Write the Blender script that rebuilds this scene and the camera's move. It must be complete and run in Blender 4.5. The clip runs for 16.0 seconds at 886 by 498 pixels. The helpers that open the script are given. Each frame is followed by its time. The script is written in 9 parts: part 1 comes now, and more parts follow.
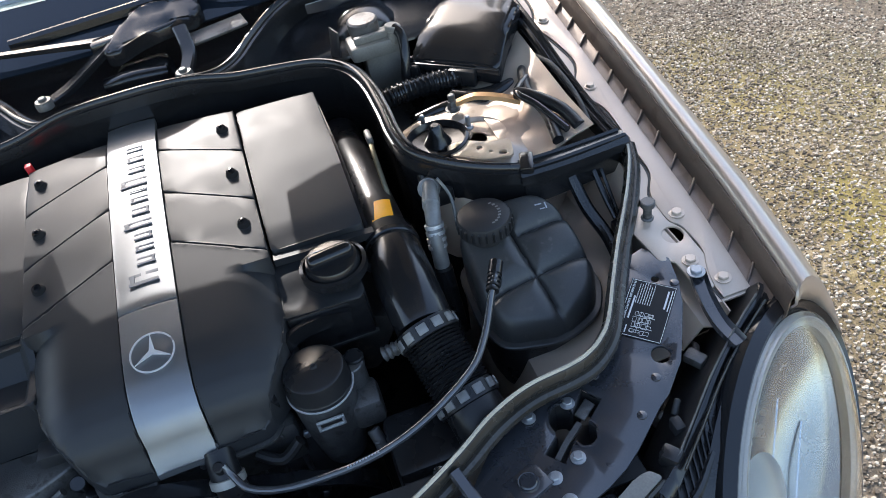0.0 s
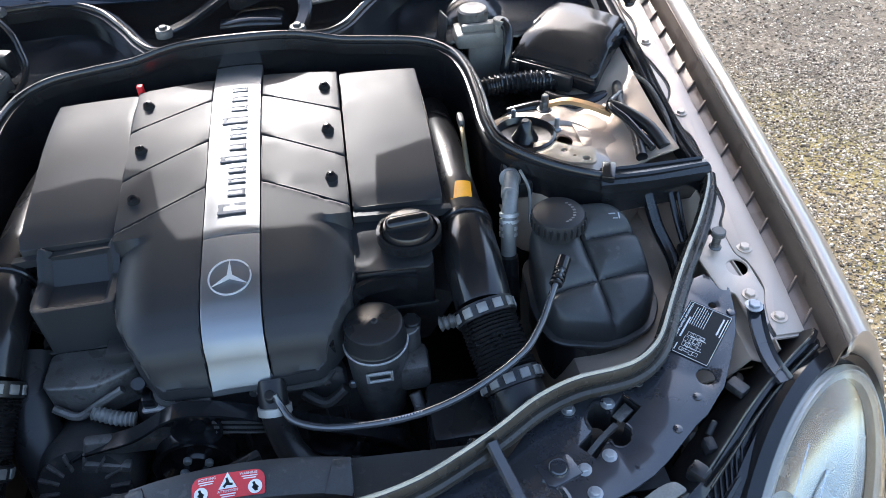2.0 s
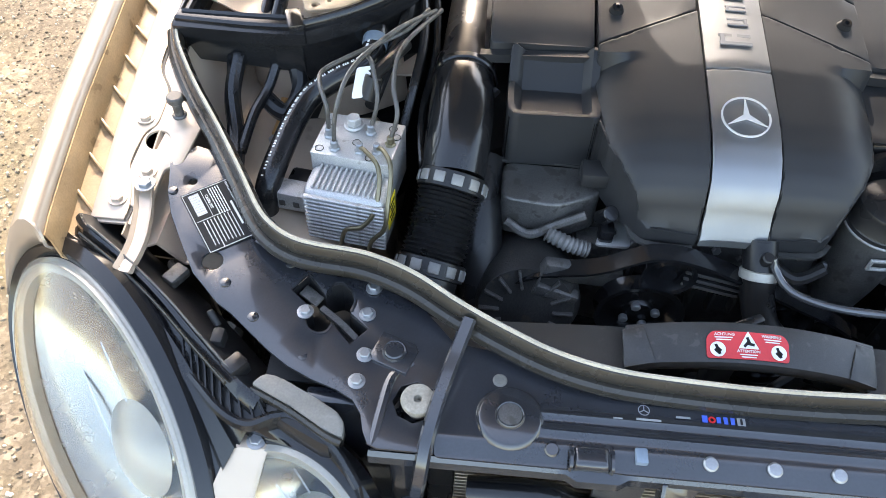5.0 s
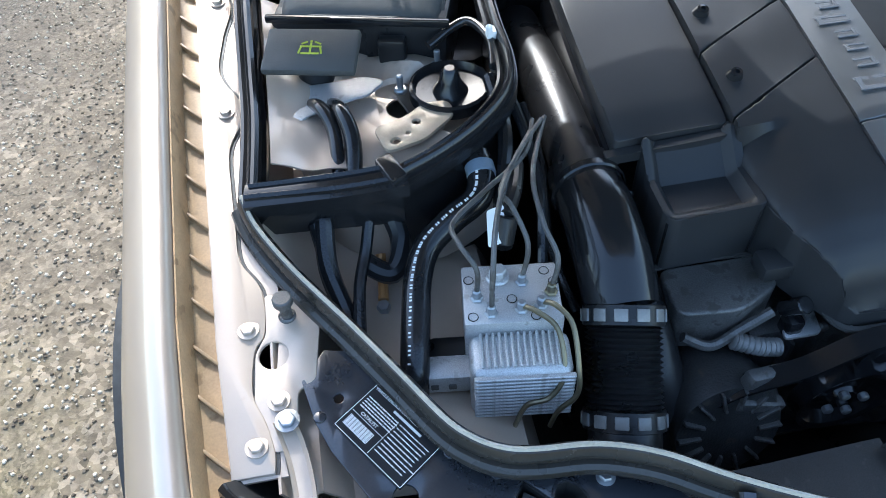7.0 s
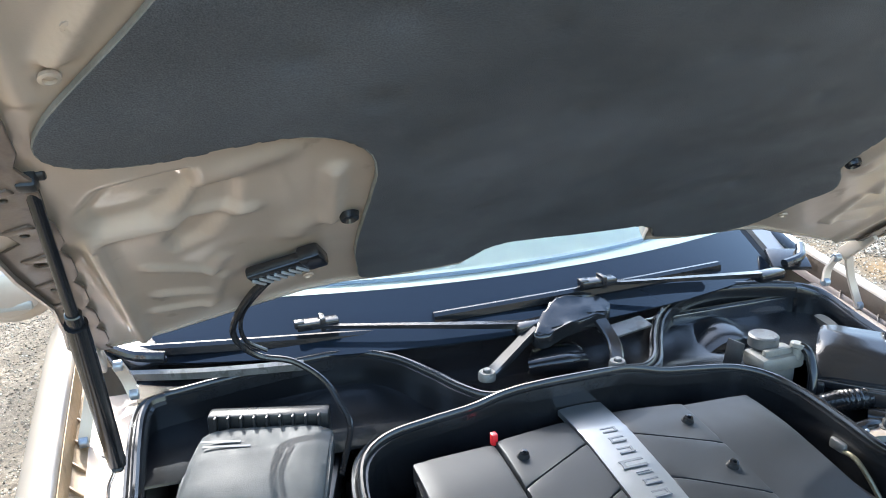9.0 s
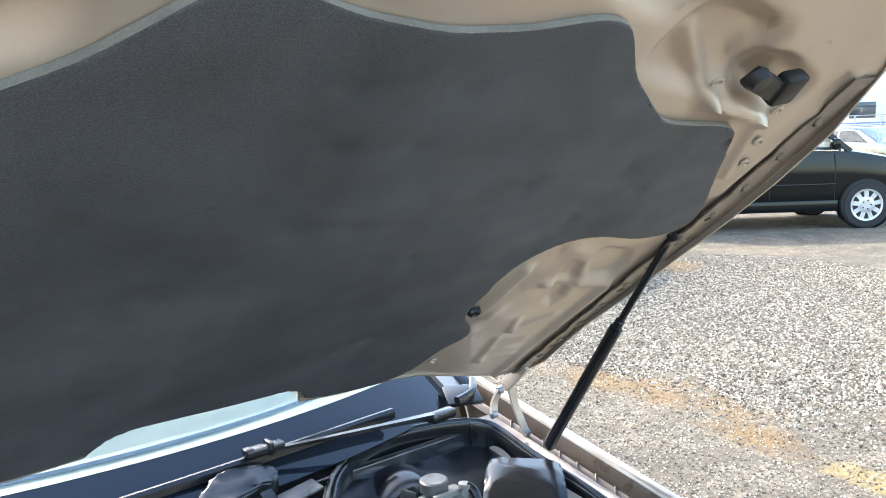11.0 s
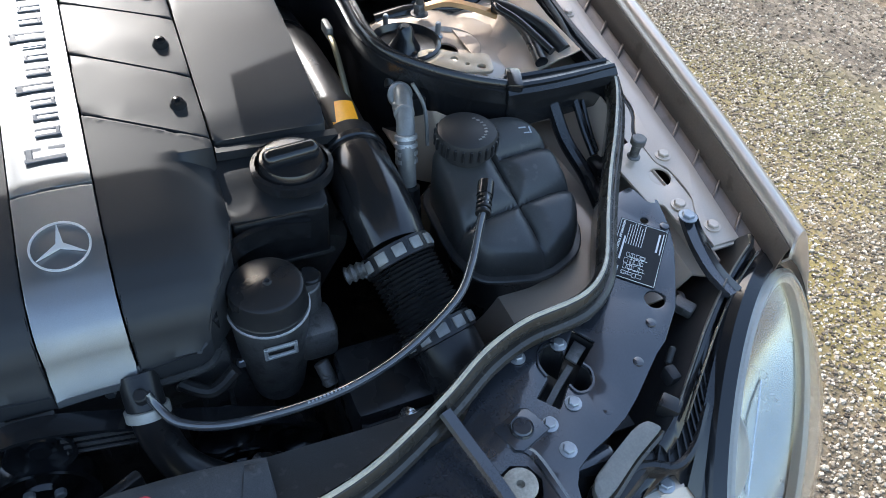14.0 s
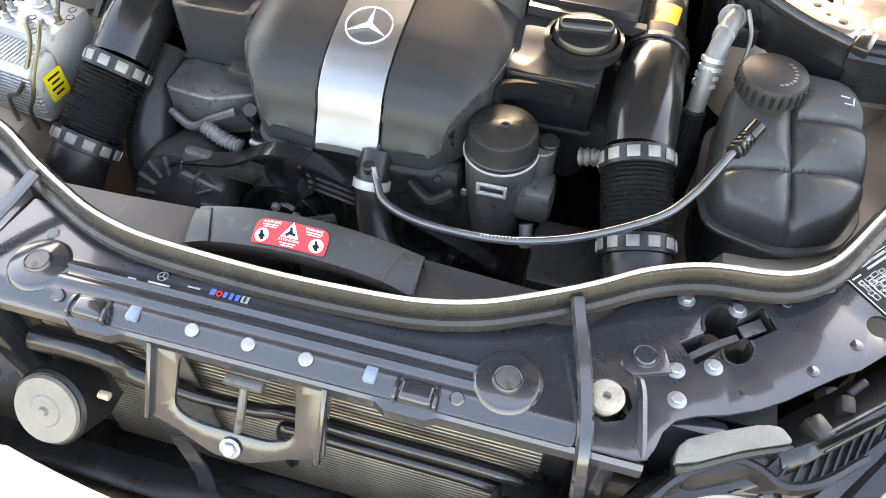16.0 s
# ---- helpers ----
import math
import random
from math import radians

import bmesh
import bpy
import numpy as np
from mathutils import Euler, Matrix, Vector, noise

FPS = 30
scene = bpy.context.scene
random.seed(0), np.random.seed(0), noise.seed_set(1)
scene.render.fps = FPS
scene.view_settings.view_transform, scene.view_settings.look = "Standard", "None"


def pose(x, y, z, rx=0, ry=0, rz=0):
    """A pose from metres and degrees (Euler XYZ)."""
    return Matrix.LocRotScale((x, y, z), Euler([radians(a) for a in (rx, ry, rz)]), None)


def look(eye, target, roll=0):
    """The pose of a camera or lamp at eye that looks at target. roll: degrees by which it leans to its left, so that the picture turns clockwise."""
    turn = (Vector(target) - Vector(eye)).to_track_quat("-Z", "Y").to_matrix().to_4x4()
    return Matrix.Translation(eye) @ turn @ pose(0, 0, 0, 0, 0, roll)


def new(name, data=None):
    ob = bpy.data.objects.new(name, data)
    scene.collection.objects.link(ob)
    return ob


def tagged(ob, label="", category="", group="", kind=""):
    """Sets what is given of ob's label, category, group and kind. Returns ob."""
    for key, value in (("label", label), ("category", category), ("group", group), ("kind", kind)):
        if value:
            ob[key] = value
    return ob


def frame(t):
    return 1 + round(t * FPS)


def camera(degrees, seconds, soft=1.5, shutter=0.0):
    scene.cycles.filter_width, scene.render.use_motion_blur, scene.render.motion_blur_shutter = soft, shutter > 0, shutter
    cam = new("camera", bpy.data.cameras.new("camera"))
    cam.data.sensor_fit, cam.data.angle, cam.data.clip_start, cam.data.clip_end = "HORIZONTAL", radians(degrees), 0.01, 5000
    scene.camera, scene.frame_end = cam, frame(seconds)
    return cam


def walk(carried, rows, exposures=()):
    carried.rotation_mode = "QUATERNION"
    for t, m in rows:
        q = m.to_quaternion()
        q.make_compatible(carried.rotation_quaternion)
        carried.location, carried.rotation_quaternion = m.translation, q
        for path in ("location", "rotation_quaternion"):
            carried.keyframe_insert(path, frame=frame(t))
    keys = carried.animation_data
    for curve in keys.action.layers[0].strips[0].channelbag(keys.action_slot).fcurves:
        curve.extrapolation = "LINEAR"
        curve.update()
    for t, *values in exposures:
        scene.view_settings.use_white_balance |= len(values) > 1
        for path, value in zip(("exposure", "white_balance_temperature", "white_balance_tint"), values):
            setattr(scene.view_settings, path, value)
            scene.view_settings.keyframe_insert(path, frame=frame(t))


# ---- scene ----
cam = camera(60.9, 16.0, soft=0.6)
PATH = [
    (0, (0.263, -0.33, 1.481), (0.51, 1.128, 0.134), -12.4),
    (0.5, (0.23, -0.34, 1.479), (0.411, 1.121, 0.126), -9.4),
    (1, (0.22, -0.337, 1.475), (0.376, 1.11, 0.104), -8.1),
    (1.5, (0.214, -0.336, 1.475), (0.376, 1.124, 0.118), -6.1),
    (2, (0.203, -0.371, 1.493), (0.362, 1.113, 0.162), -3.4),
    (2.5, (0.128, -0.389, 1.48), (0.273, 1.081, 0.13), -1.0),
    (3, (0.046, -0.418, 1.464), (0.16, 1.017, 0.075), 0.7),
    (3.5, (-0.036, -0.447, 1.465), (0.033, 0.961, 0.047), 2.1),
    (4, (-0.136, -0.452, 1.461), (-0.124, 0.919, 0.006), 3.1),
    (4.5, (-0.225, -0.402, 1.427), (-0.28, 0.917, -0.076), 3.1),
    (4.7, (-0.254, -0.367, 1.395), (-0.332, 0.921, -0.132), 2.5),
    (6.8, (-0.57, -0.104, 1.359), (-0.456, 1.129, -0.211), -4.0),
    (7, (-0.572, -0.095, 1.373), (-0.402, 1.2, -0.142), -3.6),
    (7.5, (-0.57, -0.089, 1.416), (-0.264, 1.387, 0.102), -2.7),
    (8, (-0.562, -0.089, 1.453), (-0.142, 1.551, 0.387), -2.0),
    (8.5, (-0.558, -0.1, 1.482), (-0.061, 1.647, 0.646), -1.6),
    (9, (-0.549, -0.124, 1.506), (0.041, 1.686, 0.893), -1.3),
    (9.5, (-0.53, -0.138, 1.528), (0.209, 1.669, 1.094), -1.4),
    (10, (-0.495, -0.144, 1.542), (0.429, 1.602, 1.227), -1.7),
    (10.2, (-0.478, -0.15, 1.54), (0.523, 1.559, 1.265), -1.8),
    (12.3, (-0.189, -0.242, 1.566), (1.125, 1.181, 1.067), -1.1),
    (12.5, (-0.169, -0.259, 1.55), (1.071, 1.177, 0.917), -0.3),
    (13, (-0.077, -0.283, 1.492), (0.972, 1.111, 0.514), 1.6),
    (13.5, (0.026, -0.261, 1.434), (0.884, 1.046, 0.187), 3.8),
    (14, (0.107, -0.215, 1.366), (0.743, 1.019, -0.074), 5.7),
    (14.5, (0.142, -0.197, 1.327), (0.518, 1.007, -0.225), 6.1),
    (15, (0.166, -0.225, 1.322), (0.249, 0.99, -0.265), 3.9),
    (15.5, (0.223, -0.275, 1.327), (0.063, 0.933, -0.259), 2.0),
    (16, (0.282, -0.317, 1.34), (-0.047, 0.888, -0.223), 0.7),
]
walk(cam, [(t, look(eye, target, roll)) for t, eye, target, roll in PATH], exposures=[(0, 1.8, 6350, 13), (1, 2.05, 6200, 13), (2, 2.17, 6100, 13), (3, 2.38, 6150, 12), (3.5, 2.68, 6800, 11), (4, 2.77, 7350, 14), (4.7, 2.82, 7450, 15), (7, 2.1, 5700, 7), (8.5, 2.26, 5750, 7), (9.3, 2.67, 6000, 7), (10.2, 2.77, 6000, 8), (12.3, 1.83, 6250, 9), (13.5, 1.66, 6450, 11), (14, 1.97, 6150, 10), (14.5, 2.42, 6350, 9), (15, 3.29, 7850, 12), (15.5, 3.57, 8550, 16), (16, 3.61, 8850, 17)])

# ---- light ----
SUN_FROM = Vector((-0.12, 1.0, 0.0)).normalized()
SUN_ELEV = radians(37)
world = bpy.data.worlds.new("world")
scene.world = world
world.use_nodes = True
wn = world.node_tree.nodes
sky = wn.new("ShaderNodeTexSky")
sky.sky_type, sky.sun_disc = "NISHITA", False
sky.sun_elevation, sky.sun_rotation = SUN_ELEV, math.atan2(SUN_FROM.x, SUN_FROM.y)
sky.dust_density, sky.air_density = 2.5, 1.3
wn["Background"].inputs["Strength"].default_value = 0.15
world.node_tree.links.new(sky.outputs[0], wn["Background"].inputs["Color"])
sun = new("sun", bpy.data.lights.new("sun", "SUN"))
sun.data.energy, sun.data.angle, sun.data.color = 1.35, radians(0.6), (1.0, 0.965, 0.91)
sun.matrix_world = look(SUN_FROM * 30 * math.cos(SUN_ELEV) + Vector((0, 0, 30 * math.sin(SUN_ELEV))), (0, 0, 0))


# ---- materials ----
def mat(name, col, rough=0.5, metal=0.0, var=0.15, scale=6.0, grain=0.05, gscale=400.0, bump=0.0, coat=0.0,
        spots=None, spot_scale=40.0, spot_at=0.62, spec=0.5):
    """A worn surface: two scales of colour change, uneven gloss, a fine relief, and optional specks of another colour."""
    m = bpy.data.materials.new(name)
    m.use_nodes = True
    nt = m.node_tree
    b = nt.nodes["Principled BSDF"]
    b.inputs["Metallic"].default_value = metal
    b.inputs["Coat Weight"].default_value = coat
    b.inputs["Coat Roughness"].default_value = 0.06
    b.inputs["Specular IOR Level"].default_value = spec
    tc = nt.nodes.new("ShaderNodeTexCoord")

    def noise_node(sc, detail=4.0):
        n = nt.nodes.new("ShaderNodeTexNoise")
        n.inputs["Scale"].default_value, n.inputs["Detail"].default_value = sc, detail
        nt.links.new(tc.outputs["Object"], n.inputs["Vector"])
        return n

    def ramp(fac, lo, hi, a=0.3, c=0.7):
        r = nt.nodes.new("ShaderNodeValToRGB")
        r.color_ramp.elements[0].position, r.color_ramp.elements[1].position = a, c
        r.color_ramp.elements[0].color, r.color_ramp.elements[1].color = lo, hi
        nt.links.new(fac, r.inputs[0])
        return r

    def mix(kind, fac, one, two):
        x = nt.nodes.new("ShaderNodeMix")
        x.data_type, x.blend_type = "RGBA", kind
        if isinstance(fac, float):
            x.inputs[0].default_value = fac
        else:
            nt.links.new(fac, x.inputs[0])
        for sock, val in ((x.inputs[6], one), (x.inputs[7], two)):
            if isinstance(val, tuple):
                sock.default_value = val
            else:
                nt.links.new(val, sock)
        return x.outputs[2]

    big, fine = noise_node(scale), noise_node(gscale, 2.0)
    lo = tuple(max(0, c * (1 - var)) for c in col) + (1,)
    hi = tuple(min(1, c * (1 + var)) for c in col) + (1,)
    out = ramp(big.outputs[0], lo, hi).outputs[0]
    if grain:
        g = ramp(fine.outputs[0], (1 - grain,) * 3 + (1,), (1 + grain,) * 3 + (1,)).outputs[0]
        out = mix("MULTIPLY", 1.0, out, g)
    if spots:
        s = noise_node(spot_scale, 6.0)
        f = ramp(s.outputs[0], (0, 0, 0, 1), (1, 1, 1, 1), spot_at, spot_at + 0.06).outputs[0]
        out = mix("MIX", f, out, tuple(spots) + (1,))
    nt.links.new(out, b.inputs["Base Color"])
    rr = ramp(noise_node(scale * 3).outputs[0], (max(0, rough * 0.85),) * 3 + (1,), (min(1, rough * 1.2),) * 3 + (1,))
    nt.links.new(rr.outputs[0], b.inputs["Roughness"])
    if bump:
        bn = nt.nodes.new("ShaderNodeBump")
        bn.inputs["Strength"].default_value, bn.inputs["Distance"].default_value = bump, 0.002
        nt.links.new(fine.outputs[0], bn.inputs["Height"])
        nt.links.new(bn.outputs[0], b.inputs["Normal"])
    return m


def glass(name, col=(1, 1, 1), rough=0.0, ior=1.45):
    m = bpy.data.materials.new(name)
    m.use_nodes = True
    b = m.node_tree.nodes["Principled BSDF"]
    b.inputs["Base Color"].default_value = tuple(col) + (1,)
    b.inputs["Transmission Weight"].default_value = 1.0
    b.inputs["Roughness"].default_value, b.inputs["IOR"].default_value = rough, ior
    return m


COVER = mat("moulded_cover_plastic", (0.0238, 0.0243, 0.0256), 0.42, spec=0.27, var=0.2, scale=4, grain=0.08, gscale=1400, bump=0.04)
PLASTIC = mat("black_plastic", (0.0145, 0.0145, 0.0152), 0.29, spec=0.34, var=0.3, grain=0.12, gscale=900, bump=0.06, spots=(0.028, 0.027, 0.025), spot_scale=70, spot_at=0.68)
DULL = mat("dull_black_plastic", (0.022, 0.022, 0.0228), 0.46, spec=0.32, var=0.25, grain=0.15, gscale=900, bump=0.08, spots=(0.030, 0.029, 0.027), spot_scale=60, spot_at=0.68)
GLOSS = mat("glossy_black_plastic", (0.011, 0.0112, 0.0122), 0.17, var=0.25, grain=0.05, bump=0.0)
DEEP = mat("grimy_dark_metal", (0.032, 0.031, 0.030), 0.5, 0.2, var=0.5, scale=14, grain=0.2, bump=0.3, spots=(0.06, 0.05, 0.04), spot_scale=60)
RUBBER = mat("seal_rubber", (0.013, 0.0132, 0.0142), 0.19, var=0.3, scale=9, grain=0.08, bump=0.06, spots=(0.04, 0.038, 0.034), spot_scale=70, spot_at=0.74)
# Cream tone stands for the sun highlight along the front seal.
CREST = mat("highlight_seal_crest", (0.43, 0.39, 0.31), 0.26, var=0.2, scale=14, grain=0.1, bump=0.1)
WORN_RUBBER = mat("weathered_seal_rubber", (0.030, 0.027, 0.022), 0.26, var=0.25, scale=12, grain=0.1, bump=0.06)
BLACK_PAINT = mat("black_painted_steel", (0.024, 0.026, 0.031), 0.20, var=0.25, scale=8, grain=0.05, bump=0.0, coat=0.7, spots=(0.045, 0.045, 0.048), spot_scale=160, spot_at=0.74)
PAINT = mat("champagne_metallic_paint", (0.42, 0.355, 0.293), 0.34, 0.55, var=0.06, scale=3, grain=0.06, gscale=2500, coat=0.8)
BODY = mat("champagne_inner_paint", (0.485, 0.392, 0.307), 0.38, 0.28, var=0.10, scale=7, grain=0.05, gscale=1500, coat=0.5, spots=(0.38, 0.30, 0.23), spot_scale=18, spot_at=0.66)
# Left wing lip: waxed brown with its sunlight in the colour.
LIT_WAX = mat("lit_waxed_lip", (0.37, 0.245, 0.13), 0.45, 0.1, var=0.25, scale=16, grain=0.1, coat=0.2, spots=(0.22, 0.14, 0.07), spot_scale=40, spot_at=0.6)
# Right wing lip and bonnet flange: paint darkened to hold their shade.
SHADED_EDGE = mat("shaded_edge_paint", (0.125, 0.094, 0.073), 0.38, 0.3, var=0.2, scale=9, grain=0.08, coat=0.3, spots=(0.08, 0.058, 0.043), spot_scale=22, spot_at=0.6)
BRUSHED = mat("brushed_silver_strip", (0.235, 0.241, 0.250), 0.42, 0.85, var=0.05, scale=5, grain=0.07, gscale=1200, bump=0.05)
CHROME = mat("polished_metal", (0.75, 0.75, 0.74), 0.16, 1.0, var=0.05)
ZINC = mat("zinc_plated_bolt", (0.31, 0.325, 0.34), 0.42, 0.75, var=0.15, scale=60)
ALLOY = mat("cast_alloy", (0.50, 0.50, 0.495), 0.42, 0.6, var=0.12, scale=20, grain=0.2, gscale=800, bump=0.4, spots=(0.36, 0.35, 0.33), spot_scale=80)
DARK_ALLOY = mat("dull_cast_alloy", (0.115, 0.112, 0.108), 0.45, 0.5, var=0.3, scale=18, grain=0.2, gscale=600, bump=0.25, spots=(0.080, 0.076, 0.070), spot_scale=60, spot_at=0.56)
DUSTY = mat("dusty_black_plastic", (0.042, 0.042, 0.0408), 0.34, spec=0.42, var=0.3, scale=9, grain=0.2, gscale=900, bump=0.07, spots=(0.062, 0.060, 0.056), spot_scale=90, spot_at=0.62)
CLAMP = mat("grey_clamp_band", (0.20, 0.198, 0.19), 0.4, 0.2, var=0.2, scale=40)
FELT = mat("insulation_felt", (0.070, 0.073, 0.080), 0.65, var=0.3, scale=5, grain=0.35, gscale=700, bump=0.5, spots=(0.07, 0.07, 0.07), spot_scale=30, spot_at=0.70)
TEXTURED = mat("rough_moulded_plastic", (0.050, 0.051, 0.049), 0.60, spec=0.40, var=0.2, scale=8, grain=0.4, gscale=900, bump=0.25, spots=(0.09, 0.09, 0.086), spot_scale=400, spot_at=0.68)
BINDING = mat("pale_edge_binding", (0.20, 0.19, 0.165), 0.6, var=0.2, scale=20, grain=0.1)
HOSE = mat("glossy_vinyl_hose", (0.05, 0.052, 0.056), 0.12, var=0.2, scale=30, grain=0.05, coat=1.0, spec=0.7)
BUFFER = mat("tan_buffer_rubber", (0.30, 0.27, 0.22), 0.6, var=0.2, scale=60, grain=0.15)
CREAM = mat("cream_painted_steel", (0.50, 0.39, 0.265), 0.4, 0.15, var=0.1, scale=20, coat=0.3)
WHITE = mat("white_print", (0.75, 0.75, 0.73), 0.5, var=0.03, grain=0)
PALE_PRINT = mat("pale_grey_print", (0.62, 0.62, 0.61), 0.5, var=0.05, grain=0)
SILVER_PRINT = mat("silver_print", (0.36, 0.375, 0.39), 0.4, 0.4, var=0.05)
DARK_PRINT = mat("dark_grey_print", (0.105, 0.11, 0.12), 0.6, 0.0, var=0.1)
RED = mat("red_label_film", (0.62, 0.02, 0.025), 0.35, var=0.06, coat=0.3)
ORANGE = mat("orange_label_film", (0.95, 0.42, 0.02), 0.4, var=0.05)
YELLOW = mat("yellow_label_film", (0.80, 0.62, 0.03), 0.4, var=0.05)
BLUE = mat("blue_print", (0.05, 0.12, 0.55), 0.4, var=0.05)
GREEN_PRINT = mat("yellow_green_print", (0.36, 0.42, 0.03), 0.45, var=0.05)
LABEL_BLACK = mat("black_label_film", (0.014, 0.0145, 0.016), 0.5, var=0.1, spec=0.2)
COPPER = mat("brown_connector", (0.42, 0.22, 0.08), 0.45, 0.3, var=0.3, scale=30)
BRASS = mat("olive_plated_fitting", (0.20, 0.175, 0.115), 0.38, 0.8, var=0.2, scale=40)
BLUEGREY = mat("blue_grey_clip", (0.17, 0.22, 0.275), 0.5, var=0.1)
GREY_RES = mat("grey_reservoir_plastic", (0.165, 0.157, 0.138), 0.42, var=0.15, scale=25, grain=0.1)
FINS = mat("condenser_fins", (0.25, 0.205, 0.148), 0.45, 0.5, var=0.3, scale=14)
LAMP_LENS = glass("headlamp_lens", (0.97, 0.97, 0.94), 0.03, 1.4)
LAMP_BOWL = mat("lamp_reflector", (0.37, 0.355, 0.32), 0.24, 0.92, var=0.12, scale=9)
LAMP_INNER = mat("lamp_bezel", (0.36, 0.345, 0.305), 0.35, 0.3, var=0.1)
TYRE = mat("tyre_rubber", (0.022, 0.022, 0.022), 0.75, var=0.2, scale=20)
WIND_GLASS = mat("tinted_windscreen", (0.010, 0.014, 0.021), 0.04, 0.0, var=0.2, scale=1.0, grain=0, spec=0.36)
CLEAR_GLASS = glass("clear_glass", (0.93, 0.97, 0.95), 0.0, 1.45)
DASH = mat("pale_dashboard", (0.30, 0.335, 0.275), 0.6, var=0.08)
BADGE = mat("pale_badge_metal", (0.80, 0.81, 0.82), 0.3, 0.5, var=0.03, grain=0)


# ---- mesh helpers ----
def thing(name, base, label, category, group="", kind=""):
    ob = new(name)
    ob.location = base
    ob.empty_display_size = 0.02
    return tagged(ob, label, category, group, kind)


def absolute(parent):
    p = Vector((0, 0, 0))
    while parent is not None:
        p += parent.location
        parent = parent.parent
    return p


def finish(name, bm, material, sharp=35):
    bmesh.ops.recalc_face_normals(bm, faces=bm.faces[:])
    me = bpy.data.meshes.new(name)
    bm.to_mesh(me)
    bm.free()
    for p in me.polygons:
        p.use_smooth = True
    me.set_sharp_from_angle(angle=radians(sharp))
    me.materials.append(material)
    return me


def part(name, bm, material, parent, label="", sharp=35, kind=""):
    """One mesh, given in world metres, under a thing or a part."""
    base = absolute(parent)
    bmesh.ops.translate(bm, verts=bm.verts[:], vec=-base)
    c = sum((v.co for v in bm.verts), Vector()) / max(1, len(bm.verts))
    bmesh.ops.translate(bm, verts=bm.verts[:], vec=-c)
    ob = new(name, finish(name, bm, material, sharp))
    ob.parent, ob.location = parent, c
    return tagged(ob, label, "", "", kind)


def solo(name, bm, material, label, category, group="", kind="", sharp=35):
    """A thing that is one mesh."""
    c = sum((v.co for v in bm.verts), Vector()) / len(bm.verts)
    c.z = min(v.co.z for v in bm.verts)
    bmesh.ops.translate(bm, verts=bm.verts[:], vec=-c)
    ob = new(name, finish(name, bm, material, sharp))
    ob.location = c
    return tagged(ob, label, category, group, kind)


def shift(bm, m):
    bm.transform(m)
    return bm


def join(*bms):
    """All given bmeshes in one."""
    out = bmesh.new()
    for b in bms:
        me = bpy.data.meshes.new("tmp")
        b.to_mesh(me)
        b.free()
        out.from_mesh(me)
        bpy.data.meshes.remove(me)
    return out


def rbox(size, loc=(0, 0, 0), bevel=0.004, rot=(0, 0, 0), seg=2, taper=1.0):
    bm = bmesh.new()
    bmesh.ops.create_cube(bm, size=1.0)
    for v in bm.verts:
        k = taper if v.co.z > 0 else 1.0
        v.co = Vector((v.co.x * size[0] * k, v.co.y * size[1] * k, v.co.z * size[2]))
    if bevel:
        bmesh.ops.bevel(bm, geom=bm.edges[:], offset=min(bevel, 0.45 * min(size)), segments=seg, profile=0.5, affect="EDGES")
    return shift(bm, pose(*loc, *rot))


def lathe(profile, loc=(0, 0, 0), axis=(0, 0, 1), seg=24):
    """A turned shape from (radius, height) pairs."""
    bm = bmesh.new()
    rings = []
    for r, h in profile:
        if r < 1e-6:
            rings.append([bm.verts.new((0, 0, h))])
        else:
            rings.append([bm.verts.new((r * math.cos(2 * math.pi * i / seg), r * math.sin(2 * math.pi * i / seg), h)) for i in range(seg)])
    for a, b in zip(rings, rings[1:]):
        for i in range(seg):
            j = (i + 1) % seg
            if len(a) == 1 and len(b) == 1:
                continue
            if len(a) == 1:
                bm.faces.new((a[0], b[i], b[j]))
            elif len(b) == 1:
                bm.faces.new((a[i], a[j], b[0]))
            else:
                bm.faces.new((a[i], a[j], b[j], b[i]))
    q = Vector((0, 0, 1)).rotation_difference(Vector(axis).normalized()).to_matrix().to_4x4()
    return shift(bm, Matrix.Translation(loc) @ q)


def cyl(r, h, loc, axis=(0, 0, 1), seg=20, bevel=0.0015):
    b = min(bevel, 0.4 * r, 0.4 * h)
    return lathe([(0, 0), (r - b, 0), (r, b), (r, h - b), (r - b, h), (0, h)], loc, axis, seg)


def bolt_bm(loc, r=0.007, axis=(0, 0, 1), washer=True, h=0.006):
    w = lathe([(0, 0), (r * 1.45, 0), (r * 1.45, 0.0015), (r, 0.002), (0, 0.002)], loc, axis, 18)
    hd = lathe([(0, 0.001), (r, 0.001), (r, h * 0.85), (r * 0.85, h), (0, h)], loc, axis, 6)
    return join(w, hd) if washer else hd


def smooth_path(pts, n=8, closed=False):
    """Catmull-Rom through the points."""
    p = [Vector(q) for q in pts]
    out = []
    m = len(p)
    for i in range(m if closed else m - 1):
        a, b, c, d = (p[(i + k) % m] if closed else p[min(max(i + k, 0), m - 1)] for k in (-1, 0, 1, 2))
        for s in range(n):
            t = s / n
            out.append(0.5 * (2 * b + (c - a) * t + (2 * a - 5 * b + 4 * c - d) * t * t + (3 * b - a - 3 * c + d) * t ** 3))
    if not closed:
        out.append(p[-1])
    return out


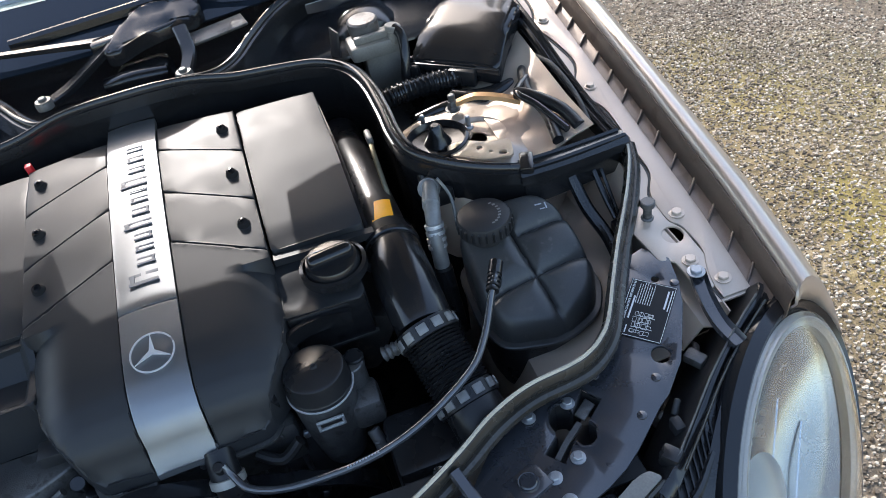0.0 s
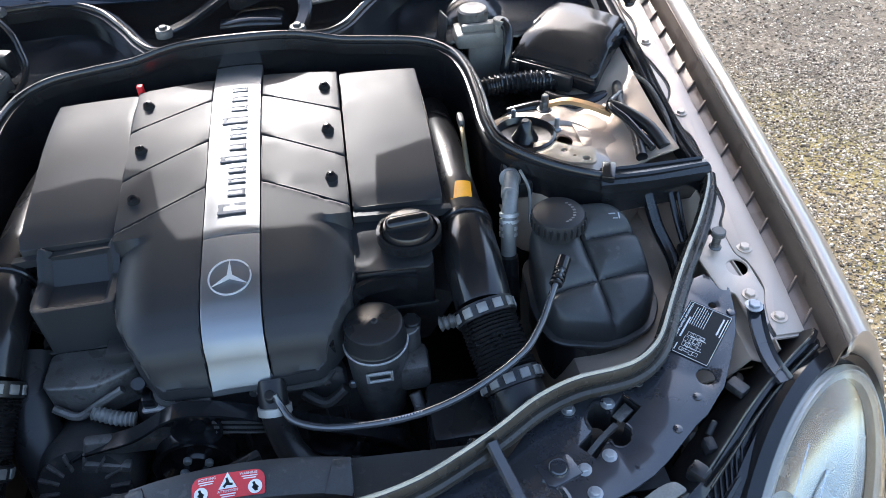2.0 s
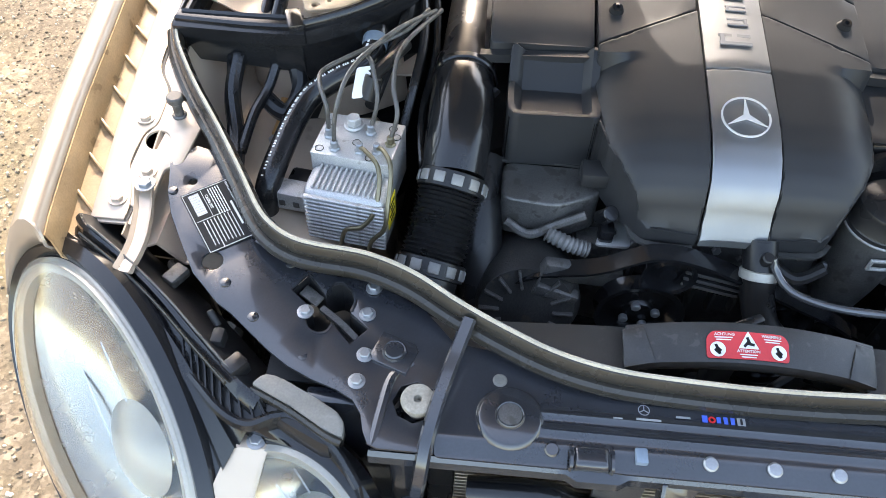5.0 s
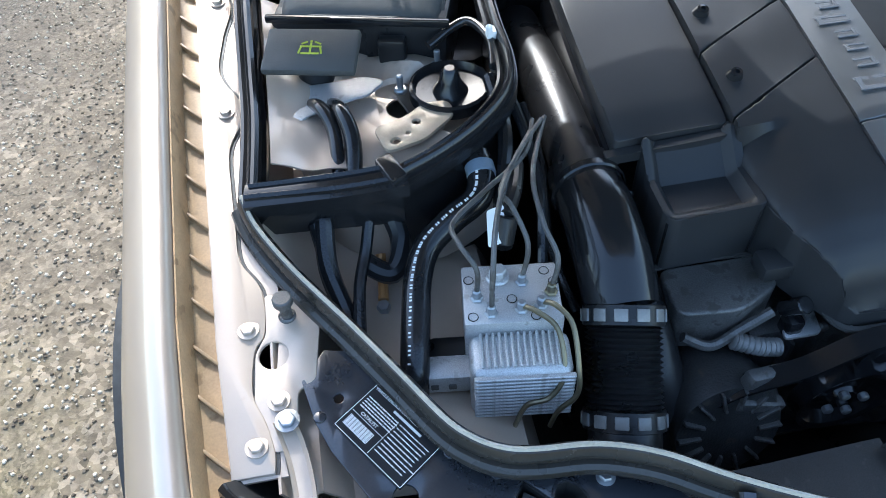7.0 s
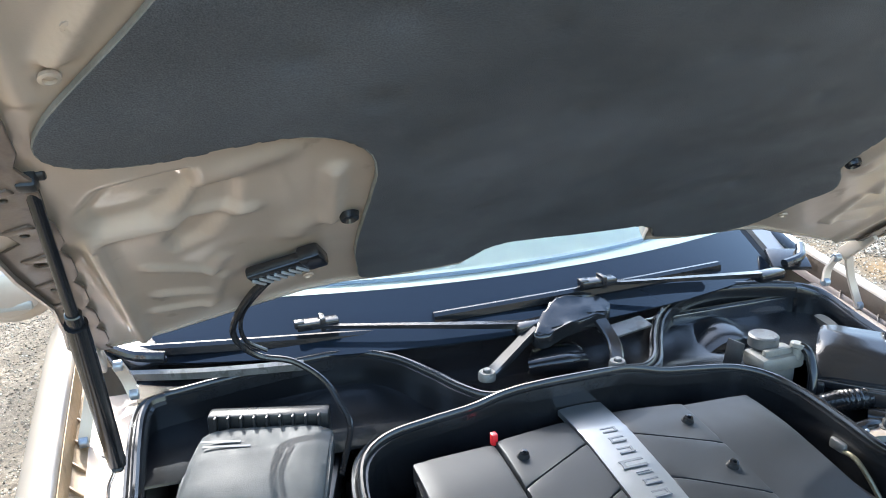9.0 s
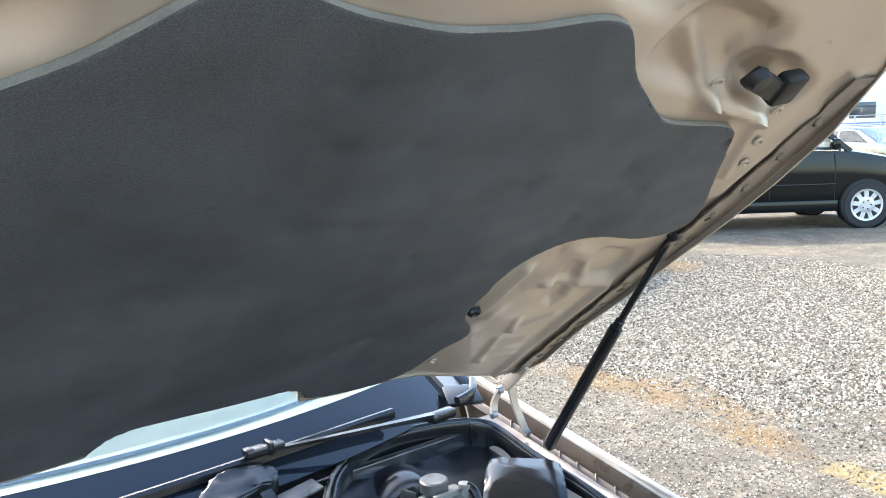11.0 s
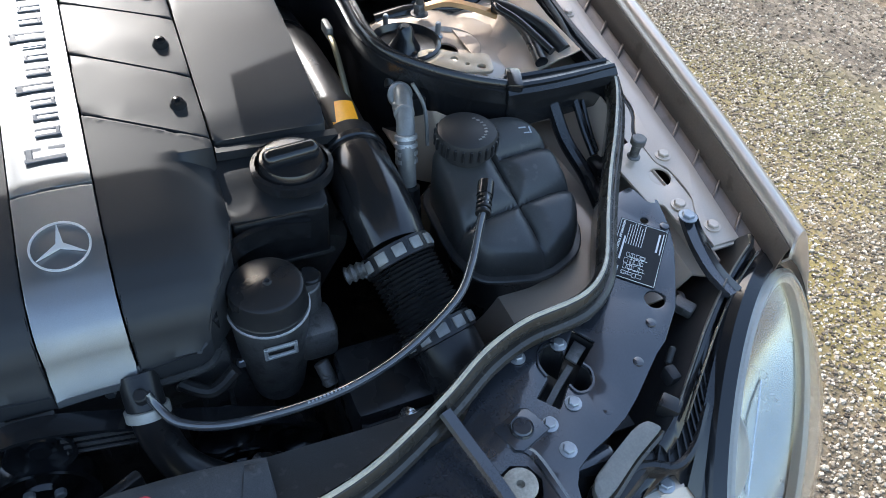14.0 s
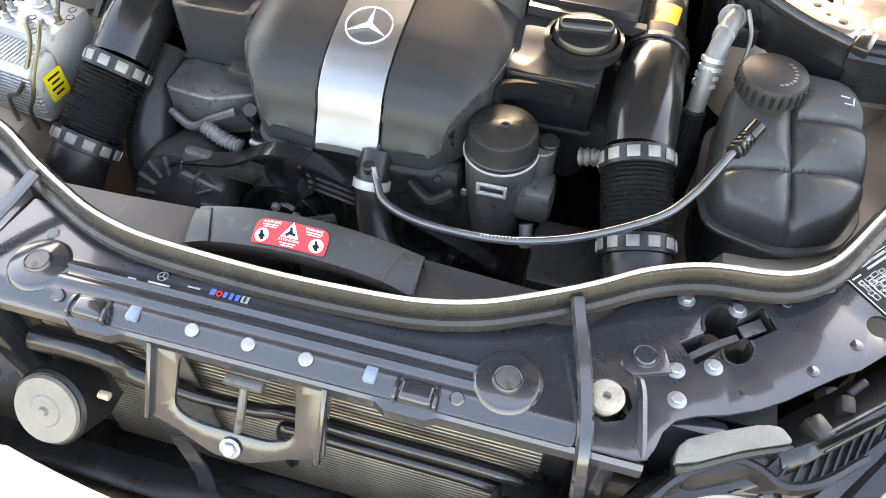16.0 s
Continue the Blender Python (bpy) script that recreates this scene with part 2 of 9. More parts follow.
def sweep(pts, profile, up=(0, 0, 1), closed=False, caps=True, n=8, radius=None):
    """A profile of (sideways, upwards) pairs carried along a smooth path; radius(t) scales it."""
    path = smooth_path(pts, n, closed)
    bm = bmesh.new()
    rings, last_side = [], None
    count = len(path)
    for i, p in enumerate(path):
        a, b = (path[(i - 1) % count], path[(i + 1) % count]) if closed else (path[max(i - 1, 0)], path[min(i + 1, count - 1)])
        t = (b - a).normalized()
        side = t.cross(Vector(up))
        if side.length < 0.2:
            side = last_side - t * last_side.dot(t) if last_side else t.orthogonal()
        side.normalize()
        if last_side and side.dot(last_side) < 0 and not closed:
            side.negate()
        last_side = side
        nrm = side.cross(t)
        k = radius(i / (count - 1)) if radius else 1.0
        rings.append([bm.verts.new(p + side * u * k + nrm * v * k) for u, v in profile])
    m = len(profile)
    for i in range(count if closed else count - 1):
        a, b = rings[i], rings[(i + 1) % count]
        for j in range(m):
            k = (j + 1) % m
            bm.faces.new((a[j], a[k], b[k], b[j]))
    if caps and not closed:
        bm.faces.new(rings[0])
        bm.faces.new(rings[-1])
    return bm


def tube(pts, r, seg=10, n=8, radius=None):
    prof = [(r * math.cos(2 * math.pi * i / seg), r * math.sin(2 * math.pi * i / seg)) for i in range(seg)]
    return sweep(pts, prof, n=n, radius=radius)


def bellows(pts, r, rings, depth=0.004, seg=20):
    """A ribbed hose."""
    n = max(2, int(rings * 4 / (len(pts) - 1)))
    return tube(pts, r, seg, n, lambda t: 1 - (depth / r) * (0.5 + 0.5 * math.cos(2 * math.pi * rings * t)))


def plate(poly, zf, thick, bevel=0.0, step=0.0, holes=(), seg=2, drop=None):
    """A sheet with the outline poly in plan, its top at zf(x, y), with holes through it."""
    zf = zf if callable(zf) else (lambda x, y, z0=zf: z0)
    bm = bmesh.new()

    def ring(pts):
        vs = [bm.verts.new((x, y, 0)) for x, y in pts]
        return [bm.edges.new((vs[i], vs[(i + 1) % len(vs)])) for i in range(len(vs))]

    if holes:
        es = ring(poly)
        for h in holes:
            es += ring(h)
        bmesh.ops.triangle_fill(bm, use_beauty=True, use_dissolve=False, edges=es, normal=(0, 0, 1))
    else:
        bm.faces.new([bm.verts.new((x, y, 0)) for x, y in poly])
    if step:
        for ax in (0, 1):
            lo, hi = min(p[ax] for p in poly), max(p[ax] for p in poly)
            k = math.floor(lo / step) + 1
            while k * step < hi - 1e-5:
                co, no = [0, 0, 0], [0, 0, 0]
                co[ax], no[ax] = k * step, 1
                bmesh.ops.bisect_plane(bm, geom=bm.verts[:] + bm.edges[:] + bm.faces[:], dist=1e-6, plane_co=co, plane_no=no)
                k += 1
        bmesh.ops.remove_doubles(bm, verts=bm.verts[:], dist=min(0.12 * step, 0.001))
    bmesh.ops.recalc_face_normals(bm, faces=bm.faces[:])
    res = bmesh.ops.extrude_face_region(bm, geom=bm.faces[:])
    top = {g for g in res["geom"] if isinstance(g, bmesh.types.BMVert)}
    topf = {f for f in bm.faces if all(v in top for v in f.verts)}
    rim = [e for e in bm.edges if e.verts[0] in top and e.verts[1] in top and sum(f in topf for f in e.link_faces) == 1]
    for v in bm.verts:
        z = zf(v.co.x, v.co.y)
        v.co.z = z if v in top else (drop(v.co.x, v.co.y) if drop else z - thick)
    if bevel:
        bmesh.ops.bevel(bm, geom=rim, offset=bevel, segments=seg, profile=0.5, affect="EDGES")
    return bm


def round_poly(pts, r, n=4):
    """The outline with rounded corners."""
    out = []
    m = len(pts)
    for i in range(m):
        a, b, c = (Vector(pts[(i + k) % m]) for k in (-1, 0, 1))
        da, dc = (a - b), (c - b)
        rr = min(r, 0.45 * da.length, 0.45 * dc.length)
        p, q = b + da.normalized() * rr, b + dc.normalized() * rr
        for s in range(n + 1):
            t = s / n
            out.append(tuple((1 - t) ** 2 * p + 2 * t * (1 - t) * b + t * t * q))
    return out


def circle(x, y, r, n=20):
    return [(x + r * math.cos(2 * math.pi * i / n), y + r * math.sin(2 * math.pi * i / n)) for i in range(n)]


def lerp_table(table):
    xs, ys = [a for a, _ in table], [b for _, b in table]
    return lambda v: float(np.interp(v, xs, ys))


def text_bm(body, size, m, thick=0.0003):
    """Lettering in the built-in font, at the pose m: x along the line, y up the letters."""
    cu = bpy.data.curves.new("letters", "FONT")
    cu.body, cu.size, cu.extrude = body, size, thick
    cu.align_x, cu.align_y = "CENTER", "CENTER"
    cu.resolution_u = 2
    ob = bpy.data.objects.new("letters", cu)
    scene.collection.objects.link(ob)
    me = bpy.data.meshes.new_from_object(ob.evaluated_get(bpy.context.evaluated_depsgraph_get()))
    bm = bmesh.new()
    bm.from_mesh(me)
    bpy.data.objects.remove(ob)
    bpy.data.curves.remove(cu)
    bpy.data.meshes.remove(me)
    return shift(bm, m)


def bars_bm(rows, m, thick=0.0005):
    """Unreadable print: flat bars given as (x, y, width, height)."""
    return join(*[shift(rbox((w, h, thick), (x, y, 0), 0), m) for x, y, w, h in rows])


def mirror(pts, side):
    return [(side * p[0], *p[1:]) for p in pts]


# ---- ground ----
def ground_material():
    m = bpy.data.materials.new("gravelly_tarmac")
    m.use_nodes = True
    nt = m.node_tree
    b = nt.nodes["Principled BSDF"]
    tc = nt.nodes.new("ShaderNodeTexCoord")
    pos = tc.outputs["Object"]

    def node(kind, **kw):
        n = nt.nodes.new(kind)
        for k, v in kw.items():
            n.inputs[k].default_value = v
        if "Vector" in n.inputs:
            nt.links.new(pos, n.inputs["Vector"])
        return n

    def ramp(src, stops):
        r = nt.nodes.new("ShaderNodeValToRGB")
        while len(r.color_ramp.elements) < len(stops):
            r.color_ramp.elements.new(0.5)
        for e, (p, c) in zip(r.color_ramp.elements, stops):
            e.position, e.color = p, (*c, 1)
        nt.links.new(src, r.inputs[0])
        return r.outputs[0]

    def mix(fac, one, two, kind="MIX"):
        x = nt.nodes.new("ShaderNodeMix")
        x.data_type, x.blend_type = "RGBA", kind
        if isinstance(fac, float):
            x.inputs[0].default_value = fac
        else:
            nt.links.new(fac, x.inputs[0])
        nt.links.new(one, x.inputs[6])
        nt.links.new(two, x.inputs[7])
        return x.outputs[2]

    vor = node("ShaderNodeTexVoronoi", Scale=75.0)
    vor2 = node("ShaderNodeTexVoronoi", Scale=170.0)
    big = node("ShaderNodeTexNoise", Scale=0.55, Detail=5.0)
    mid = node("ShaderNodeTexNoise", Scale=3.5, Detail=6.0)
    rough_n = node("ShaderNodeTexNoise", Scale=2.2, Detail=8.0, Roughness=0.7)
    fleck = node("ShaderNodeTexNoise", Scale=22.0, Detail=6.0, Roughness=0.75)
    stones = ramp(vor.outputs["Color"], [(0.0, (0.092, 0.077, 0.058)), (0.5, (0.195, 0.162, 0.120)), (1.0, (0.37, 0.314, 0.245))])
    small = ramp(vor2.outputs["Color"], [(0.0, (0.092, 0.078, 0.060)), (0.6, (0.168, 0.140, 0.105)), (1.0, (0.275, 0.23, 0.171))])
    col = mix(ramp(mid.outputs[0], [(0.42, (0, 0, 0)), (0.58, (1, 1, 1))]), small, stones)
    tint = ramp(big.outputs[0], [(0.35, (0.80, 0.80, 0.81)), (0.65, (1.12, 1.08, 1.0))])
    col = mix(1.0, col, tint, "MULTIPLY")
    col = mix(1.0, col, ramp(fleck.outputs[0], [(0.30, (0.62, 0.62, 0.63)), (0.70, (1.30, 1.28, 1.24))]), "MULTIPLY")
    moss_col = ramp(fleck.outputs[0], [(0.35, (0.10, 0.095, 0.03)), (0.65, (0.24, 0.20, 0.055))])
    rust_col = ramp(fleck.outputs[0], [(0.35, (0.14, 0.085, 0.035)), (0.65, (0.27, 0.165, 0.07))])
    gold_col = ramp(fleck.outputs[0], [(0.35, (0.22, 0.155, 0.05)), (0.65, (0.45, 0.33, 0.12))])

    def blob(cx, cy, rx, ry, turn, tone, amount, ragged=0.9):
        """A patch of growth or rust round one place, with a ragged edge."""
        mp = nt.nodes.new("ShaderNodeMapping")
        mp.vector_type = "TEXTURE"
        mp.inputs["Location"].default_value = (cx, cy, 0)
        mp.inputs["Rotation"].default_value = (0, 0, radians(turn))
        mp.inputs["Scale"].default_value = (rx, ry, 1)
        nt.links.new(pos, mp.inputs["Vector"])
        ln = nt.nodes.new("ShaderNodeVectorMath")
        ln.operation = "LENGTH"
        nt.links.new(mp.outputs[0], ln.inputs[0])
        ad = nt.nodes.new("ShaderNodeMath")
        ad.operation = "MULTIPLY_ADD"
        nt.links.new(rough_n.outputs[0], ad.inputs[0])
        ad.inputs[1].default_value = -2.6 * ragged
        nt.links.new(ln.outputs["Value"], ad.inputs[2])
        up_ = nt.nodes.new("ShaderNodeMath")
        up_.operation = "ADD"
        nt.links.new(ad.outputs[0], up_.inputs[0])
        up_.inputs[1].default_value = 1.3 * ragged - 0.35
        f = ramp(up_.outputs[0], [(0.0, (amount,) * 3), (0.65, (0, 0, 0))])
        return mix(f, col, tone)

    col = blob(3.25, 2.6, 0.26, 1.0, 14, rust_col, 0.7, 1.3)
    col = blob(3.05, 1.75, 0.22, 0.35, 0, rust_col, 0.85)
    col = blob(3.0, 1.1, 0.14, 0.36, 8, gold_col, 0.55, 1.5)
    col = blob(6.85, 4.9, 0.6, 0.35, 30, rust_col, 0.6)
    col = blob(7.8, 2.4, 0.7, 0.5, 0, rust_col, 0.7)
    col = blob(4.0, 4.0, 0.3, 0.25, 0, moss_col, 0.7)
    col = blob(2.1, 1.0, 0.5, 0.9, 20, moss_col, 0.42)
    col = blob(1.62, 0.85, 0.16, 0.30, -10, moss_col, 0.8)
    col = blob(1.55, 0.45, 0.22, 0.4, 0, moss_col, 0.55)
    col = blob(2.5, 0.2, 0.5, 0.7, 0, moss_col, 0.4)
    col = blob(1.75, 1.6, 0.3, 0.5, 0, moss_col, 0.35)
    col = blob(1.55, 0.9, 0.55, 1.3, 0, gold_col, 0.34, 0.5)
    col = blob(-1.7, 0.6, 0.5, 0.9, 10, moss_col, 0.22, 1.2)
    nt.links.new(col, b.inputs["Base Color"])
    b.inputs["Roughness"].default_value = 0.95
    b.inputs["Specular IOR Level"].default_value = 0.15
    bn = nt.nodes.new("ShaderNodeBump")
    bn.inputs["Strength"].default_value, bn.inputs["Distance"].default_value = 0.7, 0.006
    inv = nt.nodes.new("ShaderNodeMath")
    inv.operation = "SUBTRACT"
    inv.inputs[0].default_value = 1.0
    pebble = node("ShaderNodeTexNoise", Scale=95.0, Detail=9.0, Roughness=0.8)
    nt.links.new(pebble.outputs[0], inv.inputs[1])
    nt.links.new(inv.outputs[0], bn.inputs["Height"])
    nt.links.new(bn.outputs[0], b.inputs["Normal"])
    return m


def make_ground():
    bm = bmesh.new()
    xs = [-400, -60, -20] + [i * 0.5 for i in range(-20, 41)] + [30, 60, 400]
    ys = [-400, -60, -20] + [i * 0.5 for i in range(-16, 33)] + [25, 60, 400]
    vs = [[bm.verts.new((x, y, 0.012 * noise.noise((x * 0.6, y * 0.6, 0)) if abs(x) < 25 and abs(y) < 25 else 0)) for x in xs] for y in ys]
    for j in range(len(ys) - 1):
        for i in range(len(xs) - 1):
            bm.faces.new((vs[j][i], vs[j][i + 1], vs[j + 1][i + 1], vs[j + 1][i]))
    ob = new("ground", finish("ground", bm, ground_material()))
    tagged(ob, "worn tarmac lot strewn with tan gravel and patches of yellow moss", "ground", kind="structure")


make_ground()


# ---- car body ----
def flange_z(y):
    return 0.764 + (y - 0.364) * 0.157


def strip_bm(section, ys, front=None):
    """A long pressed panel: section(y) gives its (x, z) points, and front(i) may bring each of them further forward."""
    bm = bmesh.new()
    rows = []
    for k, y in enumerate(ys):
        pts = section(y)
        row = []
        for i, (x, z) in enumerate(pts):
            yy = y
            if front:
                f = front(i)
                yy = f + (ys[-1] - f) * (y - ys[0]) / (ys[-1] - ys[0])
                x, z = section(max(yy, ys[0]))[i]
            row.append(bm.verts.new((x, yy, z)))
        rows.append(row)
    for a, b in zip(rows, rows[1:]):
        for i in range(len(a) - 1):
            bm.faces.new((a[i], a[i + 1], b[i + 1], b[i]))
    return bm


def thicken(bm, t):
    """Gives an open sheet a thickness."""
    bmesh.ops.recalc_face_normals(bm, faces=bm.faces[:])
    bmesh.ops.solidify(bm, geom=bm.faces[:], thickness=t)
    return bm


SLOT = [(0.403, 0.118), (0.424, 0.134), (0.422, 0.150), (0.428, 0.163), (0.438, 0.170), (0.448, 0.168), (0.4535, 0.161), (0.454, 0.154), (0.477, 0.177), (0.4925, 0.155), (0.467, 0.136), (0.472, 0.128), (0.468, 0.115), (0.458, 0.108), (0.447, 0.110), (0.442, 0.121), (0.420, 0.099)]
SIDES = ((1, "right"), (-1, "left"))
body = thing("car_body", (0, 1.2, 0.2), "champagne metallic saloon car body parked with its bonnet raised", "car")


def crest_x(y):
    return float(np.interp(y, [0.10, 0.20, 0.35, 0.6, 1.0, 1.6], [0.735, 0.752, 0.764, 0.772, 0.782, 0.79]))


def fender_section(side):
    def section(y):
        f, c = flange_z(y), crest_x(y)
        prof = [(0.008, 0.030), (0.011, 0.040), (0.017, 0.0445), (0.025, 0.0445), (0.038, 0.036), (0.058, 0.012), (0.080, -0.028), (0.100, -0.085),
                (0.115, -0.16), (0.122, -0.26), (0.120, -0.38)]
        return [(side * (c + a), f + b) for a, b in prof]
    return section


ys_f = [0.135 + 0.055 * i for i in range(24)]
for side, word in SIDES:
    front_of = lambda i: 0.160 + 0.005 * i
    skin = strip_bm(fender_section(side), ys_f, front_of)
    fender = part("fender", thicken(skin, 0.0035), PAINT, body, "champagne metallic front wing panel", sharp=50)
    wall = strip_bm(lambda y: [(side * (crest_x(y) + 0.0076), flange_z(y) + 0.033), (side * (crest_x(y) + 0.004), flange_z(y) + 0.022), (side * (crest_x(y) + 0.002), flange_z(y) - 0.004), (side * (crest_x(y) - 0.006), flange_z(y) - 0.009), (side * (crest_x(y) - 0.024), flange_z(y) - 0.010)], [max(0.166, y) if k == 0 else max(0.168, y) for k, y in enumerate(ys_f)])
    # Left lip is coloured as sunlit, right lip as shaded.
    part("fender_lip", thicken(wall, 0.002), LIT_WAX if side < 0 else SHADED_EDGE, fender, "wax-stained folded inner wing lip, coloured sunlit on the left, shaded on the right")
    # inner flange that carries the wing bolts, with waisted edge
    n = 40
    inner, outer = [], []
    for i in range(n + 1):
        y = 0.215 + (1.15 - 0.215) * i / n
        wav = 0.005 * math.sin(y * 28.0)
        inner.append((side * (0.684 + wav + 0.01 * (y > 0.45)), y))
        outer.append((side * (crest_x(y) - 0.020), y))
    holes = [circle(side * 0.688, 0.332, 0.018)] + [circle(side * 0.735, 0.48 + 0.13 * k, 0.005, 10) for k in range(5)]
    fl = plate(outer + inner[::-1], lambda x, y: flange_z(y) - 0.004, 0.003, 0, 0, holes)
    flange = part("wing_flange", fl, BODY, body, "champagne painted flange bolted along the wing")
    for bx, by, rr in ((0.711, 0.362, 0.0075), (0.686, 0.284, 0.0075), (0.709, 0.244, 0.0075), (0.724, 0.652, 0.007), (0.729, 0.849, 0.007), (0.733, 1.00, 0.007)):
        part("bolt", bolt_bm((side * bx, by, flange_z(by) - 0.001), rr), BODY, flange)
    seam = [(0.728, 1.02), (0.722, 0.965), (0.729, 0.925), (0.726, 0.887), (0.712, 0.838), (0.723, 0.785), (0.730, 0.732), (0.724, 0.702), (0.708, 0.671), (0.705, 0.638), (0.721, 0.598), (0.722, 0.545), (0.719, 0.491), (0.716, 0.444), (0.696, 0.406), (0.695, 0.358), (0.706, 0.339), (0.710, 0.296), (0.700, 0.268), (0.693, 0.238), (0.694, 0.218)]
    edge_pts = [tuple(p.xy) for p in smooth_path([(x, y, 0) for x, y in seam], 4)]
    layer = plate(mirror([(crest_x(y) - 0.021, y) for y in (0.218, 0.35, 0.6, 0.8, 1.02)] + edge_pts, side), lambda x, y: flange_z(y) - 0.0005, 0.003, 0.0008, 0)
    part("outer_flange", layer, BODY, body, "champagne painted outer flange with a waisted edge")
    # Dark strip laid along the gap between the lapped panels.
    part("seam_gap", sweep(mirror([(x - 0.0022, y, flange_z(y) - 0.0042) for x, y in seam], side), [(-0.002, -0.001), (-0.0015, 0.0012), (0.0015, 0.0012), (0.002, -0.001)], n=5), DEEP, flange, "dark gap along the lapped panels")
    top_plate = plate(round_poly(mirror([(0.694, 0.236), (0.709, 0.288), (0.706, 0.336), (0.694, 0.356), (0.694, 0.400), (0.664, 0.392), (0.640, 0.364), (0.650, 0.300), (0.668, 0.292), (0.672, 0.240)], side), 0.006), lambda x, y: flange_z(y) - 0.0015, 0.003, 0.001, 0, [circle(side * 0.688, 0.332, 0.0145)])
    part("stop_plate", top_plate, BODY, body, "champagne painted plate with a round hole")
    stud = join(cyl(0.009, 0.006, (side * 0.672, 0.372, 0.760)), cyl(0.006, 0.022, (side * 0.672, 0.372, 0.764)), cyl(0.010, 0.010, (side * 0.672, 0.372, 0.784)))
    part("stop_stud", stud, DARK_ALLOY, flange, "dull metal bonnet stop stud")
    for k in range(17):
        y = 0.24 + 0.053 * k
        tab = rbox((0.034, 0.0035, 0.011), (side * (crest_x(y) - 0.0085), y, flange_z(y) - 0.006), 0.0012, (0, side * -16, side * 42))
        # Tabs share the sunlit and shaded lip colours.
        part("lip_tab", tab, LIT_WAX if side < 0 else SHADED_EDGE, fender)
    # apron wall and chassis rail inside the bay
    ap = strip_bm(lambda y: [(side * 0.692, flange_z(y) - 0.006), (side * 0.680, flange_z(y) - 0.03), (side * 0.655, 0.72), (side * 0.63, 0.69), (side * 0.50, 0.672), (side * 0.455, 0.655),
                             (side * 0.435, 0.60), (side * 0.43, 0.40)], [0.20 + 0.05 * i for i in range(19)])
    for v in ap.verts:
        v.co.z += 0.006 * noise.noise(v.co * 14)
        v.co.x += 0.004 * noise.noise(v.co * 11 + Vector((5, 0, 0)))
    part("inner_apron", thicken(ap, 0.003), BODY, body, "champagne painted inner apron and chassis rail")

# strut towers
def tower_bm(side):
    cx, cy = side * 0.515, 0.635
    bm = bmesh.new()
    rows = []
    for r, z in ((0.020, 0.792), (0.048, 0.794), (0.052, 0.800), (0.075, 0.803), (0.105, 0.800), (0.128, 0.785), (0.142, 0.745), (0.150, 0.68)):
        row = []
        for i in range(40):
            a = 2 * math.pi * i / 40
            w = 1 + 0.05 * math.sin(3 * a + 1) * (r > 0.06)
            zz = z + (0.010 * noise.noise((math.cos(a) * r * 22, math.sin(a) * r * 22, side * 3)) if 0.06 < r < 0.14 else 0)
            px, py = cx + r * w * math.cos(a), cy + r * w * math.sin(a)
            zz -= 0.030 * max(0.0, min(1.0, (0.066 - math.hypot(px - side * 0.455, py - 0.635)) / 0.016))
            row.append(bm.verts.new((side * max(0.412, abs(cx + r * w * math.cos(a))), cy + r * w * math.sin(a), zz)))
        rows.append(row)
    for a, b in zip(rows, rows[1:]):
        for i in range(40):
            bm.faces.new((a[i], a[(i + 1) % 40], b[(i + 1) % 40], b[i]))
    return bm


for side, word in SIDES:
    tower = part("strut_tower", thicken(tower_bm(side), 0.003), BODY, body, "pressed champagne painted suspension tower")
    cx, cy = side * 0.515, 0.635
    hx, hy = side * 0.455, 0.635
    part("strut_mount", lathe([(0.050, -0.010), (0.050, 0.004), (0.046, 0.006), (0.042, -0.003), (0.022, -0.005), (0.013, 0.010), (0.010, 0.024), (0.006, 0.028), (0, 0.028)], (hx, hy, 0.813)), GLOSS, tower, "black rubber strut mount cup")
    for a in (20, 95, 160):
        px, py = hx + 0.062 * math.cos(radians(a)), hy + 0.062 * math.sin(radians(a))
        part("tower_stud", join(cyl(0.008, 0.006, (px, py, 0.800)), cyl(0.004, 0.022, (px, py, 0.803))), ZINC, tower)
    # bracket plate across the tower
    fb = plate(round_poly(mirror([(0.545, 0.535), (0.500, 0.548), (0.458, 0.585), (0.462, 0.612), (0.492, 0.612), (0.520, 0.590), (0.556, 0.580)], side), 0.012), 0.814, 0.004, 0.0012,
               holes=[circle(side * 0.533, 0.552, 0.006, 12), circle(side * 0.505, 0.580, 0.005, 12), circle(side * 0.480, 0.600, 0.005, 12), circle(side * 0.517, 0.563, 0.003, 8)])
    part("tower_bracket", fb, CREAM, tower, "cream painted steel bracket with round holes")

for side, word in SIDES:
    sheet = bmesh.new()
    prev = None
    for k in range(25):
        y = 0.53 + 0.30 * k / 24
        row = []
        for i in range(13):
            t = i / 12
            x = 0.545 + 0.125 * t
            z = 0.798 + 0.030 * t ** 2 + 0.10 * max(0, y - 0.62) * t + 0.010 * noise.noise((x * 26, y * 20, 3.0 * side)) * math.sin(math.pi * t)
            row.append(sheet.verts.new((side * x, y, z)))
        if prev:
            for i in range(12):
                sheet.faces.new((prev[i], prev[i + 1], row[i + 1], row[i]))
        prev = row
    part("tower_sheet", thicken(sheet, 0.002), BODY, body, "crumpled champagne painted sheet beside the tower", sharp=70)

